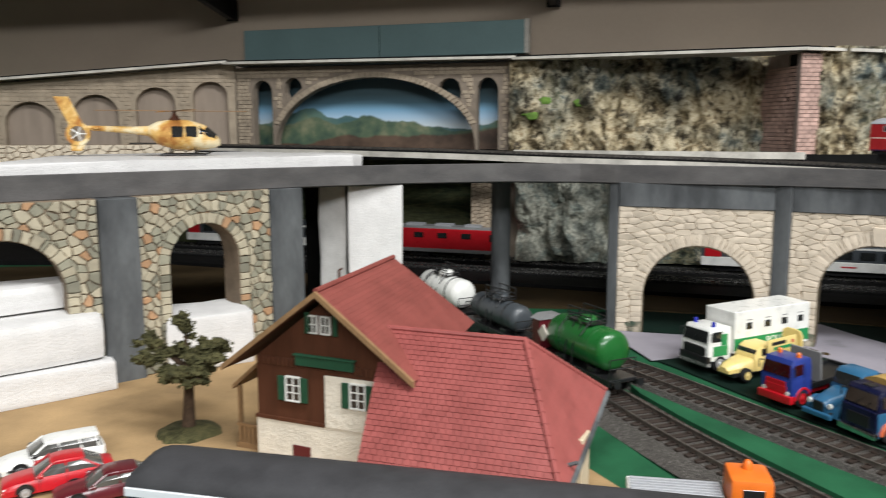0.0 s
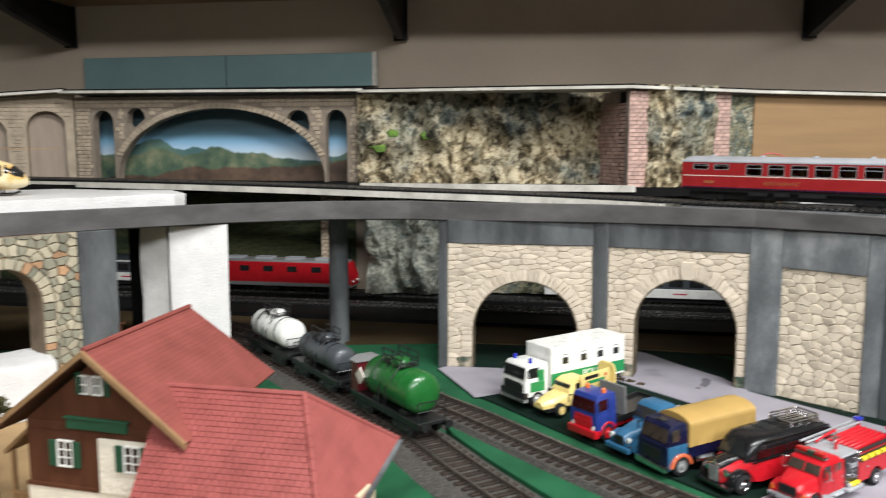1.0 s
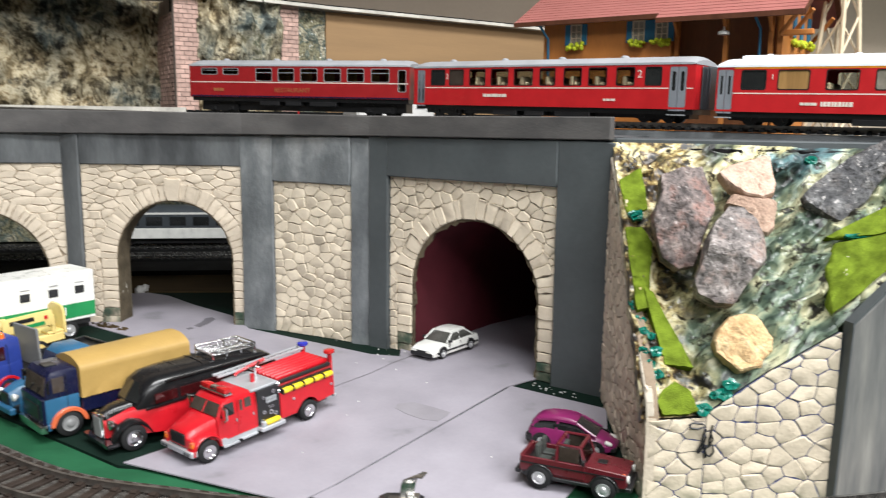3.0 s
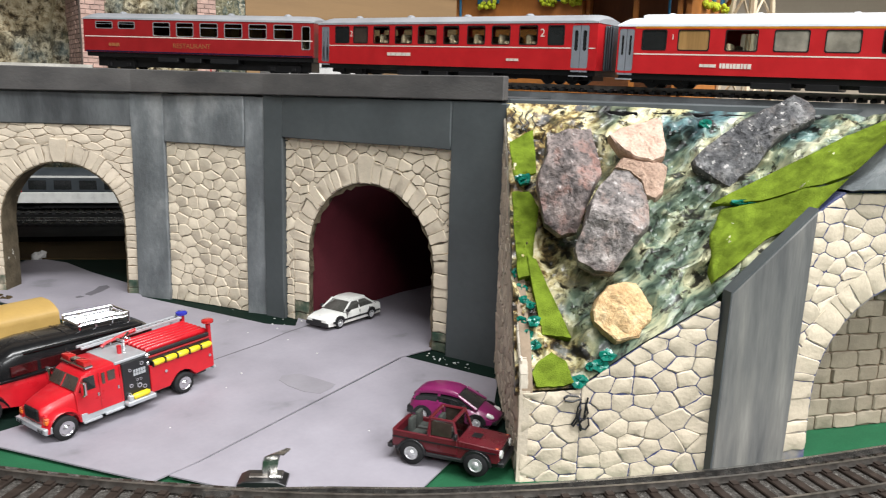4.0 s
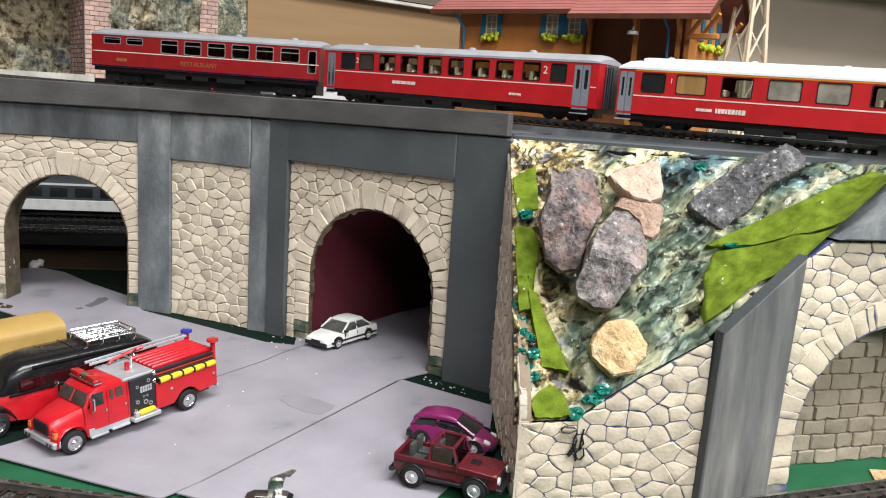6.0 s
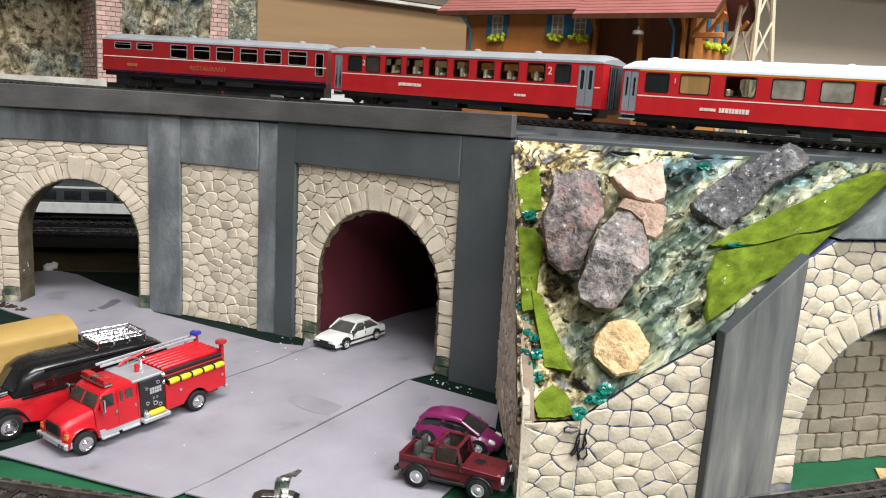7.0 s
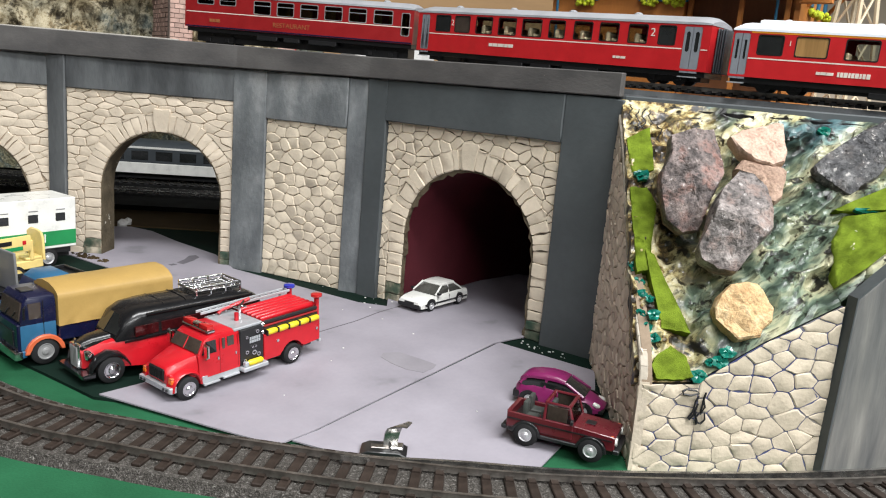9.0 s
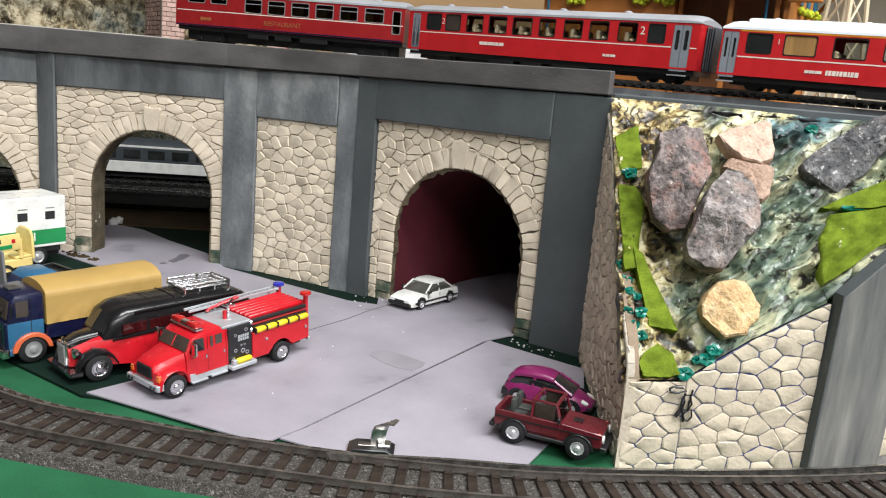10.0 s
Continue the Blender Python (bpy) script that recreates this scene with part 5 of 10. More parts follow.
def along(pts, step):
    """Points with headings at even steps along a smooth line through pts (x, y, z)."""
    fine = []
    n = len(pts)
    for i in range(n - 1):
        p0, p1, p2, p3 = (Vector(pts[max(0, min(n - 1, i + k))]) for k in (-1, 0, 1, 2))
        for s in range(24):
            t = s / 24
            fine.append(0.5 * ((2 * p1) + (p2 - p0) * t + (2 * p0 - 5 * p1 + 4 * p2 - p3) * t * t + (3 * p1 - p0 - 3 * p2 + p3) * t**3))
    fine.append(Vector(pts[-1]))
    out, left = [], 0.0
    for a, b in zip(fine, fine[1:]):
        d = (b - a).length
        while left <= d and d > 0:
            out.append((a.lerp(b, left / d), (b - a).normalized()))
            left += step
        left -= d
    return out


# ---- the stone block with the rock slope ----
CB, GP, RA = (458.5, 279), (523.7, 247.5), (566, 236.5)
# side wall of the block, seen edge on
x, y, turn, n = wall_frame((509.5, 374), CB)
bm = bmesh.new()
slab(bm, [[(0, -12), (n, -12), (n, 28), (n - 8, 40), (n * 0.55, 69), (n * 0.25, 105), (0, 128)]], 0, 4)
side = solid("wall_block_side", bm, M_SHADEJOINT, x, y, 0, turn, label="side wall of brown-grey embossed stones on the block", category="wall", kind="structure")
M_EDGESTONE = mat("edge_stone", (0.48, 0.425, 0.345), 0.75, dark=0.7, scale=70, fine=600, bump=0.3, rand=0.08)
M_BROWNSTONE = mat("brown_grey_stone", (0.72, 0.61, 0.485), 0.75, dark=0.8, scale=60, fine=600, bump=0.3, rand=0.1)
top = [(0, -12), (n, -12), (n, 28), (n - 8, 40), (n * 0.55, 69), (n * 0.25, 105), (0, 128)]


def under_side(px, pz):
    for (x0, z0), (x1, z1) in zip(top[2:], top[3:]):
        if x1 <= px <= x0:
            return pz < z0 + (z1 - z0) * (px - x0) / (x1 - x0) - 3
    return False


polys = [p for p in cells([(0, -12), (n, -12), (n, 128), (0, 128)], 6.6, random.Random(61), 1.3, under_side)]
polys = [[(min(max(a, 0), n), min(b, 126 if a < n * 0.25 else 126 - (a - n * 0.25) * 0.96 if a < n * 0.9 else 40)) for a, b in p] for p in polys]
lay_stones(side, polys, M_BROWNSTONE, 0.8, 0.25)
edge = [p for p, d in along([(a, 0, b) for a, b in top[2:]], 6.5)]
for p, q in zip(edge, edge[1:]):
    bm = bmesh.new()
    a, b = p.lerp(q, 0.03), p.lerp(q, 0.97)
    slab(bm, [[(a.x, a.z - 0.5), (b.x, b.z - 0.5), (b.x, b.z - 3.6), (a.x, a.z - 3.6)]], -0.9, 2.4, 0.4)
    part("edge_stone", bm, M_EDGESTONE, side, "pale cut edge stone")
bm = bmesh.new()
box(bm, n - 2.2, n + 0.2, -0.8, 3, -12, 28)
part("corner_edge", bm, M_TANSTONE, side, "pale cut corner of the side wall")

# front wall: two sheets of stones with blue-grey joints
FRONT_TOP = [(0, 27.5), (21, 29), (34, 39), (45, 47), (58, 55), (72.4, 64)]


def front_top(px):
    for (x0, z0), (x1, z1) in zip(FRONT_TOP, FRONT_TOP[1:]):
        if x0 <= px <= x1:
            return z0 + (z1 - z0) * (px - x0) / (x1 - x0)
    return 64


x, y, turn, n = wall_frame(CB, GP)
for x0, x1, seed in ((0, 22.3, 62), (22.3, n, 63)):
    bm = bmesh.new()
    pts = [(x0, -12), (x1, -12)] + [(a, front_top(a) - 1.3) for a in (x1, *[k for k in (58, 45, 34, 21) if x0 < k < x1], x0)]
    slab(bm, [pts], 0, 2.4)
    ob = solid("wall_block_front", bm, M_BLUEJOINT, x, y, 0, turn, label="front wall of pale stones with blue-grey joints", category="wall", kind="structure")
    polys = []
    for p in cells([(x0, -12), (x1, -12), (x1, 72), (x0, 72)], 9.6, random.Random(seed), 1.4, lambda a, b: b < front_top(a) + 12):
        mid = sum(a for a, b in p) / len(p)
        e = 4.0
        rise = (front_top(min(mid + e, 72)) - front_top(max(mid - e, 0))) / (2 * e)
        q = clip_poly(p, -rise, 1.0, front_top(mid) - rise * mid - 0.4)
        if len(q) > 2 and max(b for a, b in q) - min(b for a, b in q) > 1.5:
            polys.append(q)
    lay_stones(ob, polys, M_FRONTSTONE, 0.36, 0.25)

# core that carries the slope
bm = bmesh.new()
plate(bm, [(464, 284), (526, 256), (552, 268), (545, 360), (513, 370)], -2, 20)
solid("block_core", bm, M_BLACKBED, kind="structure", label="dark core under the rock slope", category="core")
bm = bmesh.new()
NX, NY = 170, 120


def slope_point(u, v):
    """u along the slope (0 at the side wall), v from the foot to the top."""
    foot = Vector((459.6, 280.6, 27)).lerp(Vector((524.3, 249, 64)), min(u / 0.42, 1)) if u < 0.42 else Vector((524, 250, 64)).lerp(Vector((600, 231, 131)), (u - 0.42) / 0.58)
    if u < 0.42:
        foot.z = front_top(max(0, u) / 0.42 * 72.4) - 0.4
    head = Vector((511, 371, 131)).lerp(Vector((651, 262, 131)), u)
    p = foot.lerp(head, v)
    n = noise.fractal(p * 0.055 + Vector((3, 9, 2)), 0.9, 2.1, 4)
    r = abs(noise.noise(p * 0.06 + Vector((13, 5, 8)))) + 0.5 * abs(noise.noise(p * 0.15 + Vector((3, 15, 8)))) - 0.1
    q = p + Vector((noise.noise(p * 0.05), noise.noise(p * 0.05 + Vector((7, 1, 3))), 0)) * 7
    fold = 3.2 * (0.28 - abs(noise.noise(Vector((q.x * 0.035 + q.z * 0.05, q.y * 0.09, q.z * 0.03))))) + 1.5 * (0.25 - abs(noise.noise(q * 0.2)))
    w = Vector((q.dot(Vector((0.795, -0.02, 0.588))) * 0.018, q.dot(Vector((-0.417, 0.679, 0.588))) * 0.075, q.dot(Vector((-0.45, -0.72, 0.53))) * 0.03))
    near = noise.voronoi(w)[0]
    fold += 3.0 * (0.45 - min(0.45, near[1] - near[0]))
    near = noise.voronoi(w * 2.3 + Vector((4, 1, 7)))[0]
    fold += 1.1 * (0.45 - min(0.45, near[1] - near[0])) - 0.9
    sag = -4 * math.sin(math.pi * v) * math.sin(math.pi * min(1, u * 1.4))
    return p + Vector((-0.45, -0.75, 0.5)) * (3.5 * n + 9 * (0.3 - r) + fold + sag) * min(1, 6 * v + 0.1) * min(1, 7 * (1 - v))


grid = [[bm.verts.new(slope_point(-0.014 + 1.014 * i / NX, j / NY)) for i in range(NX + 1)] for j in range(NY + 1)]
for j in range(NY):
    for i in range(NX):
        bm.faces.new((grid[j][i], grid[j][i + 1], grid[j + 1][i + 1], grid[j + 1][i]))
rim = [e for e in bm.edges if e.is_boundary]
for g in bmesh.ops.extrude_edge_only(bm, edges=rim)["geom"]:
    if isinstance(g, bmesh.types.BMVert):
        g.co += Vector((3, 5, -4))
solid("rock_slope", bm, M_FOILSLOPE, label="crumpled glossy printed rock foil slope", category="rock slope", kind="structure", angle=28)


def slope_at(u, v, lift=0.0):
    p = slope_point(u, v)
    return p + Vector((-0.45, -0.72, 0.53)) * lift


def turf(pts, seed, label, lift=2.2):
    """A felt patch that lies over the slope; pts in (u, v)."""
    rng = random.Random(seed)
    edge = []
    for a, b in zip(pts, pts[1:] + pts[:1]):
        for k in range(6):
            edge.append((a[0] + (b[0] - a[0]) * k / 6 + rng.uniform(-0.001, 0.001), a[1] + (b[1] - a[1]) * k / 6 + rng.uniform(-0.0018, 0.0018)))
    bm = bmesh.new()
    bmesh.ops.triangulate(bm, faces=[bm.faces.new([bm.verts.new((u, v, 0)) for u, v in edge])])
    for _ in range(4):
        bmesh.ops.subdivide_edges(bm, edges=[e for e in bm.edges if not e.is_boundary and e.calc_length() > 0.02], cuts=1)
        bmesh.ops.triangulate(bm, faces=bm.faces)
    bmesh.ops.beautify_fill(bm, faces=bm.faces, edges=bm.edges)
    low = {v: slope_at(v.co.x, v.co.y, -0.6) for v in bm.verts}
    out = Vector((-0.45, -0.72, 0.53))
    for v in bm.verts:
        near = [slope_at(v.co.x + a * 0.05, v.co.y + b * 0.06) for a in (-1, 0, 1) for b in (-1, 0, 1)]
        flat = sum(near, Vector()) / 9
        here = near[4]
        v.co = here + out * (max(0.5, (flat - here).dot(out) + lift) + 0.3 * noise.noise(low[v] * 0.25))
    down = {v: bm.verts.new(p) for v, p in low.items()}
    for e in [e for e in bm.edges if e.is_boundary]:
        bm.faces.new((e.verts[0], e.verts[1], down[e.verts[1]], down[e.verts[0]]))
    bmesh.ops.delete(bm, geom=[v for v in bm.verts if not v.link_faces], context="VERTS")
    return solid("turf_patch", bm, M_TURF, label=label, category="turf patch", group="turf patches", angle=70)


def rock(p, outline, thick, material, seed, label, lean=(0.0, 0.0), rug=1.0):
    """A broken stone lying on the slope: an angular outline (right, up the slope), steep flanks and a face of a few broken planes."""
    rng = random.Random(seed)
    right, up, out = Vector((0.866, -0.5, 0)), Vector((0.27, 0.47, 0.84)), Vector((-0.42, -0.727, 0.543))
    off = Vector([rng.uniform(0, 60) for _ in range(3)])
    edge = []
    for (a0, b0), (a1, b1) in zip(outline, outline[1:] + outline[:1]):
        n = max(1, round(math.hypot(a1 - a0, b1 - b0) / 2.4))
        edge += [(a0 + (a1 - a0) * i / n, b0 + (b1 - b0) * i / n) for i in range(n)]
    wide = max(math.hypot(a, b) for a, b in edge)
    planes = [(rng.uniform(-1.2, 1.2) * rug, rng.uniform(-1.2, 1.2) * rug, rng.uniform(0.85, 1.15)) for _ in range(5)]
    rows = []
    for k, d in ((0.86, -0.9), (0.97, -0.3), (1.0, 0.0), (1.0, 0.28), (0.985, 0.55), (0.93, 0.80), (0.85, 0.92), (0.74, 1.0), (0.6, 1.03), (0.45, 1.05), (0.3, 1.06), (0.16, 1.07), (0.03, 1.07)):
        row = []
        for a, b in edge:
            a2, b2 = a * k, b * k
            dep = thick * d
            if d > 0.4:
                dep = min([dep] + [thick * (c - (ta * a2 + tb * b2) / wide) for ta, tb, c in planes])
                dep += lean[0] * a2 + lean[1] * b2
            q = right * a2 + up * b2 + out * dep
            rough = noise.fractal(q * 0.16 + off, 0.8, 2.2, 4) * 0.9 + (0.45 - abs(noise.noise(q * 0.17 + off))) * 0.09 * rug * min(wide, 26)
            side = (right * a + up * b).normalized() * (1 - d * 0.8 if d > 0 else 1)
            row.append(q + (side * 0.45 + out * (0.8 if d > 0.4 else 0.1)) * rough)
        rows.append(row)
    bm = bmesh.new()
    loft(bm, rows)
    bmesh.ops.triangulate(bm, faces=bm.faces)
    bmesh.ops.subdivide_edges(bm, edges=[e for e in bm.edges if e.calc_length() > 2.2], cuts=1)
    bmesh.ops.triangulate(bm, faces=[f for f in bm.faces if len(f.verts) > 3])
    for v in bm.verts:
        v.co += out * ((0.3 - abs(noise.noise(v.co * 0.4 + off))) * 0.9 + noise.noise(v.co * 1.1 + off) * 0.2)
    return solid("rock", bm, material, p[0], p[1], p[2], 0, label=label, category="rock", group="loose rocks on the slope", angle=24)


rock((500.1, 314, 100), [(11.6, 24.3), (13.6, 12), (15, 3.1), (9.7, -8.1), (4, -23.3), (-2.4, -24.4), (-8.7, -19.1), (-9.6, -13.2), (-11.4, -3.5), (-11.1, 2), (-8, 9.5), (-7.4, 18), (4.9, 22.6)], 9.5, M_REDGRANITE, 71,
     "large reddish grey granite rock on the slope", (0.0, 0.1))
rock((504.9, 288.9, 85.3), [(2.2, 23.8), (7.8, 22.7), (12.2, 17.5), (14.7, 4.3), (13.8, -1.9), (7.6, -8.8), (4.1, -13.4), (-0.4, -20), (-7.8, -19.3), (-13.8, -15.6), (-14.8, -10.1), (-11.6, -2.4), (-9, 7.6), (-4.9, 15.2)], 11, M_GRANITE, 75,
     "large grey granite rock leaning on the slope", (-0.05, 0.05))
rock((539.6, 312.2, 115), [(-14.4, 3), (-9, 6.8), (6, 11.4), (8.7, 11.2), (9.9, -3.1), (8.6, -7.8), (3.8, -9.7), (-3.4, -8.3), (-10, -3.9)], 6, M_PINKROCK, 73, "flat pink sandstone rock near the top of the slope", rug=0.4)
rock((536.4, 305.7, 101), [(-13, 3.8), (-9.7, 8.4), (-3.5, 7.1), (7.9, 5.8), (9.7, 4.7), (9, -0.5), (7, -7.9), (3.3, -11.4), (-0.7, -9.9), (-2.4, -2.6), (-7.1, 2)], 6, M_BROWNROCK, 74, "small brownish pink sandstone rock wedged below another", rug=0.4)
rock((499.4, 273.6, 54.3), [(-11.7, 0.2), (-9.8, 5), (-5.6, 9.9), (1, 11.7), (5.5, 11.1), (8.8, 6.2), (11.4, 1.5), (10.3, -3.7), (6.7, -7.4), (5.5, -10.4), (-2.9, -12.2), (-7.7, -7.9), (-11.1, -4.4)], 7, M_SANDROCK, 83,
     "round sand-coloured rock low on the slope", rug=0.35)
rock((579.4, 286.5, 117.1), [(-27.3, -9.9), (-21, -3.2), (-3.8, 9.9), (8.7, 16.3), (18.3, 21.8), (23.9, 19.5), (27.3, 14.6), (25.6, 9.5), (8.2, -1.2), (2.5, -7.1), (-1.8, -13.7), (-14.1, -23.2), (-19.5, -19.9), (-26.8, -13.1)], 9, M_DARKROCK, 76,
     "long dark grey rock lying across the slope")
turf([(-0.01, 0.82), (0.052, 0.875), (0.055, 0.70), (-0.004, 0.68)], 81, "small bright green turf strip at the edge of the slope")
turf([(-0.008, 0.624), (0.034, 0.63), (0.056, 0.572), (0.045, 0.485), (0.03, 0.338), (0.0, 0.33), (-0.006, 0.443)], 82, "narrow bright green turf strip at the edge of the slope")
turf([(0.02, 0.419), (0.043, 0.392), (0.114, 0.136), (0.047, 0.155)], 83, "long pointed bright green turf strip low on the slope", 3.0)
turf([(0.032, 0.004), (0.022, 0.044), (0.037, 0.076), (0.066, 0.1), (0.097, 0.072), (0.112, 0.01), (0.086, 0.002)], 84, "rounded bright green turf patch at the foot of the slope", 3.0)
turf([(0.461, 0.402), (0.739, 0.44), (0.879, 0.523), (0.928, 0.555), (0.96, 0.17), (0.938, -0.03), (0.82, -0.018), (0.676, 0.193), (0.481, 0.374)], 85, "long bright green turf band falling along the slope", 3.4)
turf([(0.437, 0.266), (0.479, 0.348), (0.57, 0.286), (0.676, 0.193), (0.799, -0.022), (0.682, -0.027), (0.566, 0.059), (0.498, 0.056), (0.421, 0.064)], 86, "broad bright green turf patch above the grey ramp", 2.6)
for k, (u, v) in enumerate(((0.012, 0.67), (0.025, 0.242), (0.015, 0.156), (0.168, 0.017), (0.544, 0.32), (0.488, 0.876), (0.012, 0.09), (0.15, 0.03), (0.008, 0.308), (0.032, 0.125), (0.004, 0.20), (0.03, 0.19), (0.012, 0.265), (0.125, 0.012), (0.004, 0.36), (0.02, 0.665), (0.185, 0.03))):
    bm = bmesh.new()
    rr = random.Random(90 + k)
    size = rr.uniform(1.9, 3.6)
    right, up, out = Vector((0.86, -0.5, 0)), Vector((0.3, 0.5, 0.81)), Vector((-0.45, -0.72, 0.53))
    c = slope_at(u, v, 1.6)
    rim = [rr.uniform(0.8, 1.15) for _ in range(12)]
    sx, sy = (2.3, 0.45) if 0.53 < u < 0.6 else (1.0, 0.8)
    rows = []
    for s in (1.0, 0.55, 0.05):
        row = []
        for a in range(12):
            q = right * (s * sx * size * rim[a] * math.cos(a * math.pi / 6)) + up * (s * size * sy * rim[a] * math.sin(a * math.pi / 6))
            row.append(c + q + out * rr.uniform(-0.2, 1.5) + right * rr.uniform(-0.4, 0.4))
        rows.append(row)
    loft(bm, [[p - out * 2.2 for p in rows[0]]] + rows)
    solid("foil_scrap", bm, M_TEALFOIL, label="scrap of shiny teal foil on the slope", category="foil scrap", group="teal foil scraps", angle=15)

# black pen marks on the stones, plain strokes
for k, (u, v) in enumerate(((0.004, 0.965), (0.022, 0.95), (0.038, 0.95), (0.056, 0.94), (0.078, 0.90))):
    bm = bmesh.new()
    tube(bm, [slope_at(u + 0.006 * math.sin(i * 1.7 + k), v - 0.014 * i, 1.3) for i in range(5 + k % 3)], 0.3, 5)
    solid("pen_mark", bm, M_INK, label="black pen stroke on the pale foil", category="pen mark", group="pen marks")
x, y, turn, n = wall_frame(CB, GP)
for pts in ([(-7, 26), (-5.6, 26.8), (-2, 26.5), (-0.5, 25.5), (-3.5, 24.4), (-6.6, 24.8), (-7, 26)], [(-0.5, 24.4), (-1.5, 22), (-2, 18), (-3.6, 15.2), (-3, 14.5), (-1.5, 16.8), (-0.5, 21.4)],
            [(2, 26), (1.5, 23), (2.4, 20), (1, 17), (1.5, 24)], [(0.5, 17), (2.5, 18), (3, 15), (1.7, 13.3), (0.3, 13.8), (-0.5, 15.8), (0.5, 17.3)], [(-1.5, 19), (-0.5, 15.8), (0, 12.8)]):
    bm = bmesh.new()
    tube(bm, [(22.6 + a, -1.45, b) for a, b in pts], 0.42, 5)
    solid("pen_mark", bm, M_INK, x, y, 0, turn, label="black pen scribble down the joint of the stones", category="pen mark", group="pen marks")

# grey ramp slab and the arch to its right
x, y, turn, n = wall_frame(GP, RA)
bm = bmesh.new()
slab(bm, [[(-0.5, -12), (30.5, -12), (34, 97), (1.2, 67)]], -5, 0.8, 0.5)
ramp_slab = solid("ramp_slab", bm, M_RAMP, x, y, 0, turn, label="slate-grey slanting buttress slab", category="buttress", kind="structure")
bm = bmesh.new()
slab(bm, [[(-1.1, -11.5), (-0.4, -11.5), (1.3, 66.6), (34, 96.6), (34, 97.8), (0.8, 67.6)]], -4.6, 0.6)
part("cut_edge", bm, M_SLATE3, ramp_slab, "dark rough cut edge of the slab")
bm = bmesh.new()
arc = [(91 - 46.5 * math.cos(math.pi * i / 18), 22 + 46 * math.sin(math.pi * i / 18)) for i in range(19)]
slab(bm, [[(29, -12), (44.5, -12)] + arc + [(137.5, -12), (160, -12), (160, 104), (48.4, 103), (33, 93)]], 0, 12)
right = solid("wall_arch_5", bm, M_BLUEJOINT, x, y, 0, turn, label="arched wall of pale stones with blue-grey joints", category="wall", kind="structure", angle=25)
rng = random.Random(97)
polys = []
for poly in arch_stones(160, 103, 91, 46.5, 22, 11, 8.2, rng, 1.4):
    poly = clip_poly(clip_poly(poly, -1, 0, -29.5), -0.62, 1, 72.3)
    if len(poly) > 2:
        polys.append(poly)
lay_stones(right, polys, M_FRONTSTONE, 0.36, 0.25)
bm = bmesh.new()
slab(bm, [[(49, 104), (62, 111), (84, 131), (160, 131), (160, 104)]], -4, 10, 0.6)
solid("lintel_5", bm, M_SLATE2, x, y, 0, turn, label="slate-grey beam above the arch", category="beam", kind="structure")
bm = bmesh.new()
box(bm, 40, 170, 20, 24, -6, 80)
back = solid("wall_niche", bm, M_SHADEJOINT, x, y, 0, turn, label="wall of pale stone blocks inside the arch, coloured darker for its shade", category="wall", kind="structure")
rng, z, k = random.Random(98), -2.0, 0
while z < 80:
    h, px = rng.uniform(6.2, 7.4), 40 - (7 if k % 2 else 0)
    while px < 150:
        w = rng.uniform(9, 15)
        lay_stones(back, [[(px, z), (px + w, z), (px + w, z + h), (px, z + h)]], M_SHADEDSTONE, 1.0, 0.35, 20, "block")
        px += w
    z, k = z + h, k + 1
bm = bmesh.new()
plate(bm, [(600, 215), (640, 196), (650, 214), (618, 232)], -1.9, -1.0)
drape(bm)
solid("ochre_patch", bm, M_SANDROCK, label="small ochre patch on the green ground under the arch", category="ground patch", kind="structure")
# crumpled black tape along the edge above the slope
rr = random.Random(121)
for p, q in (((511, 371.5), (556, 334)), ((553, 337), (604, 295)), ((600, 298), (642, 264))):
    bm = bmesh.new()
    rows = []
    for i in range(25):
        c = Vector((*p, 0)).lerp(Vector((*q, 0)), i / 24)
        o = Vector((-0.55, -0.83, 0)) * (1.5 + rr.uniform(0, 1.0))
        rows.append([Vector((c.x, c.y, 129.0 + rr.uniform(0, 0.3))), c + o + Vector((0, 0, 128.6 + rr.uniform(-0.3, 0.3))), c + o * 1.1 + Vector((0, 0, 124.6 + rr.uniform(-1.9, 0.8))), Vector((c.x, c.y, 125.4 + rr.uniform(-0.4, 0.4)))])
    loft(bm, rows)
    solid("edge_tape", bm, P_GLOSSBLACK, label="crumpled black tape along the deck edge", category="tape", group="deck edge tape", angle=25)
# ledge above the slope
bm = bmesh.new()
strip(bm, [(511, 373), (640, 266), (690, 170)], 30, 126, 133)
bmesh.ops.bevel(bm, geom=list(bm.edges), offset=0.6, segments=1, affect="EDGES", profile=0.5)
solid("deck_ledge", bm, M_SLATE3, kind="structure", label="dark grey ledge of the upper deck above the slope", category="deck")
bm = bmesh.new()
strip(bm, [(638, 264), (668, 205), (700, 140)], 12, 122, 140)
bmesh.ops.bevel(bm, geom=list(bm.edges), offset=0.6, segments=1, affect="EDGES", profile=0.5)
solid("deck_band", bm, M_SLATE, kind="structure", label="slate-grey edge band beside the slope", category="edge band")
bm = bmesh.new()
plate(bm, [(560, 405), (600, 330), (640, 280), (700, 160), (1100, 100), (1100, 840), (560, 868), (440, 690), (530, 520)], 126, 132)
solid("deck", bm, M_SLATE, kind="structure", label="dark grey station platform plate of the upper level", category="deck")


# ---- tracks ----
def swept(bm, line, profile):
    rows = []
    for p, t in line:
        n = Vector((-t.y, t.x, 0)).normalized()
        rows.append([p + n * u + Vector((0, 0, v)) for u, v in profile])
    return loft(bm, rows)


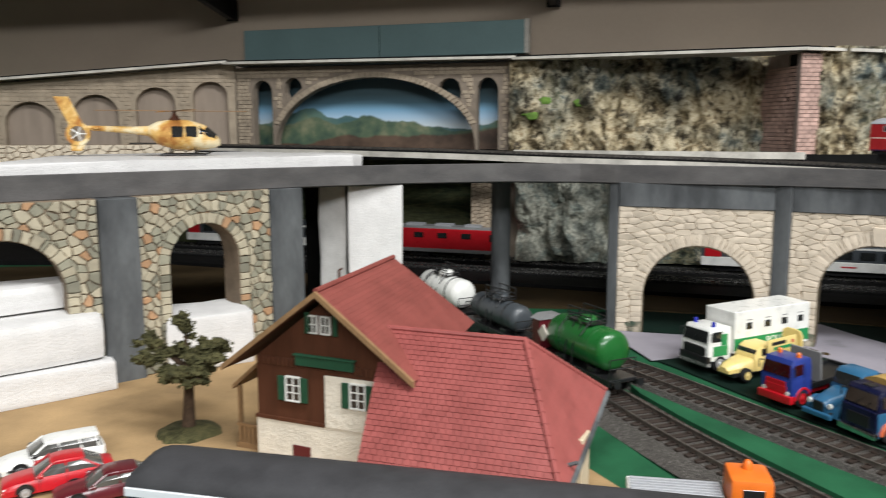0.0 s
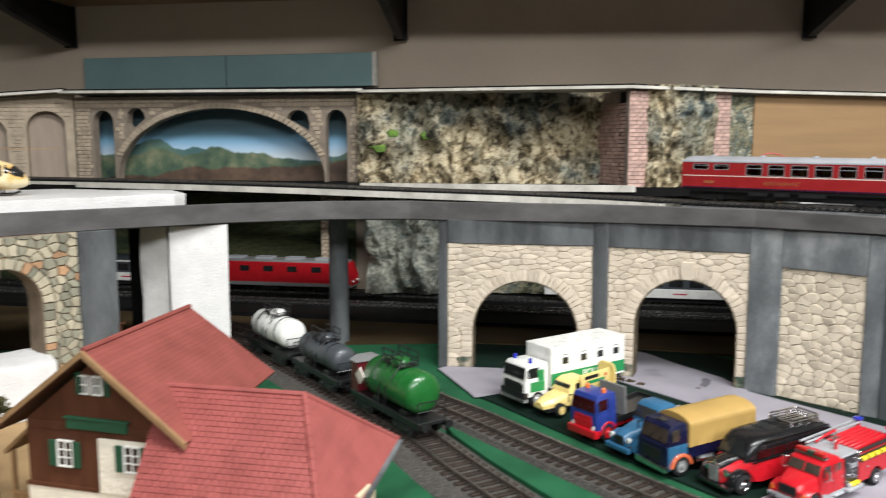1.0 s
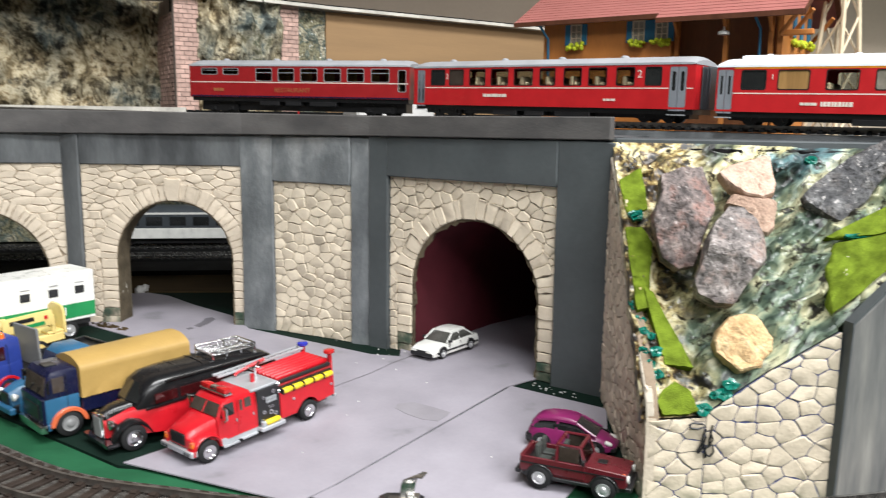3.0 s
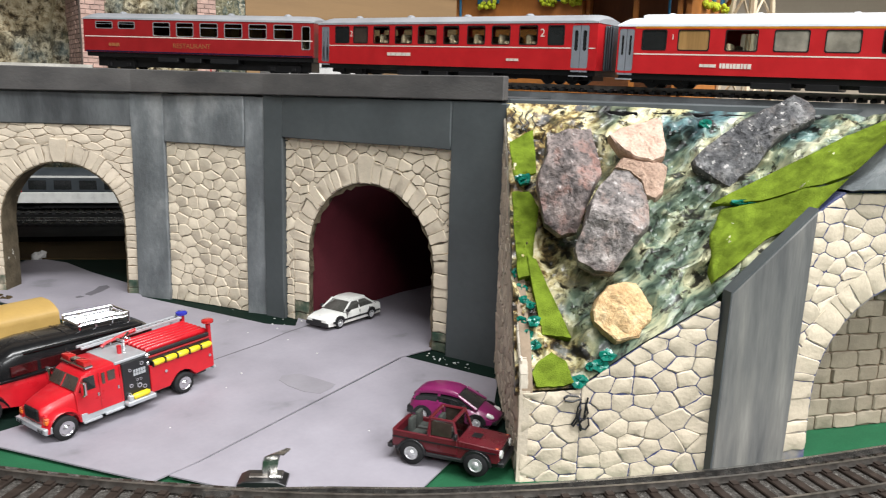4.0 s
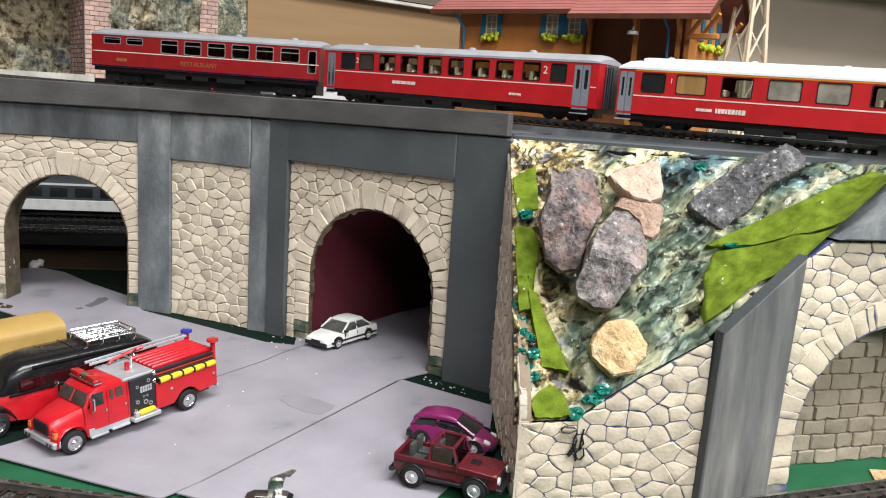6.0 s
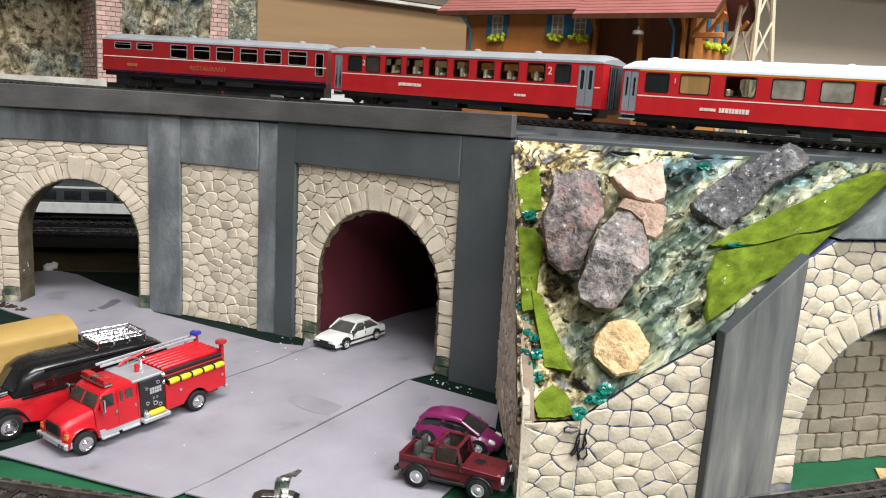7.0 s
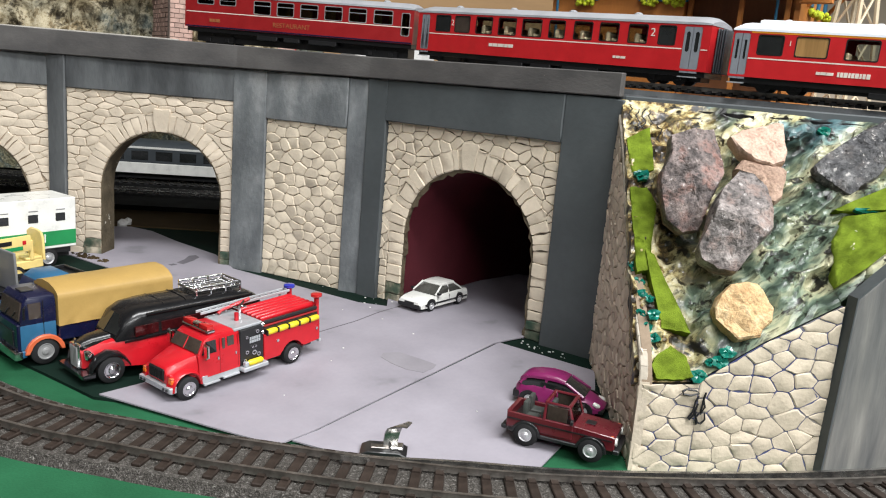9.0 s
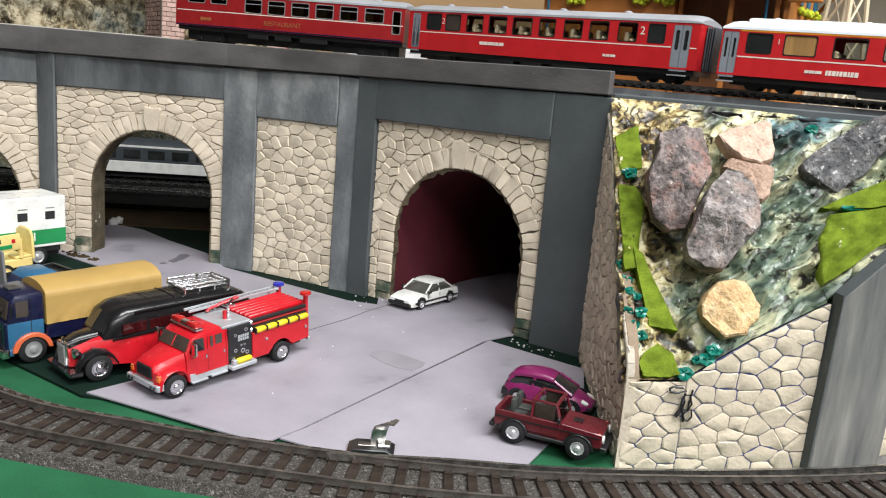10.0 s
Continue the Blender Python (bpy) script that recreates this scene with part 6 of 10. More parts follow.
def railway(label, pts, gauge=16.5, step=8.0, sleeper=(30, 3.4, 1.4), bed=None, bed_mat=None, sl_mat=None, rail_mat=None, skip_sleepers=False):
    """Track whose points lie at the rail tops."""
    tr = thing("railway_track", 0, 0, 0, 0, label, "track")
    line = along(pts, 6)
    if bed:
        bm = bmesh.new()
        swept(bm, line, [(-bed[0], -bed[2]), (-bed[1], -3.4), (bed[1], -3.4), (bed[0], -bed[2])])
        part("roadbed", bm, bed_mat, tr, "grey moulded ballast bed", angle=40)
    for s in (-1, 1):
        bm = bmesh.new()
        g = s * (gauge / 2 + 0.6)
        swept(bm, line, [(g - 0.6, -2.4), (g - 0.35, -0.9), (g - 0.6, 0), (g + 0.6, 0), (g + 0.35, -0.9), (g + 0.6, -2.4)])
        part("rail", bm, rail_mat or M_RAIL, tr)
    bm = bmesh.new()
    L, w, h = sleeper
    box(bm, -w / 2, w / 2, -L / 2, L / 2, -2.2 - h, -2.2, 0.3)
    for s in (-1, 1):
        box(bm, -w / 2 + 0.4, w / 2 - 0.4, s * gauge / 2 - 2.6, s * gauge / 2 + 2.6, -2.3, -1.6)
    me = mesh_of("sleeper", bm, True)
    me.materials.append(sl_mat or M_SLEEPER)
    for p, t in along(pts, step)[:300]:
        ob = new("sleeper", me)
        ob.parent = tr
        ob.matrix_basis = Matrix.Translation(p * MM) @ Matrix.Rotation(math.atan2(t.y, t.x), 4, "Z")
    return tr


railway("curved main track on a grey ballast bed", [(-120, 905, 7), (-50, 850, 7), (10, 788, 7), (55, 722, 7), (93, 648, 7), (122.6, 583, 7), (147.6, 548 - 8, 7), (197, 448, 7), (242.9, 371, 7), (286, 331, 7), (326, 300.5, 7), (374.5, 269, 7),
                                                        (425.5, 246.5, 6), (519, 217, 5), (640, 193, 5), (800, 172, 5)], bed=(23, 17, 20), bed_mat=M_BALLAST)
railway("siding track with tank wagons", [(-110, 880, 7), (-50, 800, 7), (-5, 727, 7), (33, 656, 7), (69, 584, 7), (104, 510, 7), (125, 452, 7), (144, 404, 7), (163, 362, 7), (190, 300, 7), (230, 230, 7)], bed=(26, 16.5, 9), bed_mat=M_BALLAST)
railway("narrow gauge track on the upper deck", [(-420, 1100, 155), (-350, 1085, 154), (-150, 985, 153), (0, 915, 151), (132, 855, 148), (241, 803, 146), (290, 772, 145), (335, 735, 144), (369.4, 695.8, 143.5), (433, 636.5, 143.2),
                                                (497, 574, 142.8), (543, 480, 141.6), (586.7, 389, 140.5), (634, 300, 139.6), (681, 210, 138.6), (728, 120, 138)], gauge=12, step=5.6, sleeper=(23, 2.6, 1.6), sl_mat=M_SLEEPERB)
railway("dark track along the back wall", [(-560, 1230, 8), (-64, 1064, 8), (420, 904, 8), (660, 825, 8)], step=8, bed=(26, 16, 5), bed_mat=M_BLACKBED, sl_mat=M_SLEEPERB, rail_mat=M_RAILBRIGHT)
railway("second dark track along the back wall", [(-560, 1172, 8), (-84, 1006, 8), (400, 846, 8), (640, 767, 8)], step=8, bed=(26, 16, 5), bed_mat=M_BLACKBED, sl_mat=M_SLEEPERB, rail_mat=M_RAILBRIGHT)
# bright point rail beside the main track
bm = bmesh.new()
swept(bm, along([(345, 296, 7), (380, 281, 6.8), (430, 258, 6.2), (520, 231, 5.4), (640, 208, 5.2)], 6), [(-0.7, -2.4), (-0.7, 0), (0.7, 0), (0.7, -2.4)])
solid("point_rail", bm, M_RAILBRIGHT, label="bright steel point rail beside the main track", category="rail")
# raised green board on the near side of the main track
edge = [(p.x + t.y * 22.5, p.y - t.x * 22.5) for p, t in along([(147.6, 540, 0), (197, 448, 0), (242.9, 371, 0), (286, 331, 0), (326, 300.5, 0), (374.5, 269, 0), (425.5, 246.5, 0), (519, 217, 0), (640, 193, 0), (800, 172, 0)], 12)]
bm = bmesh.new()
plate(bm, [(p[0], p[1]) for p in edge] + [(800, 90), (600, 100), (420, 112), (290, 145), (252, 240), (212, 310), (184, 372), (165, 416), (146, 462), (130, 510)], -12, 2.4)
solid("near_board", bm, M_GREEN, label="green painted board on the near side of the track", category="baseboard", kind="structure")
# board under the upper track
bm = bmesh.new()
bl = along([(-420, 1100, 150.5), (-350, 1085, 149.5), (-150, 985, 148.8), (0, 915, 146.8), (132, 855, 144), (241, 803, 142), (290, 772, 141), (335, 735, 140), (362, 704, 139.5)], 8)
swept(bm, bl, [(-21, -6), (-21, 0), (21, 0), (21, -6)])
solid("track_board", bm, M_BOARDWHITE, label="worn white board carrying the upper track", category="board", kind="structure")
bm = bmesh.new()
swept(bm, bl, [(-14, 0.1), (-12, 1.6), (12, 1.6), (14, 0.1)])
solid("track_bed", bm, M_BLACKBED, label="dark bed under the upper track", category="track bed", kind="structure")
bm = bmesh.new()
bl = along([(369.4, 695.8, 138.5), (433, 636.5, 138.2), (497, 574, 137.8), (543, 480, 136.6), (586.7, 389, 135.8), (634, 300, 135.2), (728, 120, 134.2)], 8)
swept(bm, bl, [(-16, -6), (-13, 0.2), (13, 0.2), (16, -6)])
solid("track_bed", bm, M_SLATE, label="grey bed under the upper track", category="track bed", kind="structure")
# rubble along the deck edge
bm = bmesh.new()
rr = random.Random(101)
for k in range(150):
    t = rr.random()
    i = rr.choice((8, 9, 10))
    a, b = Vector((*BAND[i], 0)), Vector((*BAND[i + 1], 0))
    p = a.lerp(b, t) + Vector((rr.uniform(4, 14), rr.uniform(6, 26), 0))
    s = rr.uniform(0.8, 2.6)
    box(bm, p.x - s, p.x + s * rr.uniform(0.5, 1), p.y - s, p.y + s * 0.8, 133, 133.5 + s * 3.2, 0.4)
tagged(solid("deck_rubble", bm, M_ROCKWALL, label="loose stone rubble along the deck", category="rubble"), kind="stuff")


# ---- rolling stock ----
def rail_wheels(parent, x, gauge=12, r=4.2, z=0.0):
    for dx in (-7.5, 7.5):
        bm = bmesh.new()
        for s in (-1, 1):
            cyl(bm, (x + dx, s * gauge / 2, z + r), (x + dx, s * (gauge / 2 + 2), z + r), r, 14)
        cyl(bm, (x + dx, -gauge / 2, z + r), (x + dx, gauge / 2, z + r), 0.9, 8)
        part("wheel_set", bm, P_BLACK, parent)
    bm = bmesh.new()
    for s in (-1, 1):
        slab(bm, [[(x - 12, z + 2.6), (x - 9, z + 2), (x + 9, z + 2), (x + 12, z + 2.6), (x + 12, z + 6.5), (x - 12, z + 6.5)]], s * (gauge / 2 + 2.6) - 0.8, s * (gauge / 2 + 2.6) + 0.8)
        for dx in (-7.5, 7.5):
            box(bm, x + dx - 1.6, x + dx + 1.6, s * (gauge / 2 + 4) - 0.6, s * (gauge / 2 + 4) + 0.6, z + 2.6, z + 5.4, 0.3)
    part("bogie", bm, P_BLACK, parent)


def holes(ws):
    out = []
    for x0, x1, z0, z1 in ws:
        r = 0.7
        out.append([(x0 + r, z0), (x1 - r, z0), (x1, z0 + r), (x1, z1 - r), (x1 - r, z1), (x0 + r, z1), (x0, z1 - r), (x0, z0 + r)])
    return out


M_PANE = glass_mat("coach_pane", (0.50, 0.52, 0.50), 0.03)
M_SEAT = mat("coach_seats", (0.50, 0.40, 0.26), 0.7, dark=0.8)
M_INNER = mat("coach_inside", (0.09, 0.075, 0.055), 0.7, dark=0.85)
P_LINE = plastic("pale_line", (0.72, 0.66, 0.58), 0.5)


def coach(x, y, z, turn, L, red, roof_mat, windows, doors, lines, label, pitch=0.0, gangway=True, panes=None, roof_step=False, far=None, rim=None, bar=False, lo=8.0, hi=34.5, sunk=0.0):
    """A coach from its left end at x = 0 to L; the near side faces -y; the side walls stand from lo to hi, the wheels sunk below z = 0."""
    up = hi - 34.5
    ob = thing("railway_coach", x, y, z, turn, label, "railway coach", "red train on the upper deck", ry=pitch)
    W = 15.5
    rect = [(0, lo), (L, lo), (L, hi), (0, hi)]
    cut = [w for w in windows] + [(a, b, lo + 1, hi - 1.5) for a, b in doors]
    for s, nm in ((-1, "side_wall"), (1, "side_wall")):
        bm = bmesh.new()
        slab(bm, [rect] + holes(cut), s * W - (0 if s < 0 else 0.9), s * W + (0.9 if s < 0 else 0))
        part(nm, bm, red, ob, angle=25)
    for a, b in ((0, 1), (L - 1, L)):
        bm = bmesh.new()
        box(bm, a, b, -W + 0.95, W - 0.95, lo, hi)
        part("end_wall", bm, red, ob)
    bm = bmesh.new()
    prof = [(-W - 0.3, 34.2), (-W - 0.2, 35.4), (-W * 0.82, 37.3), (-W * 0.45, 38.9), (0, 39.4), (W * 0.45, 38.9), (W * 0.82, 37.3), (W + 0.2, 35.4), (W + 0.3, 34.2)]
    rows = []
    for px, k in ((-0.3, 0.55), (2.5, 0.9), (6, 1.0), (L - 6, 1.0), (L - 2.5, 0.9), (L + 0.3, 0.55)):
        rows.append([Vector((px, a, 34.2 + up + (b - 34.2) * k)) for a, b in prof])
    loft(bm, rows)
    part("roof", bm, roof_mat, ob, angle=50)
    if roof_step:
        bm = bmesh.new()
        loft(bm, [[Vector((px, a, b + up)) for a, b in ((-11.5, 36.2), (-11, 39.8), (-5, 40.8), (5, 40.8), (11, 39.8), (11.5, 36.2))] for px in (11, 13, L - 13, L - 11)])
        part("roof_crown", bm, roof_mat, ob, "raised white roof crown", angle=40)
    for k in range(int(L // 42)):
        bm = bmesh.new()
        lathe(bm, (22 + 42 * k, 0, 38.9 + up), (22 + 42 * k, 0, up + (41.6 if roof_step else 40.6)), [(0, 2.6), (0.6, 2.4), (1, 1.2)], 10)
        part("roof_vent", bm, roof_mat, ob)
    bm = bmesh.new()
    box(bm, 1, L - 1, -W + 2, W - 2, lo - 2.8, lo)
    for a, b in ((0.33, 0.42), (0.45, 0.52), (0.56, 0.68)):
        box(bm, L * a, L * b, -W + 1.2, W - 1.2, lo - 5.6, lo - 2.6, 0.4)
    box(bm, 5, L - 5, -7, 7, 2.6 - sunk, lo - 2.6)
    part("underframe", bm, P_BLACK, ob)
    rail_wheels(ob, 24, z=-sunk)
    rail_wheels(ob, L - 24, z=-sunk)
    for i, (a, b, c, d) in enumerate(windows):
        bm = bmesh.new()
        box(bm, a - 0.1, b + 0.1, -W + 0.25, -W + 0.55, c - 0.1, d + 0.1)
        pm = (panes or {}).get(i, M_PANE)
        pane = part("window_pane", bm, pm, ob)
        pane.visible_shadow = False
        bm = bmesh.new()
        slab(bm, [holes([(a - 0.1, b + 0.1, c - 0.1, d + 0.1)])[0], holes([(a + 0.4, b - 0.4, c + 0.4, d - 0.4)])[0]], -W - 0.12, -W + 0.2)
        part("window_frame", bm, rim or P_BLACK, ob)
        if bar and d - c < 12:
            bm = bmesh.new()
            box(bm, a + 0.4, b - 0.4, -W - 0.14, -W + 0.3, d - (d - c) * 0.36, d - (d - c) * 0.32)
            part("window_bar", bm, P_SILVER, ob)
        bm = bmesh.new()
        box(bm, a - 0.1, b + 0.1, W - 0.55, W - 0.25, c - 0.1, d + 0.1)
        part("window_pane", bm, far or M_PANE, ob).visible_shadow = False
    for a, b in doors:
        for k in (0, 1):
            m0, m1 = a + (b - a) * k / 2 + 0.15, a + (b - a) * (k + 1) / 2 - 0.15
            bm = bmesh.new()
            slab(bm, [[(m0, lo - 1), (m1, lo - 1), (m1, hi - 1.5), (m0, hi - 1.5)]] + holes([(m0 + 1.2, m1 - 1.2, hi - 14.5, hi - 4)]), -W + 0.1, -W + 0.9)
            leaf = part("door", bm, P_DOORGREY, ob, "blue-grey folding door leaf", angle=25)
            bm = bmesh.new()
            box(bm, m0 + 1.1, m1 - 1.1, -W + 0.5, -W + 0.7, hi - 14.6, hi - 3.9)
            part("pane", bm, P_GLASS, leaf)
        bm = bmesh.new()
        box(bm, a, b, -W - 1.6, -W + 1, lo - 3.4, lo - 2.8)
        part("step", bm, P_SILVER, ob)
        bm = bmesh.new()
        box(bm, a, b, W - 0.8, W - 0.2, lo + 0.5, hi - 1.3)
        part("door", bm, P_SILVER, ob)
    for zz, h, m in lines:
        stops = sorted([(a, b) for a, b in doors])
        px = 1.0
        for a, b in stops + [(L - 0.5, L)]:
            if a - px > 2:
                bm = bmesh.new()
                box(bm, px, a - 0.3, -W - 0.1, -W + 0.3, zz, zz + h)
                part("trim_line", bm, m, ob)
            px = b + 0.3
    bm = bmesh.new()
    box(bm, 1.2, L - 1.2, -W + 1, W - 1, lo + 0.2, lo + 1.2)
    part("inner_floor", bm, M_INNER, ob)
    px = 16.0
    while px < L - 18:
        for s in (-1, 1):
            bm = bmesh.new()
            box(bm, px, px + 6.5, s * 9 - 4.6, s * 9 + 4.6, lo + 1.2, 15, 0.6)
            box(bm, px + 2.2, px + 4.4, s * 9 - 4.6, s * 9 + 4.6, 14, 24.5, 0.8)
            part("seat", bm, M_SEAT, ob)
        px += 17.3
    if gangway:
        bm = bmesh.new()
        for k in range(4):
            box(bm, L + 0.4 + k * 1.3, L + 1.3 + k * 1.3, -7.5 + 0.4 * (k % 2), 7.5 - 0.4 * (k % 2), lo, hi - 1 - 0.5 * (k % 2), 0.5)
        part("gangway", bm, P_TANKGREY, ob, "grey folded gangway bellows")
    return ob


def bars(parent, x0, n, w, h, z, y, material, gap=0.4):
    """Unreadable small print as one row of plain bars."""
    bm = bmesh.new()
    px = x0
    for k in range(n):
        ww = w * (0.7 + 0.5 * ((k * 7) % 3) / 2)
        box(bm, px, px + ww, y - 0.12, y + 0.2, z, z + h)
        px += ww + gap
    return part("small_print", bm, material, parent)


dx, dy = 486.0 - 358.8, 566 - 684.5
t1 = math.degrees(math.atan2(dy, dx))
n1 = Vector((-dy, dx, 0)).normalized() * 15.5
w1 = [(9.8, 23.3, 28, 32.8), (27.7, 40.7, 28, 32.8)] + [(a, b, 23.5, 32.8) for a, b in ((54.7, 67.9), (72.6, 85.6), (90.4, 103.8), (108.6, 121.8), (126.5, 139.5), (144.6, 158.3))] + [(164.5, 170.5, 17, 32)]
c1 = coach(358.8 + n1.x, 684.5 + n1.y, 143.4, t1, 173, P_DARKRED, P_ROOFGREY, w1, [], [(22.4, 0.6, P_LINE), (12.2, 0.9, P_NAVY)], "dark red dining coach with grey roof on the upper track", pitch=0.5, gangway=False, far=P_GLASSTAN, rim=P_GREY, bar=True, lo=12.0)
word(c1, "RESTAURANT", 4.6, side_m(84, -15.62, 17.2), P_GOLD, label="gold lettering")
bars(c1, 20, 3, 2.6, 2.2, 16.2, -15.6, P_GOLD)

dx, dy = 573.0 - 487, 382 - 562.5
t2 = math.degrees(math.atan2(dy, dx))
n2 = Vector((-dy, dx, 0)).normalized() * 15.5
w2 = [(a, b, 22.4, 32.6) for a, b in ((14.9, 26.8), (30.2, 42.1), (46.7, 59.3), (63.7, 76.8), (81.1, 94.8), (99.7, 110.6), (116.4, 128.4), (132.9, 144.8), (150.6, 162), (168.3, 178.1))]
c2 = coach(487 + n2.x, 562.5 + n2.y, 141.2, t2, 197, P_COACHRED, P_ROOFGREY, w2, [(3, 9.6), (182.5, 192.3)], [(20.6, 0.6, P_LINE)], "bright red second class coach with grey roof", pitch=0.8, lo=9.6, hi=34.0, sunk=-1.8, panes={9: P_GLASS, 0: P_GLASS, 1: P_GLASSBROWN})
for a, b, c, d in w2:
    for s in (-7.5, 7.5):
        bm = bmesh.new()
        box(bm, a + 2.2, a + 5.0, s - 5.5, s + 5.5, 9.4, 28, 1.0)
        part("seat", bm, M_SEAT, c2)
bars(c2, 58, 5, 3.6, 1.9, 15.2, -15.6, P_LINE)
bars(c2, 143, 3, 2.4, 1.3, 13.6, -15.6, P_LINE)
word(c2, "2", 6, side_m(165, -15.62, 28.5), P_LINE)
word(c2, "2", 5, side_m(28.5, -15.62, 28.0), P_LINE)
d3 = Vector((0.47, -0.883, 0)).normalized()
t3 = math.degrees(math.atan2(d3.y, d3.x))
n3 = Vector((-d3.y, d3.x, 0)) * 15.5
w3 = [(a, b, 20.8, 30.6) for a, b in ((12.6, 25), (30.5, 45.6), (53, 67.7), (74.7, 89.8), (96.3, 110.8), (119, 133.5), (140, 154.5), (161, 175))]
# panes 3 and 4 are coloured pale in place of reflections
c3 = coach(574 + n3.x, 371.5 + n3.y, 137.7, t3, 200, P_COACHRED, P_ROOFWHITE, w3, [(-0.5 + 1.2, 8.6)], [(18.6, 0.6, P_LINE), (31.2, 0.9, P_ORANGELINE)], "bright red first class coach with white roof and orange line", roof_step=True, pitch=0.8, lo=9.5, hi=32.4, sunk=-2.4,
           panes={0: P_GLASS, 1: P_GLASSTAN, 3: P_GLASSLIT, 4: P_GLASSLIT})
bars(c3, 42, 3, 2.6, 1.4, 13.2, -15.6, P_LINE, 0.2)
bars(c3, 51.5, 9, 1.35, 2.3, 12.8, -15.6, P_LINE, 0.35)
word(c3, "1", 3.6, side_m(28, -15.62, 27), P_LINE)


def locomotive(x, y, z, turn):
    ob = thing("electric_locomotive", x, y, z, turn, "red electric locomotive on the track behind the viaduct", "locomotive", "train behind the viaduct")
    bm = bmesh.new()
    slab(bm, [[(-110, 10), (110, 10), (110, 22), (104, 38), (-104, 38), (-110, 22)]], -16.5, 16.5, 1.2)
    part("body", bm, P_RED, ob)
    bm = bmesh.new()
    box(bm, -109.5, 109.5, -16.8, 16.8, 8, 12.5)
    part("skirt", bm, P_GREY, ob)
    bm = bmesh.new()
    loft(bm, [[Vector((px, a, b)) for a, b in ((-15, 37.5), (-12, 40.5), (12, 40.5), (15, 37.5))] for px in (-102, 102)])
    part("roof", bm, P_GREY, ob)
    for px in (-70, -38, -6, 26, 58):
        bm = bmesh.new()
        box(bm, px, px + 13, -16.9, -16.3, 26, 33, 0.3)
        part("window", bm, P_GLASS, ob)
    for px in (-101, 95):
        bm = bmesh.new()
        box(bm, px, px + 6, -16.9, -16.3, 24, 33, 0.3)
        part("cab_window", bm, P_GLASS, ob)
    for px in (-60, -20, 20, 60):
        bm = bmesh.new()
        box(bm, px, px + 22, -9, 9, 40, 43, 0.6)
        tube(bm, [(px, -6, 44), (px + 22, -6, 44)], 0.4)
        part("roof_gear", bm, P_ROOFGREY, ob)
    bm = bmesh.new()
    tube(bm, [(70, 0, 41), (92, 0, 46), (72, 0, 49), (72, -10, 49)], 0.5)
    part("pantograph", bm, P_BLACK, ob)
    for px in (-75, 0, 75):
        rail_wheels(ob, px, 16.5, 5.5)
    for s in (-9, 9):
        bm = bmesh.new()
        cyl(bm, (109.5, s, 15), (112, s, 15), 1.6, 10)
        part("headlight", bm, P_LAMP, ob)


def express_coach(x, y, z, turn):
    ob = thing("railway_coach", x, y, z, turn, "white express coach with black window band behind the viaduct", "railway coach", "train behind the viaduct")
    bm = bmesh.new()
    box(bm, -118, 118, -16, 16, 8, 19, 0.6)
    part("lower_body", bm, P_WHITE, ob)
    bm = bmesh.new()
    box(bm, -118, 118, -15.8, 15.8, 18.6, 33, 0.6)
    part("window_band", bm, P_TANKGREY, ob, "black window band")
    bm = bmesh.new()
    box(bm, -118, 118, -16, 16, 32.5, 35.5, 0.5)
    part("upper_body", bm, P_WHITE, ob)
    for px in (-114, 96):
        bm = bmesh.new()
        box(bm, px, px + 18, -16.4, -15.4, 18.8, 32.2, 0.3)
        door = part("door", bm, P_RED, ob, "red entrance door")
        bm = bmesh.new()
        box(bm, px, px + 18, -16.6, -15.6, 32.4, 34.6, 0.2)
        part("class_stripe", bm, P_ORANGELINE, ob, "yellow stripe above the door")
    bm = bmesh.new()
    loft(bm, [[Vector((px, a, b)) for a, b in ((-16, 35), (-13, 39), (-6, 41), (6, 41), (13, 39), (16, 35))] for px in (-118, 118)])
    part("roof", bm, P_TANKGREY, ob, "dark grey roof", angle=50)
    for k in range(8):
        bm = bmesh.new()
        box(bm, -90 + k * 23, -74 + k * 23, -16.1, -15.5, 21.5, 30.5, 0.3)
        part("window", bm, P_GLASS, ob)
    bm = bmesh.new()
    box(bm, -80, 80, -13, 13, 3, 8)
    part("underframe", bm, P_BLACK, ob)
    bars(ob, 30, 4, 4, 1.6, 12.6, -16.1, P_RED)
    for px in (-92, 92):
        rail_wheels(ob, px, 16.5, 5.3)


BT = math.degrees(math.atan2(904 - 1064, 420 + 64))
locomotive(-27, 1052, 8, BT)
express_coach(-251, 1126, 8, BT)
express_coach(417, 905, 8, BT)


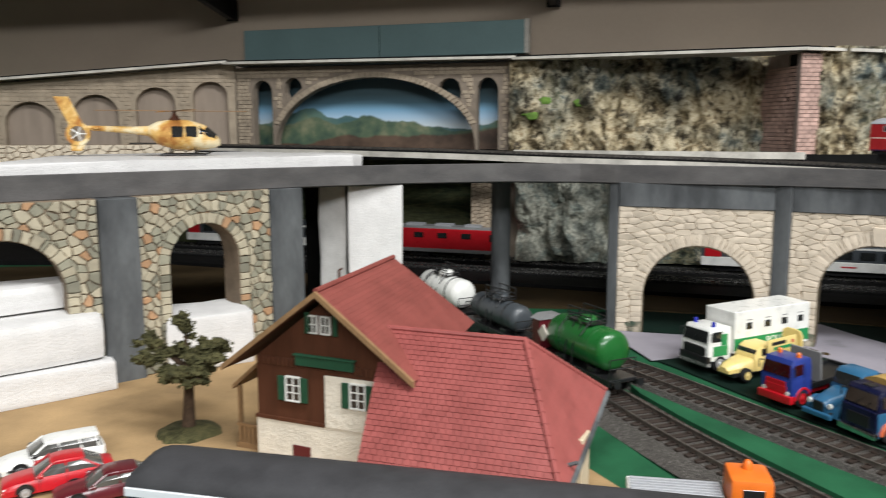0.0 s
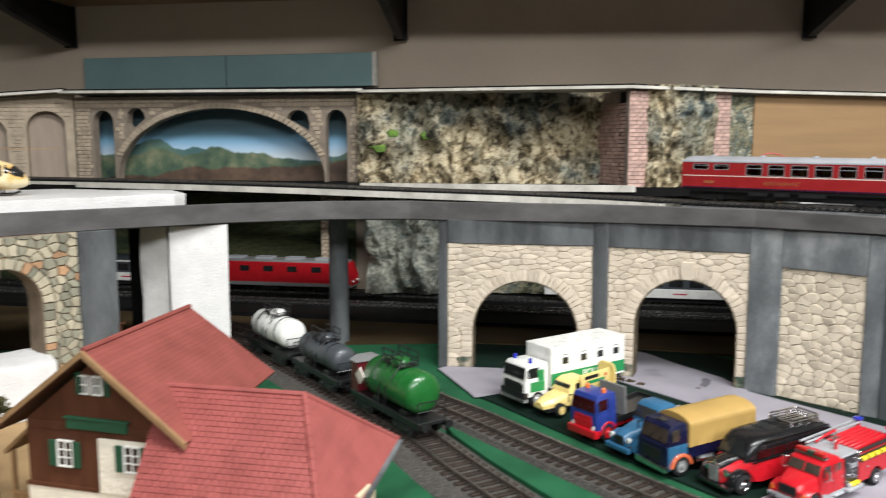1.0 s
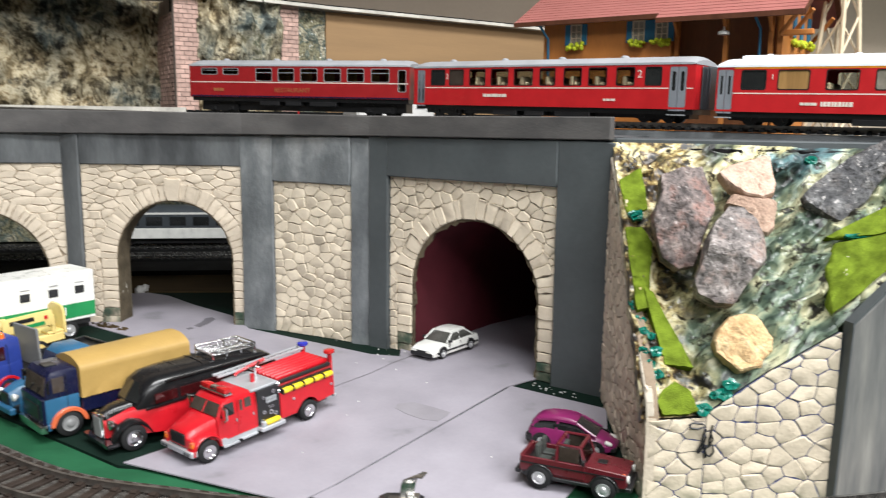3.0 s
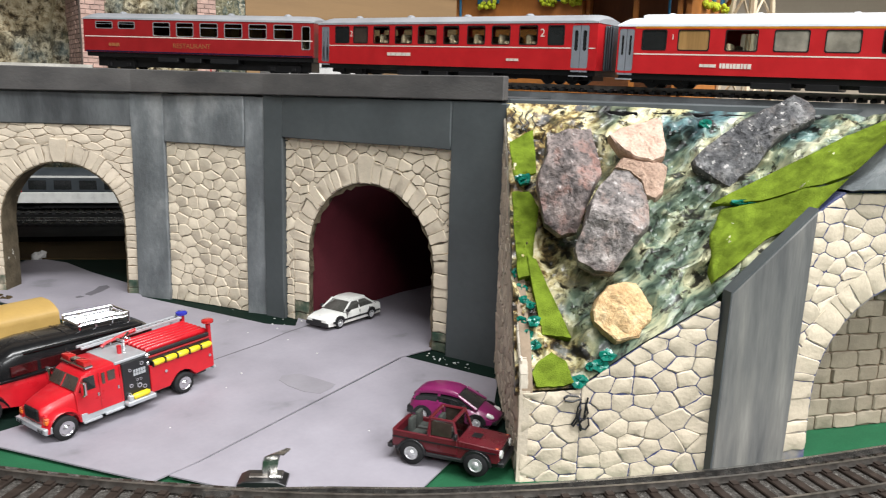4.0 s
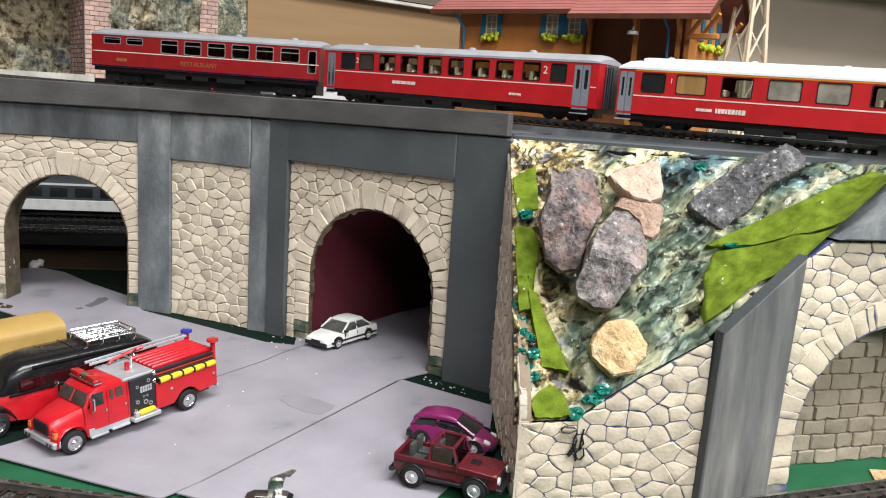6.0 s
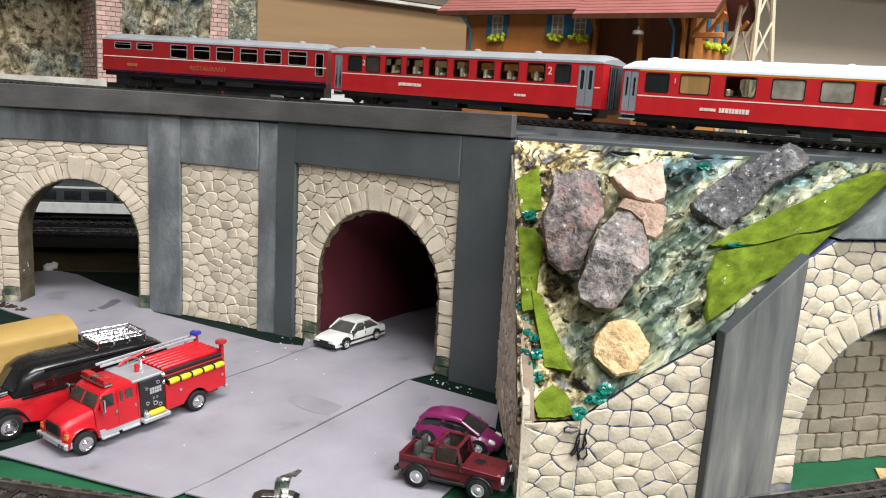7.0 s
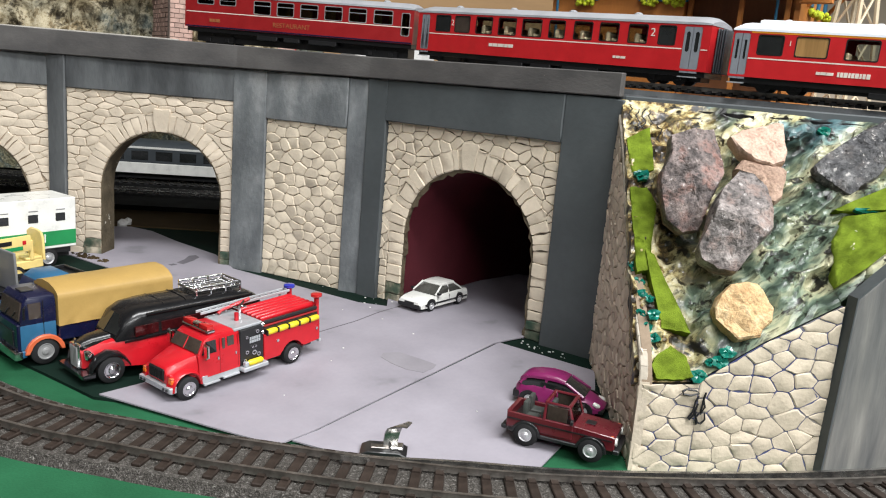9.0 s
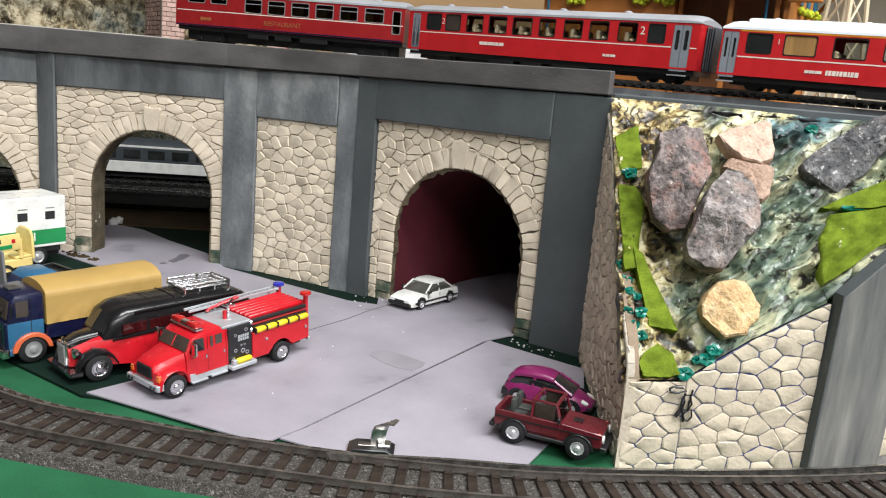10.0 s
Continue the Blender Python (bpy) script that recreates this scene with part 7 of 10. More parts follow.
def tank_wagon(x, y, turn, L, tank_mat, label, cabin=False, dome=True, r=13):
    ob = thing("tank_wagon", x, y, 7, turn, label, "tank wagon", "tank wagons on the siding")
    bm = bmesh.new()
    box(bm, -L / 2, L / 2, -11, 11, 9, 11.5, 0.4)
    for s in (-1, 1):
        box(bm, -L / 2, L / 2, s * 10 - 1, s * 10 + 1, 6.8, 9.2)
    part("frame", bm, P_BLACK, ob)
    h = L / 2 - (14 if cabin else 7)
    off = 6 if cabin else 0
    bm = bmesh.new()
    lathe(bm, (off - h, 0, 13 + r), (off + h, 0, 13 + r), [(0, r * 0.35), (0.012, r * 0.7), (0.04, r * 0.92), (0.075, r), (0.925, r), (0.96, r * 0.92), (0.988, r * 0.7), (1, r * 0.35)], 24)
    part("tank", bm, tank_mat, ob, angle=50)
    for px in (off - h * 0.55, off + h * 0.55):
        bm = bmesh.new()
        lathe(bm, (px - 0.8, 0, 13 + r), (px + 0.8, 0, 13 + r), [(0, r + 0.3), (1, r + 0.3)], 24)
        part("tank_band", bm, tank_mat if cabin else P_BLACK, ob)
        bm = bmesh.new()
        box(bm, px - 4, px + 4, -9.5, 9.5, 11, 14.5, 0.6)
        part("saddle", bm, P_BLACK, ob)
    if dome:
        bm = bmesh.new()
        lathe(bm, (off, 0, 12 + 2 * r), (off, 0, 17.5 + 2 * r), [(0, 6.6), (0.7, 6.6), (0.9, 5.4), (1, 2.5)], 18)
        part("dome", bm, tank_mat, ob, angle=50)
    bm = bmesh.new()
    tube(bm, [(off - 12, -r - 1, 14 + r * 1.5), (off - 12, -r * 0.45, 16 + 2 * r), (off + 12, -r * 0.45, 16 + 2 * r), (off + 12, -r - 1, 14 + r * 1.5)], 0.45)
    part("walkway_rail", bm, P_BLACK, ob)
    bm = bmesh.new()
    tube(bm, [(off - 12, -r * 0.45, 16 + 2 * r), (off - 12, r * 0.45, 16 + 2 * r), (off + 12, r * 0.45, 16 + 2 * r), (off + 12, -r * 0.45, 16 + 2 * r)], 0.45)
    part("walkway_rail", bm, P_BLACK, ob)
    bm = bmesh.new()
    tube(bm, [(off - 4, -r - 2, 10), (off - 4, -r - 0.5, 13 + r), (off - 4, -r * 0.5, 14 + 2 * r)], 0.45)
    part("ladder_rail", bm, P_BLACK, ob)
    bm = bmesh.new()
    tube(bm, [(off + 4, -r - 2, 10), (off + 4, -r - 0.5, 13 + r), (off + 4, -r * 0.5, 14 + 2 * r)], 0.45)
    part("ladder_rail", bm, P_BLACK, ob)
    bm = bmesh.new()
    box(bm, off - 13, off + 13, -6.5, 6.5, 13.4 + 2 * r, 14 + 2 * r)
    part("walkway", bm, P_BLACK, ob)
    top = 14 + 2 * r
    for yy in (-6.2, 6.2):
        for hz in (4.2, 8.4):
            bm = bmesh.new()
            tube(bm, [(off - 12.5, yy, top + hz), (off + 12.5, yy, top + hz)], 0.5)
            part("guard_rail", bm, P_BLACK, ob)
        for px in (-12.5, 0, 12.5):
            bm = bmesh.new()
            tube(bm, [(off + px, yy, top - 0.5), (off + px, yy, top + 8.6)], 0.5)
            part("guard_post", bm, P_BLACK, ob)
    if cabin:
        bm = bmesh.new()
        box(bm, -L / 2 + 1, -L / 2 + 11, -11, 11, 11.5, 33, 0.5)
        part("cabin", bm, P_WINE, ob, "red brakeman's cabin")
        bm = bmesh.new()
        loft(bm, [[Vector((px, a, b)) for a, b in ((-12, 33), (-6, 36), (6, 36), (12, 33))] for px in (-L / 2, -L / 2 + 12)])
        part("cabin_roof", bm, P_GREY, ob)
    for s in (-1, 1):
        bm = bmesh.new()
        tube(bm, [(s * L / 2 - s * 1.5, -10, 11), (s * L / 2 - s * 1.5, -10, 24), (s * L / 2 - s * 1.5, 10, 24), (s * L / 2 - s * 1.5, 10, 11)], 0.5)
        part("end_rail", bm, P_BLACK, ob)
        bm = bmesh.new()
        tube(bm, [(s * L / 2 - s * 1.5, -10, 18), (s * L / 2 - s * 1.5, 10, 18)], 0.4)
        part("end_bar", bm, P_BLACK, ob)
    for s in (-1, 1):
        for yy in (-9, 9):
            bm = bmesh.new()
            cyl(bm, (s * L / 2, yy, 10), (s * (L / 2 + 5), yy, 10), 1.1, 8)
            cyl(bm, (s * (L / 2 + 5), yy, 10), (s * (L / 2 + 6), yy, 10), 2.6, 12)
            part("buffer", bm, P_BLACK, ob)
    for px in (-L * 0.29, L * 0.29):
        rail_wheels(ob, px, 16.5, 5)
    return ob


TW = math.degrees(math.atan2(510 - 656, 104 - 33))
g = tank_wagon(94, 532, TW, 92, P_TANKGREEN, "bright green tank wagon with a red brakeman's cabin", True, True, 13.5)
tank_wagon(46, 629, TW, 84, P_TANKGREY, "dark grey tank wagon with walkway rails", False, True, 10.5)
tank_wagon(3, 712, TW + 2, 84, P_WHITE, "white tank wagon with black end frames", False, True, 12.5)
bm = bmesh.new()
slab(bm, [[(-32, 26), (-26, 20), (-20, 26), (-26, 32)]], -14.2, -13.2)
part("warning_plate", bm, P_LINE, g, "pale diamond warning plate")


# ---- road vehicles: x points forward, z from the ground ----
def wheel(parent, x, y, r, w, rim=None, hub=0.6):
    rim = rim or P_RIM
    s = 1 if y > 0 else -1
    bm = bmesh.new()
    lathe(bm, (x, y - w / 2, r), (x, y + w / 2, r), [(0, r * 0.86), (0.14, r), (0.86, r), (1, r * 0.86)], 20)
    ob = part("wheel", bm, P_TYRE, parent, angle=40)
    bm = bmesh.new()
    lathe(bm, (x, y + s * (w / 2 - 0.3), r), (x, y + s * (w / 2 + 0.25), r), [(0, r * hub), (1, r * hub), (1, r * hub * 0.9), (0.6, r * hub * 0.82), (0.75, r * hub * 0.5), (1.4, r * hub * 0.4), (1.6, r * hub * 0.12)], 18)
    lathe(bm, (x, y + s * (w / 2 + 0.2), r), (x, y + s * (w / 2 + 0.7), r), [(0, r * 0.24), (1, r * 0.16)], 10)
    part("rim", bm, rim, ob)
    return ob


def wheels(parent, xs, track, r, w, rim=None, hub=0.6):
    for x in xs:
        for s in (-1, 1):
            wheel(parent, x, s * track, r, w, rim, hub)


def bx(parent, name, material, x0, x1, y0, y1, z0, z1, bev=0.3, label=""):
    bm = bmesh.new()
    box(bm, x0, x1, y0, y1, z0, z1, bev, 2 if bev > 0.5 else 1)
    return part(name, bm, material, parent, label)


def pair(parent, name, material, x0, x1, y, t, z0, z1, bev=0.15):
    """The same small piece on both sides, as two parts."""
    for s in (-1, 1):
        bx(parent, name, material, x0, x1, min(s * y, s * (y + t)), max(s * y, s * (y + t)), z0, z1, bev)


def prof(parent, name, material, pts, y0, y1, bev=0.5, label="", angle=35):
    """A side outline in (x, z) drawn across from y0 to y1."""
    bm = bmesh.new()
    slab(bm, [pts], y0, y1, bev)
    return part(name, bm, material, parent, label, angle=angle)


def pipe(parent, name, material, pts, r=0.5, seg=6):
    bm = bmesh.new()
    tube(bm, pts, r, seg)
    return part(name, bm, material, parent)


def quad_pane(parent, name, material, a, b, c, d, off):
    """A thin pane through four corners, with its thickness along off."""
    bm = bmesh.new()
    loft(bm, [[Vector(p) for p in (a, b, c, d)], [Vector(p) + Vector(off) for p in (a, b, c, d)]])
    return part(name, bm, material, parent)


def fire_truck(x, y, turn):
    ob = thing("fire_truck", x, y, 0, turn, "red model fire engine with chrome ladder and yellow hoses", "fire truck", "vehicles on the paper yard")
    FW, RW = 30.0, -30.6
    bx(ob, "chassis", P_BLACK, -47, 37, -8.5, 8.5, 5, 8.6)
    wheels(ob, (FW,), 11.2, 5.6, 4.6, P_CHROME, 0.62)
    wheels(ob, (RW,), 11.0, 5.5, 5, P_CHROME, 0.62)
    bm = bmesh.new()
    body(bm, [(20, 12, 11.4, 9, 20.2, 1.4), (26, 10.6, 9.6, 9.2, 19.6, 2.2), (33, 9.2, 8.2, 8.6, 17.8, 2.4), (36.6, 8.6, 7.6, 8.4, 16.2, 2.2), (37.6, 7.9, 6.9, 8.6, 15.0, 1.6)])
    part("bonnet", bm, P_RED, ob, angle=40)
    bx(ob, "grille", P_BLACK, 37.0, 38.1, -5.9, 5.9, 9.4, 15.2, 0.4)
    for k in range(9):
        bx(ob, "grille_bar", P_TYRE, 38.0, 38.35, -5.2 + k * 1.3, -4.7 + k * 1.3, 9.9, 14.7, 0)
    prof(ob, "front_bumper", P_SILVER, [(35.6, 5.0), (38.6, 5.0), (39.4, 5.8), (39.4, 8.0), (35.6, 8.2)], -12.6, 12.6, 0.4)
    for s in (-1, 1):
        bm = bmesh.new()
        rows = []
        for a in range(0, 181, 15):
            ca, sa = math.cos(radians(a)), math.sin(radians(a))
            rows.append([Vector((FW + r * ca * 1.05, s * w, 5.6 + (r + 0.6) * sa)) for r, w in ((6.4, 8.4), (6.4, 12.6), (7.0, 13.1), (7.6, 12.6), (8.4, 8.4))])
        loft(bm, rows)
        part("mudguard", bm, P_RED, ob, angle=50)
        for k in range(2):
            bm = bmesh.new()
            cyl(bm, (39.2, s * (7.6 + 2.6 * k), 6.6), (39.7, s * (7.6 + 2.6 * k), 6.6), 0.8, 10)
            part("fog_lamp", bm, P_BLACK, ob)
        bx(ob, "headlight", P_RED, 35.6, 37.4, s * 8.6 - 1.7, s * 8.6 + 1.7, 9.4, 13.2, 0.5)
        bx(ob, "indicator", P_ORANGE, 36.2, 37.9, s * 10.4 - 1.3, s * 10.4 + 1.3, 9.2, 11.2, 0.3)
        bx(ob, "indicator_cap", P_SALMON, 36.0, 37.8, s * 10.4 - 1.2, s * 10.4 + 1.2, 11.2, 12.2, 0.3)
    bm = bmesh.new()
    body(bm, [(1.6, 12.8, 12.0, 8, 27.6, 1.6), (8, 12.8, 12.0, 8, 28.2, 1.8), (17, 12.8, 11.6, 8, 27.6, 2.0), (19.6, 12.7, 11.2, 8, 26.2, 1.8), (23.6, 12.2, 11.6, 8, 19.6, 1.0)])
    part("cab", bm, P_RED, ob, angle=34)
    quad_pane(ob, "windscreen", P_GLASSBROWN, (19.9, -9.8, 25.4), (19.9, 9.8, 25.4), (23.2, 10.6, 20.3), (23.2, -10.6, 20.3), (0.55, 0, 0.25))
    pipe(ob, "windscreen_post", P_RED, [(20.7, 0, 25.4), (23.8, 0, 20.4)], 0.3)
    for s in (-1, 1):
        quad_pane(ob, "door_window", P_GLASS, (19.4, s * 11.5, 25.4), (14.6, s * 12.0, 25.6), (14.6, s * 12.5, 19.6), (22.2, s * 12.2, 19.6), (0, s * 0.4, 0))
        pipe(ob, "mirror_arm", P_CHROME, [(20, s * 12, 24.8), (21.4, s * 14.6, 25), (21.4, s * 14.6, 18), (20.4, s * 12.4, 17.4)], 0.5)
        bx(ob, "mirror", P_CHROME, 20.4, 22.0, s * 15.0 - 1.6, s * 15.0 + 1.6, 18.6, 25.2, 0.5)
    pair(ob, "crew_window", P_GLASSBROWN, 9.6, 11.2, 12.2, 0.45, 19.8, 25.4)
    pair(ob, "crew_window", P_GLASSBROWN, 4.6, 8.4, 12.2, 0.45, 20.4, 25.4)
    for px in (12.6, 2.4):
        pair(ob, "door_seam", P_DARKRED, px, px + 0.22, 12.6, 0.3, 9, 26, 0)
    pair(ob, "door_handle", P_CHROME, 13.2, 14.0, 12.7, 0.5, 15.2, 17.0)
    pair(ob, "door_handle", P_CHROME, 3.4, 4.2, 12.7, 0.5, 15.2, 17.0)
    bx(ob, "light_bar_base", P_CHROME, 13.2, 17.6, -10.4, 10.4, 28.2, 29.6, 0.4)
    bx(ob, "light_bar_middle", P_CHROME, 13.8, 17.0, -2.6, 2.6, 29.6, 31.6, 0.5)
    for s in (-1, 1):
        bx(ob, "light_bar_lens", P_REDLENS, 13.6, 17.2, s * 6.2 - 3.4, s * 6.2 + 3.4, 29.5, 32.0, 0.6)
    pair(ob, "step", P_SILVER, 13.4, 22, 11.8, 2.0, 4.4, 5.4)
    pair(ob, "step", P_SILVER, 2.4, 11.6, 11.8, 2.0, 4.8, 5.8)
    pair(ob, "step_riser", P_SILVER, 1.8, 22.4, 11.6, 1.1, 5.4, 9.0)
    bx(ob, "pump_panel", P_BLACK, -12.4, 1.5, -13.0, 13.0, 8, 26.6, 0.4)
    bx(ob, "pump_deck", P_SILVER, -12.6, 4.2, -12.2, 12.2, 26.4, 28.0, 0.4)
    for s in (-1, 1):
        for px, pz, r in ((-2.2, 14.4, 1.0), (-8.4, 24.0, 1.0), (-6.4, 13.4, 1.3), (-9.0, 12.0, 1.1), (-2.2, 22.2, 0.8), (-5.6, 16.4, 0.6), (-7.4, 16.4, 0.6), (-1.0, 10.4, 0.8)):
            bm = bmesh.new()
            cyl(bm, (px, s * 12.8, pz), (px, s * 13.6, pz), r, 10)
            part("gauge", bm, P_CHROME, ob)
            bm = bmesh.new()
            cyl(bm, (px, s * 13.5, pz), (px, s * 13.75, pz), r * 0.5, 8)
            part("gauge_face", bm, P_BLACK, ob)
        for k in range(5):
            for m in range(2):
                bx(ob, "gauge_plate", P_SILVER, -10.2 + k * 1.3, -9.2 + k * 1.3, s * 13.0 - 0.25, s * 13.0 + 0.25, 18.6 + m * 1.7, 20.0 + m * 1.7, 0)
        bx(ob, "side_box", P_SILVER, -13, 1.6, min(s * 11.5, s * 16.2), max(s * 11.5, s * 16.2), 5.4, 7.6, 0.4)
        bm = bmesh.new()
        lathe(bm, (-10.5, s * 14.4, 9.0), (-2, s * 14.4, 9.0), [(0, 1.0), (0.1, 1.5), (0.9, 1.5), (1, 1.0)], 10)
        part("hose_roll", bm, P_YELLOW, ob)
        bx(ob, "hose_clip", P_SILVER, -1.8, 0.4, s * 14.4 - 1.2, s * 14.4 + 1.2, 7.6, 10.2, 0.3)
    prof(ob, "rear_body", P_RED, [(-49, 8.6)] + [(-49, 20.4), (-12.8, 20.4), (-12.8, 6.6), (-22.8, 6.6)] + [(RW + 7.4 * math.cos(radians(a)), 5.6 + 7.6 * math.sin(radians(a))) for a in range(15, 171, 15)] + [(-38.2, 8.6)], -13.0, 13.0, 0.4)
    bx(ob, "tail_step", P_SILVER, -50.4, -48.8, -12.6, 12.6, 6.8, 8.6, 0.3)
    bx(ob, "hose_locker", P_DARKRED, -48.4, -13, -10.6, 10.6, 20.2, 27.0, 0.3)
    for s in (-1, 1):
        bx(ob, "hose_tray", P_BLACK, -48.4, -13, s * 11.4 - 0.6, s * 11.4 + 0.6, 21.6, 24.0, 0.3)
        bx(ob, "tray_rail", P_DARKRED, -48.4, -13, s * 11.4 - 0.9, s * 11.4 + 0.9, 24.2, 25.2, 0.3)
        bx(ob, "tray_rail", P_BLACK, -48.4, -13, s * 11.2 - 0.7, s * 11.2 + 0.7, 25.4, 27.4, 0.4)
        for pz in (22.4, 26.4):
            bm = bmesh.new()
            lathe(bm, (-12.9, s * 12.2, pz), (-11.2, s * 12.2, pz), [(0, 1.2), (0.4, 1.5), (1, 1.1)], 10)
            part("hose_coupling", bm, P_CHROME, ob)
        for k in range(5):
            a = -48 + k * 6.8
            bm = bmesh.new()
            lathe(bm, (a, s * 12.7, 21.4), (a + 6.4, s * 12.7, 21.4), [(0, 1.0), (0.1, 1.5), (0.5, 1.6), (0.9, 1.5), (1, 1.0)], 10)
            part("yellow_hose", bm, P_YELLOW, ob)
            bx(ob, "hose_strap", P_BLACK, a + 6.2, a + 6.9, s * 12.8 - 1.6, s * 12.8 + 1.6, 20.0, 22.9, 0.2)
        for px, pz in ((-21, 15.5), (-46.5, 15.5)):
            bm = bmesh.new()
            cyl(bm, (px, s * 12.9, pz), (px, s * 13.5, pz), 0.8, 8)
            part("latch", bm, P_CHROME, ob)
    for k in range(6):
        bm = bmesh.new()
        lathe(bm, (-48, -8.6 + k * 3.45, 28.0), (-13.4, -8.6 + k * 3.45, 27.6), [(0, 1.0), (0.03, 1.6), (0.97, 1.6), (1, 1.0)], 10)
        part("hose", bm, P_RED, ob)
    for yy in (-9.0, -13.0):
        bx(ob, "ladder_rail", P_SILVER, -47, 8, yy - 0.4, yy + 0.4, 30.6, 32.0, 0.2)
    for k in range(14):
        bx(ob, "ladder_rung", P_SILVER, -46 + k * 3.9, -45.5 + k * 3.9, -12.6, -9.4, 31, 31.5, 0)
    for px in (-42, -8):
        pipe(ob, "ladder_stay", P_SILVER, [(px, -11, 26), (px, -11, 30.8)], 0.6)
    for s, lens in ((-1, P_BLUELENS), (1, P_REDLENS)):
        bx(ob, "light_mast", P_RED, -49.4, -47.6, s * 10.8 - 1.2, s * 10.8 + 1.2, 20, 31.6, 0.3)
        bm = bmesh.new()
        lathe(bm, (-48.4, s * 10.8, 31.4), (-48.4, s * 10.8, 34.2), [(0, 1.2), (0.4, 3.0), (0.85, 3.0), (1, 2.2)], 14)
        part("beacon", bm, lens, ob)
    pipe(ob, "water_cannon", P_CHROME, [(-9, -1, 28), (-9, -1, 33), (-13, -3, 34.5)], 0.7)
    for dx in (-2, 2):
        pipe(ob, "cannon_valve", P_CHROME, [(-9 + dx, -3.2, 33), (-9 + dx, 1.2, 33)], 0.6)
    pipe(ob, "water_cannon", P_RED, [(-4, 3, 28), (-4, 3, 32)], 1.1, 8)
    pipe(ob, "grab_rail", P_RED, [(-2, -9, 29), (-4, -9, 30.4), (-20, -8, 33)], 0.9)
    return ob


def vintage_bus(x, y, turn):
    ob = thing("vintage_bus", x, y, 0, turn, "black and red vintage coach with a chrome roof rack", "bus", "vehicles on the paper yard")
    bx(ob, "chassis", P_BLACK, -42, 40, -9, 9, 4, 7)
    wheels(ob, (32,), 11, 6, 4.4, P_CHROME, 0.62)
    wheels(ob, (-25,), 11, 6, 5.5, P_CHROME, 0.62)
    bm = bmesh.new()
    body(bm, [(-47, 11, 10.6, 6, 17.6, 1.4), (-42, 13.4, 13.2, 5, 17.8, 1.2), (18, 13.4, 13.2, 5, 17.8, 1.2), (28, 10.6, 10, 6, 18.2, 2), (36, 7.4, 6.4, 6.5, 16.8, 2.4), (41.4, 4.8, 4, 6.5, 15.5, 2)])
    part("lower_body", bm, P_RED, ob, angle=35)
    bm = bmesh.new()
    rows = []
    for px, w, zt in ((-48.5, 7, 19), (-47.5, 10, 21.6), (-44.6, 11.8, 25.6), (-39, 12.7, 28.6), (-28, 13, 30.4), (10, 13, 31), (18, 12.6, 30.4), (23, 11.8, 27.8), (26, 11, 23.2), (28.5, 10.2, 19)):
        h = zt - 17.4
        rows.append([Vector((px, a * w, 17.4 + b * h)) for a, b in ((-1, 0), (-0.985, 0.45), (-0.94, 0.72), (-0.84, 0.88), (-0.62, 0.97), (-0.3, 1.0), (0.3, 1.0), (0.62, 0.97), (0.84, 0.88), (0.94, 0.72), (0.985, 0.45), (1, 0))])
    loft(bm, rows)
    part("upper_body", bm, P_BUSBLACK, ob, angle=50)
    bm = bmesh.new()
    body(bm, [(24, 6.8, 5.8, 17.2, 20.2, 1.8), (36, 5.6, 4.4, 16.4, 19.2, 1.8), (41, 4.2, 3, 14.5, 17.2, 1.4)])
    part("bonnet_top", bm, P_BUSBLACK, ob, angle=45)
    for px in (-40, -27.6, -15.2, -2.8, 9.6):
        pair(ob, "side_window", P_GLASSRED, px, px + 11.4, 12.55, 0.5, 18.6, 23.4, 0.3)
    for s in (-1, 1):
        quad_pane(ob, "windscreen", P_GLASS, (23.2, s * 0.5, 27.0), (22.2, s * 9.2, 26.4), (27.4, s * 9.0, 19.6), (28.6, s * 0.5, 19.6), (0.5, 0, 0.5))
    bx(ob, "radiator", P_CHROME, 40.6, 42.6, -3.7, 3.7, 6.0, 17.2, 0.9)
    for k in range(5):
        bx(ob, "radiator_bar", P_GREY, 42.5, 42.9, -3.2 + k * 1.4, -2.5 + k * 1.4, 6.8, 16.0, 0)
    pipe(ob, "ornament", P_CHROME, [(41.8, 0, 17.0), (41.8, 0, 19.0)], 0.5)
    for s in (-1, 1):
        bm = bmesh.new()
        rows = []
        for px, pz, w in ((22.6, 6.0, 1.6), (25, 9.6, 2.2), (28, 12.6, 2.6), (33, 13.8, 2.9), (37.5, 12.2, 2.8), (40, 9, 2.4), (41, 6, 1.6)):
            rows.append([Vector((px, s * 10.4 + a, pz + b)) for a, b in ((-w, -1.2), (w, -1.2), (w, 0), (w * 0.5, 0.9), (-w * 0.5, 0.9), (-w, 0))])
        loft(bm, rows)
        part("mudguard", bm, P_BUSBLACK, ob, angle=50)
        bm = bmesh.new()
        lathe(bm, (37.4, s * 7.2, 13.0), (41, s * 7.2, 13.0), [(0, 0.8), (0.5, 2.2), (0.9, 2.4), (1, 1.8)], 14)
        part("headlight", bm, P_CHROME, ob)
    prof(ob, "bumper", P_GLOSSBLACK, [(38.6, 3.6), (43.8, 3.6), (44.6, 4.4), (44.6, 6), (38.6, 6)], -12.5, 12.5, 0.5)
    pair(ob, "waist_trim", P_GLOSSBLACK, -43, 26, 13.2, 0.5, 16.9, 18.1)
    for px in (-6, 5):
        bm = bmesh.new()
        tube(bm, [(px, a, b) for a, b in ((-12.4, 27.4), (-8.4, 30.4), (-4, 30.9), (4, 30.9), (8.4, 30.4), (12.4, 27.4))], 0.35)
        part("roof_seam", bm, P_GLOSSBLACK, ob)
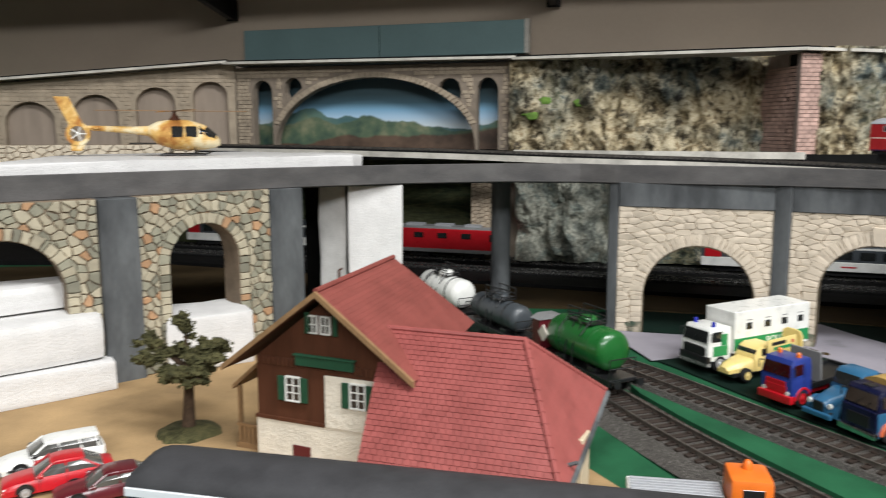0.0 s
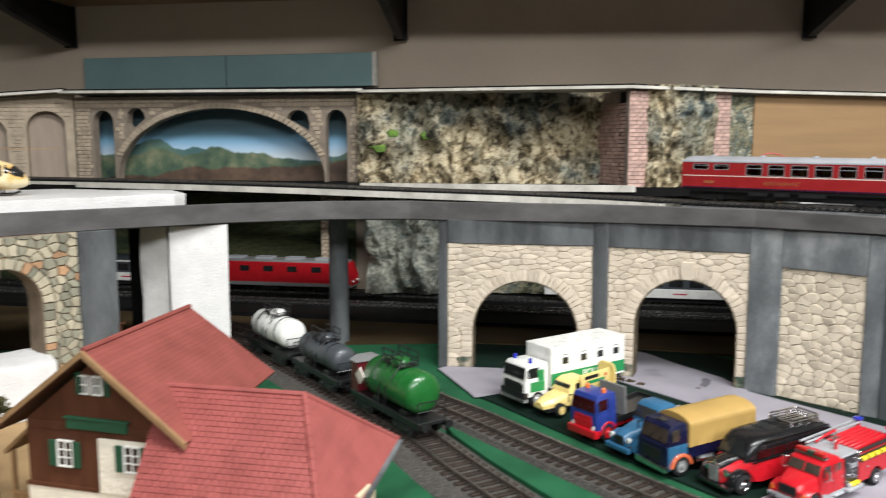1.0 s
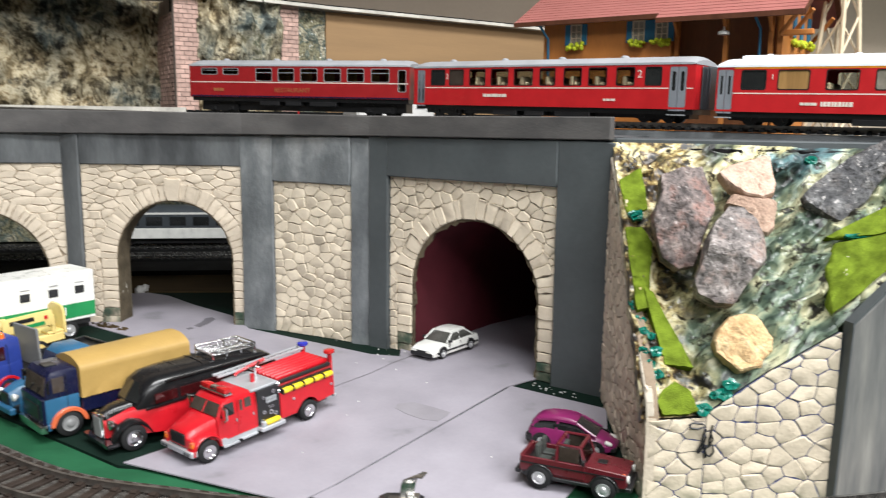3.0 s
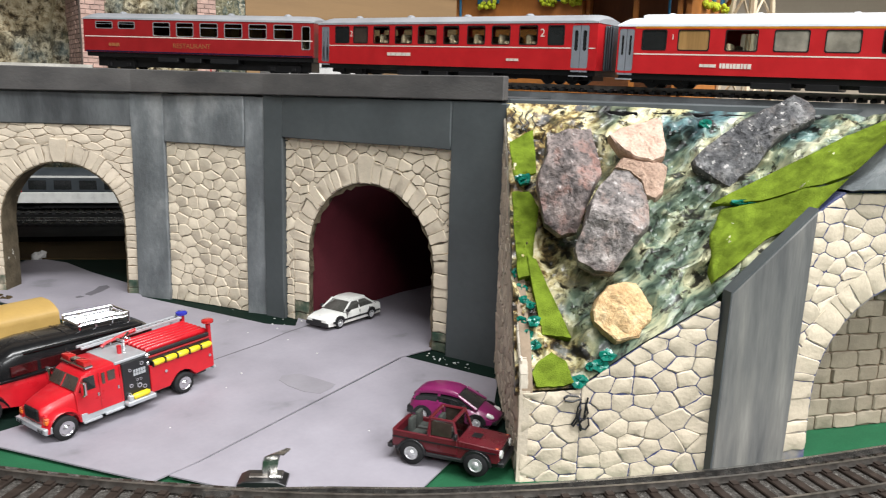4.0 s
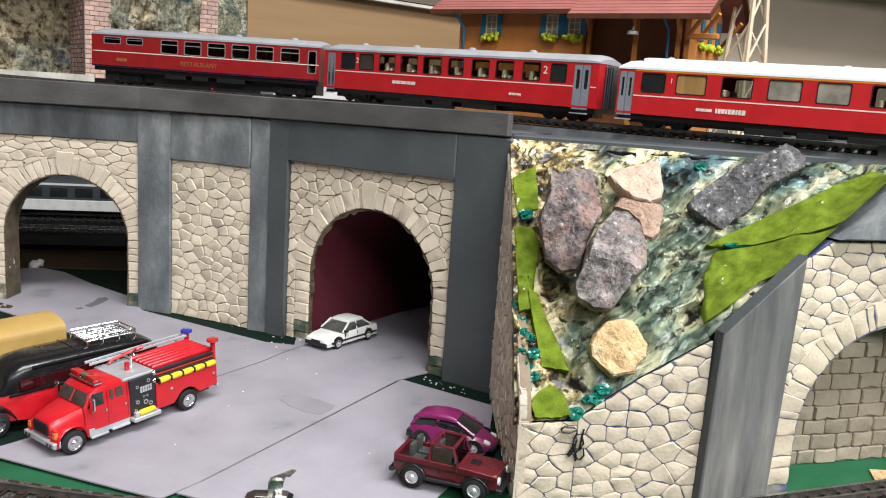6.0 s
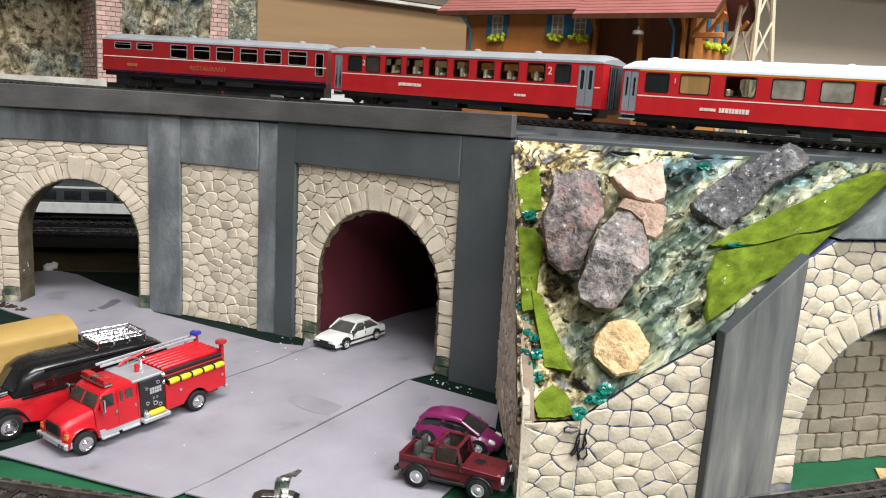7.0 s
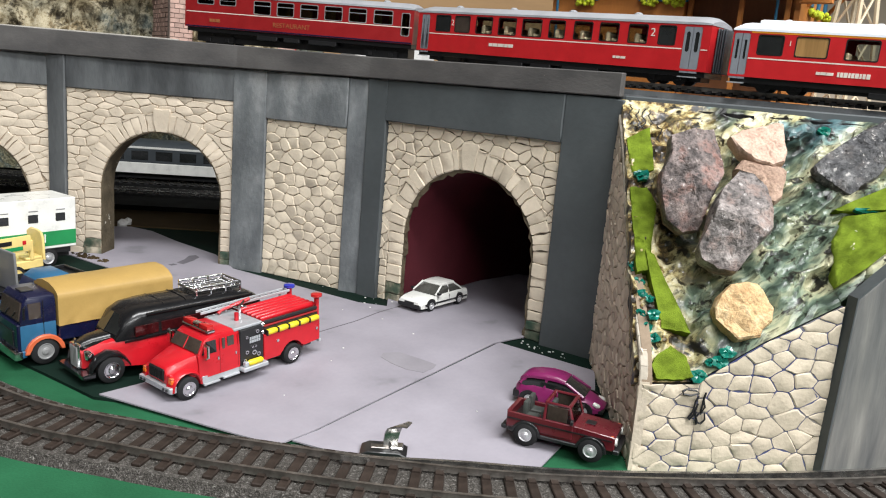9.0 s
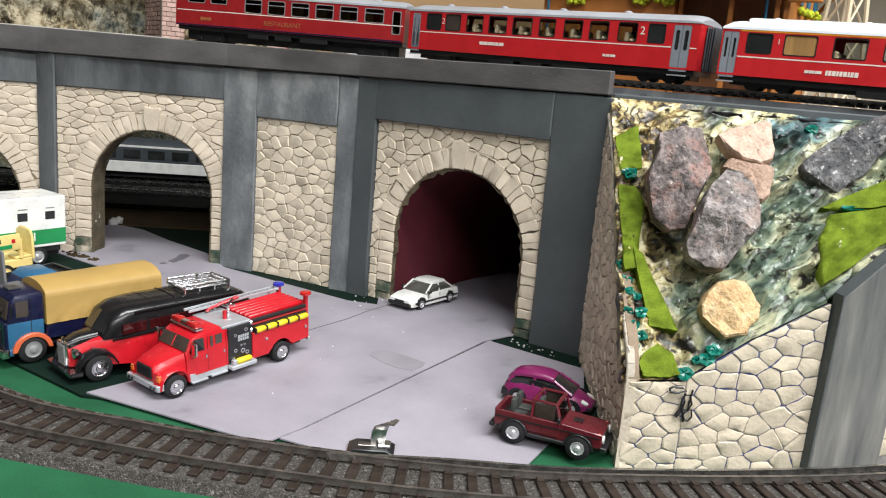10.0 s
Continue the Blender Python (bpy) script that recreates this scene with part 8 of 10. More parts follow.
    for s in (-1, 1):
        pipe(ob, "roof_pipe", P_GLOSSBLACK, [(-40, s * 12.1, 27.0), (15, s * 12.1, 27.6)], 0.8, 8)
        pipe(ob, "rack_rail", P_CHROME, [(-36, s * 8, 33.2), (-12, s * 8, 34.0)], 0.55)
        pipe(ob, "rack_rail", P_CHROME, [(-36, s * 8, 31.4), (-12, s * 8, 32.2)], 0.45)
        for px in (-36, -28, -20, -12.4):
            pipe(ob, "rack_post", P_CHROME, [(px, s * 8, 28.6), (px, s * 8, 34.0 + (px + 12) * 0.033)], 0.5)
    for px, pz in ((-36, 33.2), (-36, 31.4), (-12, 32.2)):
        pipe(ob, "rack_rail", P_CHROME, [(px, -8, pz), (px, 8, pz)], 0.55)
    for k in range(5):
        pipe(ob, "rack_slat", P_CHROME, [(-36, -5.2 + k * 2.6, 31.2), (-12, -5.2 + k * 2.6, 32.0)], 0.35)
    return ob


def cab_over(ob, x0, w, material, lower, z0=7, z1=28, glass=None, roof=None, depth=20, grille=P_BLACK):
    """A lorry cab whose front is at x0 + depth."""
    x1 = x0 + depth
    bm = bmesh.new()
    mid = z0 + (z1 - z0) * 0.5
    body(bm, [(x0, w, w - 0.6, mid - 1, z1 - 0.5, 1.5), (x0 + 2, w, w - 0.6, mid - 1, z1, 1.5), (x1 - 3.5, w, w - 0.8, mid - 1, z1, 1.5), (x1 - 1.6, w, w - 1.2, mid - 1, z1 - 2, 1.5), (x1 + 0.3, w, w - 0.4, mid - 1, mid + 0.6, 0.6)])
    cab = part("cab", bm, material, ob, angle=30)
    bx(ob, "cab_lower", lower, x0, x1 + 0.6, -w - 0.2, w + 0.2, z0, mid - 0.4, 0.7)
    g = glass or P_GLASSLIT
    bm = bmesh.new()
    a = [(x1 - 1.4, z1 - 2.8), (x1 + 0.25, mid + 1.4)]
    loft(bm, [[Vector((a[0][0] - 0.3, -w + 2.2, a[0][1])), Vector((a[0][0] - 0.3, w - 2.2, a[0][1])), Vector((a[1][0] - 0.3, w - 1.6, a[1][1])), Vector((a[1][0] - 0.3, -w + 1.6, a[1][1]))],
              [Vector((a[0][0] + 0.45, -w + 2.2, a[0][1] + 0.2)), Vector((a[0][0] + 0.45, w - 2.2, a[0][1] + 0.2)), Vector((a[1][0] + 0.4, w - 1.6, a[1][1] + 0.1)), Vector((a[1][0] + 0.4, -w + 1.6, a[1][1] + 0.1))]])
    part("windscreen", bm, g, cab)
    for s in (-1, 1):
        bx(cab, "side_window", g, x0 + depth * 0.42, x1 - 3.2, min(s * (w - 0.6), s * (w + 0.05)), max(s * (w - 0.6), s * (w + 0.05)), mid + 1.6, z1 - 3, 0.2)
        bx(cab, "door_seam", P_BLACK, x0 + depth * 0.36, x0 + depth * 0.36 + 0.25, min(s * w, s * (w + 0.3)), max(s * w, s * (w + 0.3)), z0 + 1, z1 - 2, 0)
        bm = bmesh.new()
        cyl(bm, (x1 + 0.3, s * (w - 3), z0 + 2.6), (x1 + 1.3, s * (w - 3), z0 + 2.6), 1.5, 12)
        part("headlight", bm, P_LAMP, ob)
        pipe(cab, "mirror", P_BLACK, [(x1 - 2, s * w, z1 - 4), (x1 - 0.5, s * (w + 2.4), z1 - 4), (x1 - 0.5, s * (w + 2.4), z1 - 9)], 0.5)
    bx(ob, "grille", grille, x1 + 0.5, x1 + 1.0, -w + 4.5, w - 4.5, z0 + 1.4, mid - 1.6, 0.2)
    bx(ob, "bumper", lower, x1 - 2, x1 + 2, -w - 0.4, w + 0.4, z0 - 3.6, z0 - 0.2, 0.5)
    for k in (-0.3, 0.3):
        pipe(cab, "wiper", P_BLACK, [(x1 + 0.8, w * k, mid + 1.5), (x1 + 0.3, w * (k + 0.28), mid + 5)], 0.2)
    return cab


def police_truck(x, y, turn):
    ob = thing("police_truck", x, y, 0, turn, "white and green police box truck with blue beacons", "truck", "vehicles parked by the track")
    bx(ob, "chassis", P_BLACK, -54, 43, -9, 9, 5, 9)
    wheels(ob, (33,), 11.8, 6.2, 4.4)
    wheels(ob, (-24, -38), 11.8, 6.2, 5)
    cab_over(ob, 23, 13.6, P_WHITE, P_WHITE, 8.5, 33, P_GLASS, depth=21)
    pair(ob, "cab_stripe", P_GREEN, 26, 40, 13.6, 0.35, 12, 19.5)
    pair(ob, "cab_stripe", P_GREEN, 26.5, 32.5, 13.3, 0.55, 19.5, 28)
    bx(ob, "front_bumper", P_BLACK, 42, 46, -14, 14, 4.4, 12.5, 0.6)
    bx(ob, "front_panel", P_BLACK, 44.4, 45.2, -11, 11, 12.5, 18.5, 0.3)
    bx(ob, "box_body", P_WHITE, -56, 21, -14.5, 14.5, 12, 43, 0.5)
    pair(ob, "green_stripe", P_GREEN, -55.6, 20.6, 14.4, 0.3, 14, 23, 0)
    for px in (-49, -32.3, -15, 3.6):
        pair(ob, "box_window", P_GLASS, px, px + 6, 14.3, 0.5, 29, 34, 0.2)
        pair(ob, "vent", P_GREY, px, px + 5.6, 14.4, 0.25, 35.8, 36.4, 0)
    for px, t in ((28, 1), (28, -1)):
        bm = bmesh.new()
        lathe(bm, (36, t * 9, 33), (36, t * 9, 36.6), [(0, 1.8), (0.2, 1.5), (0.85, 1.4), (1, 0.7)], 12)
        part("beacon", bm, P_BLUELENS, ob)
    word(ob, "POLIZEI", 7.5, side_m(-24, 14.78, 18.6, True), P_WHITE)
    bx(ob, "side_skirt", P_BLACK, -53, 19, -13, 13, 8.4, 12, 0.3)


def yellow_truck(x, y, turn):
    ob = thing("loader_truck", x, y, 0, turn, "small cream-yellow bonneted truck with an advertising board", "truck", "vehicles parked by the track")
    bx(ob, "chassis", P_BLACK, -32, 30, -8, 8, 4, 7)
    wheels(ob, (20,), 9.5, 5, 4, P_CREAM)
    wheels(ob, (-18,), 9.5, 5, 4, P_CREAM)
    bm = bmesh.new()
    body(bm, [(8, 9.4, 8.8, 6, 15, 2), (18, 8.6, 7.4, 6, 14.4, 2.4), (28, 6.8, 5.6, 6, 12.6, 2.6), (32, 5, 3.6, 6.6, 10.6, 2)])
    part("bonnet", bm, P_CREAM, ob, angle=45)
    bm = bmesh.new()
    body(bm, [(-8, 10.4, 9.6, 6, 23, 2), (2, 10.4, 9.6, 6, 23.4, 2), (7, 10.2, 9, 6, 22, 2), (11, 9.6, 9, 6, 15.4, 1)])
    part("cab", bm, P_CREAM, ob, angle=40)
    bx(ob, "windscreen", P_GLASS, 8.0, 9.6, -8, 8, 16.4, 20.8, 0.2)
    pair(ob, "side_window", P_GLASS, -4, 5, 9.9, 0.4, 16, 21.4)
    bx(ob, "load_bed", P_CREAM, -34, -9, -11, 11, 7, 12, 0.5)
    bd = bx(ob, "board", P_CREAM, -27, 2, 11.2, 12.4, 18, 27.4, 0.6, "cream advertising board with green print")
    bx(bd, "printed_line", P_GREEN, -22, -4, 12.3, 12.65, 19.4, 21.6, 0)
    bx(bd, "printed_line", P_BLACK, -16, -2, 12.3, 12.65, 23.0, 25.4, 0)
    for px in (-23,):
        bx(bd, "red_mark", P_RED, px - 1, px + 1, 12.3, 12.65, 22.4, 24.6, 0)
    bm = bmesh.new()
    slab(bm, [[(-6, 11), (11.4, 11), (11.4, 24), (9.6, 27.4), (6, 28.4), (-2, 28.4), (-6, 26)]], 0, 1.6, 0.4)
    bm.transform(Matrix(((0, 1, 0, -35.4), (1, 0, 0, 0), (0, 0, 1, 0), (0, 0, 0, 1))))
    bmesh.ops.recalc_face_normals(bm, faces=bm.faces)
    part("rear_panel", bm, P_CREAM, ob, "rounded upright panel at the tail")
    bx(ob, "post", P_CREAM, -28.6, -26.4, 9.4, 11.6, 12, 24, 0.5)
    bx(ob, "seat_block", P_CREAM, -33.6, -24, 2, 11, 12, 13.6, 0.4)


def blue_red_truck(x, y, turn):
    ob = thing("tipper_truck", x, y, 0, turn, "blue and red cab-over truck with a grey open bed", "truck", "vehicles parked by the track")
    bx(ob, "chassis", P_RED, -36, 34, -8, 8, 5, 8)
    wheels(ob, (24,), 11, 6, 4.4, P_RED)
    wheels(ob, (-16, -28), 11, 6, 4.6, P_RED)
    cab_over(ob, 15, 13, P_BLUE, P_BLUE, 8, 31, P_GLASSRED, depth=20, grille=P_RED)
    bx(ob, "red_bumper", P_RED, 33, 38, -14, 14, 4.5, 9.5, 0.8)
    bx(ob, "red_panel", P_RED, 35.4, 36.2, -9, 9, 11, 15, 0.3)
    for s in (-1, 1):
        arcp = [(24 + 8 * math.cos(math.pi * i / 8), 6 + 7.4 * math.sin(math.pi * i / 8)) for i in range(9)]
        arcq = [(24 + 6.6 * math.cos(math.pi * (8 - i) / 8), 6 + 6.3 * math.sin(math.pi * (8 - i) / 8)) for i in range(9)]
        prof(ob, "mudguard", P_RED, arcp + arcq, min(s * 10, s * 13.8), max(s * 10, s * 13.8), 0.2)
        bm = bmesh.new()
        lathe(bm, (22, s * 8, 31), (22, s * 8, 34), [(0, 1.8), (0.7, 1.6), (1, 0.8)], 10)
        part("beacon", bm, P_ORANGE, ob)
    bx(ob, "bed_floor", P_BLACK, -38, 13, -13, 13, 10, 12, 0.3)
    pair(ob, "bed_side", P_BLACK, -38, 13, 12.4, 1, 12, 14)
    bx(ob, "bed_front", P_GREY, 3.6, 5, -13, 13, 12, 32, 0.4)
    bx(ob, "bed_tail", P_BLACK, -38.6, -37.4, -13, 13, 12, 14, 0.4)
    return ob


def light_blue_truck(x, y, turn):
    ob = thing("bonneted_truck", x, y, 0, turn, "mid-blue bonneted truck with an empty dark bed", "truck", "vehicles parked by the track")
    bx(ob, "chassis", P_BLACK, -34, 32, -8, 8, 5, 8)
    wheels(ob, (22,), 10.5, 5.8, 4.2, P_SKY)
    wheels(ob, (-20,), 10.5, 5.8, 4.8, P_SKY)
    bm = bmesh.new()
    body(bm, [(6, 10.5, 9.6, 8, 18, 2), (16, 9.2, 8, 8, 17.2, 2.6), (28, 7.4, 6, 7.4, 15.6, 2.6), (33, 6.4, 5, 7.6, 13.6, 2)])
    part("bonnet", bm, P_SKY, ob, angle=45)
    bm = bmesh.new()
    body(bm, [(-8, 12, 11, 8, 27, 1.6), (2, 12, 11, 8, 27.4, 1.6), (6, 11.6, 10.4, 8, 25.6, 1.6), (10, 11, 10.4, 8, 18.4, 1)])
    part("cab", bm, P_SKY, ob, angle=35)
    bm = bmesh.new()
    loft(bm, [[Vector((6.2, -9, 25)), Vector((6.2, 9, 25)), Vector((9.6, 9.4, 19)), Vector((9.6, -9.4, 19))], [Vector((6.9, -9, 25.3)), Vector((6.9, 9, 25.3)), Vector((10.3, 9.4, 19.2)), Vector((10.3, -9.4, 19.2))]])
    part("windscreen", bm, P_GLASS, ob)
    pair(ob, "side_window", P_GLASS, -4, 4.5, 11.2, 0.5, 19, 25)
    bx(ob, "grille", P_BLACK, 33, 34, -4, 4, 8, 13.4, 0.3)
    bx(ob, "bumper", P_SKY, 33, 36, -11, 11, 5, 8, 0.5)
    for s in (-1, 1):
        arcp = [(22 + 8.4 * math.cos(math.pi * i / 8), 5.4 + 7.4 * math.sin(math.pi * i / 8)) for i in range(9)]
        arcq = [(22 + 6.8 * math.cos(math.pi * (8 - i) / 8), 5.4 + 6.2 * math.sin(math.pi * (8 - i) / 8)) for i in range(9)]
        prof(ob, "mudguard", P_SKY, arcp + arcq, min(s * 8, s * 12.6), max(s * 8, s * 12.6), 0.2)
        bm = bmesh.new()
        lathe(bm, (30, s * 8, 12), (33, s * 8, 12), [(0, 0.6), (0.6, 1.7), (1, 1.5)], 12)
        part("headlight", bm, P_LAMP, ob)
    bx(ob, "bed_floor", P_BLACK, -37, -9, -12.4, 12.4, 9, 11, 0.3)
    pair(ob, "bed_side", P_GREY, -37, -9, 11.8, 0.9, 9.6, 15.6)
    bx(ob, "bed_tail", P_GREY, -37.8, -36.8, -12.4, 12.4, 9.6, 15.6, 0.3)
    bx(ob, "cab_guard", P_GREY, -10, -9, -12, 12, 11, 25, 0.3)
    return ob


def tarp_truck(x, y, turn):
    ob = thing("tarpaulin_truck", x, y, 0, turn, "navy and blue truck with an ochre tarpaulin cover", "truck", "vehicles parked by the track")
    bx(ob, "chassis", P_BLACK, -34, 37, -8, 8, 5, 9)
    wheels(ob, (28,), 11.6, 6.2, 4.6, P_GREY)
    wheels(ob, (-20,), 11.6, 6.2, 5.6, P_GREY)
    cab_over(ob, 22.4, 12.6, P_NAVY, P_SKY, 8, 32, P_GLASSBROWN, depth=15.0)
    bx(ob, "front_panel", P_NAVY, 37.4, 39.2, -12.7, 12.7, 7.6, 20.2, 0.5)
    bx(ob, "grille", P_BLACK, 39.0, 39.6, -8, 8, 9.4, 16.5, 0.2)
    bx(ob, "chrome_bumper", P_CHROME, 37.4, 41.0, -13.4, 13.4, 4.0, 8.0, 0.8)
    bx(ob, "roof_hatch", P_BLACK, 28, 33.5, -3.5, 3.5, 31.9, 32.7, 0.3)
    for s in (-1, 1):
        arcp = [(28 + 8.6 * math.cos(math.pi * i / 10), 6 + 8 * math.sin(math.pi * i / 10)) for i in range(11)]
        arcq = [(28 + 6.8 * math.cos(math.pi * (10 - i) / 10), 6 + 6.6 * math.sin(math.pi * (10 - i) / 10)) for i in range(11)]
        prof(ob, "mudguard", P_SALMON, arcp + arcq, min(s * 9.6, s * 14.4), max(s * 9.6, s * 14.4), 0.3)
    bx(ob, "bed", P_NAVY, -34, 21.4, -13.0, 13.0, 9.4, 17.0, 0.4)
    bm = bmesh.new()
    pr = [(-14, 14.6), (-14, 28.4), (-13.2, 29.4), (-9.5, 31.2), (-4, 32.3), (4, 32.3), (9.5, 31.2), (13.2, 29.4), (14, 28.4), (14, 14.6)]
    rows, side_z = [], [14.6 + 13.8 * k / 7 for k in range(7)]
    pr = [(-14, b) for b in side_z] + pr[1:-1] + [(14, b) for b in reversed(side_z)]
    for i in range(57):
        px = -34.5 + i
        row = []
        for a, b in pr:
            low = max(0.0, (29.5 - b) / 15)
            fold = (0.35 - abs(noise.noise(Vector((px * 0.11 + b * 0.07, a * 0.05, b * 0.05))))) * 1.5 * low + noise.noise(Vector((px * 0.09, a * 0.1, 3.0))) * 0.35
            row.append(Vector((px, a * 0.95 + math.copysign(fold, a) * (1 if abs(a) > 10 else 0), 16.6 + (b - 14.6) * 1.03 + fold * (0 if abs(a) > 10 else 0.7))))
        rows.append(row)
    loft(bm, rows)
    part("tarpaulin", bm, P_TARP, ob, angle=50)
    pipe(ob, "exhaust", P_CHROME, [(14, 11, 6), (6, 12.5, 6)], 1.2)
    bx(ob, "fuel_tank", P_SILVER, 0, 11, 8, 12.2, 5, 9.2, 0.8)


def sedan(x, y, turn, paint, label, L=50, W=19.4, H=15.6, estate=False, group="vehicles on the paper yard", rim=None, trim=True, soft=0.0):
    """A saloon or estate car with bonnet, cabin and boot."""
    ob = thing("car", x, y, 0, turn, label, "car", group)
    h, w = L / 2, W / 2
    rr = 3.6
    wheels(ob, (h * 0.62,), w - 1.2, rr, 2.6, rim)
    wheels(ob, (-h * 0.56,), w - 1.2, rr, 2.6, rim)
    bm = bmesh.new()
    zb, zs = 2.6, H * 0.60
    body(bm, [(-h, w * 0.84, w * 0.80, zb + 1, zs - 0.6, 0.9), (-h * 0.94, w * 0.96, w * 0.90, zb, zs, 1.0), (-h * 0.5, w, w * 0.93, zb, zs + 0.5, 1.1), (h * 0.25, w, w * 0.93, zb, zs + 0.2, 1.1),
              (h * 0.75, w * 0.97, w * 0.88, zb, zs - 1.0, 1.2), (h * 0.96, w * 0.90, w * 0.80, zb, zs - 2.1, 1.0), (h, w * 0.80, w * 0.72, zb + 1, zs - 2.8, 0.8)])
    part("body", bm, paint, ob, angle=32)
    back = -h * 0.94 if estate else -h * 0.80
    rb = -h * 0.86 if estate else -h * 0.42
    bm = bmesh.new()
    body(bm, [(back, w * 0.86, w * 0.82, zs - 0.4, zs + 0.5, 0.2), (rb, w * 0.86, w * 0.70, zs - 0.4, H - 0.5, 0.6), (-h * 0.1, w * 0.87, w * 0.71, zs - 0.4, H - 0.35, 0.6), (h * 0.10, w * 0.87, w * 0.69, zs - 0.4, H - 0.6, 0.6), (h * 0.44, w * 0.86, w * 0.80, zs - 0.4, zs + 0.3, 0.2)])
    part("glasshouse", bm, P_GLASSGREY, ob, "smoky glazing", angle=25)
    bm = bmesh.new()
    body(bm, [(rb - 1.0, w * 0.68, w * 0.64, H - 1.3, H - 0.2, 0.5), (rb + 2, w * 0.735, w * 0.69, H - 1.5, H, 0.6), (-h * 0.1, w * 0.745, w * 0.70, H - 1.6, H + 0.15, 0.6), (h * 0.06, w * 0.735, w * 0.68, H - 1.5, H - 0.1, 0.6), (h * 0.15, w * 0.68, w * 0.64, H - 1.6, H - 0.9, 0.4)])
    part("roof", bm, paint, ob, angle=40)
    for s in (-1, 1):
        for xa, za, xb, zb2 in ((h * 0.42, zs, h * 0.12, H - 0.9), (-h * 0.13, zs, -h * 0.11, H - 0.9), (back + 1.5, zs, rb + 0.8, H - 0.9), *(((-h * 0.55, zs, -h * 0.5, H - 0.9),) if estate else ())):
            bm = bmesh.new()
            cyl(bm, (xa, s * w * 0.87, za), (xb, s * w * 0.725, zb2), 0.62, 6)
            part("pillar", bm, paint, ob)
        bm = bmesh.new()
        box(bm, h * 0.90, h * 0.99, s * w * 0.62 - 2.0, s * w * 0.62 + 2.0, zs - 4.6, zs - 2.9, 0.4)
        part("headlight", bm, P_LAMP, ob)
        bm = bmesh.new()
        box(bm, -h - 0.1, -h * 0.96, s * w * 0.62 - 2.0, s * w * 0.62 + 2.0, zs - 3.6, zs - 1.4, 0.3)
        part("tail_light", bm, P_REDLENS, ob)
        bm = bmesh.new()
        box(bm, h * 0.30, h * 0.40, min(s * w * 0.9, s * (w + 1.3)), max(s * w * 0.9, s * (w + 1.3)), zs + 0.2, zs + 1.7, 0.3)
        part("door_mirror", bm, P_BLACK if trim else paint, ob)
        for px in (h * 0.36, -h * 0.12, -h * 0.50):
            bm = bmesh.new()
            box(bm, px, px + 0.2, min(s * w * 0.96, s * (w + 0.05)), max(s * w * 0.96, s * (w + 0.05)), 3.4, zs - 0.6)
            part("door_seam", bm, P_BLACK, ob)
        if trim:
            bm = bmesh.new()
            box(bm, -h * 0.9, h * 0.86, min(s * w * 0.97, s * (w + 0.2)), max(s * w * 0.97, s * (w + 0.2)), 4.2, 5.3, 0.1)
            part("rub_strip", bm, P_BLACK, ob)
        for px in (h * 0.62, -h * 0.56):
            bm = bmesh.new()
            arcp = [(px + (rr + 0.9) * math.cos(math.pi * i / 10), rr + (rr + 0.7) * math.sin(math.pi * i / 10)) for i in range(11)]
            slab(bm, [arcp], min(s * w * 0.93, s * (w + 0.06)), max(s * w * 0.93, s * (w + 0.06)))
            part("wheel_arch", bm, P_BLACK, ob)
    bx(ob, "front_bumper", P_BLACK if trim else paint, h * 0.93, h + 0.6, -w * 0.86, w * 0.86, 2.4, 4.8, 0.5)
    bx(ob, "rear_bumper", P_BLACK if trim else paint, -h - 0.6, -h * 0.94, -w * 0.86, w * 0.86, 2.6, 5.0, 0.5)
    bx(ob, "grille", P_BLACK, h * 0.98, h + 0.25, -w * 0.36, w * 0.36, zs - 4.6, zs - 3.2, 0.1)
    return ob


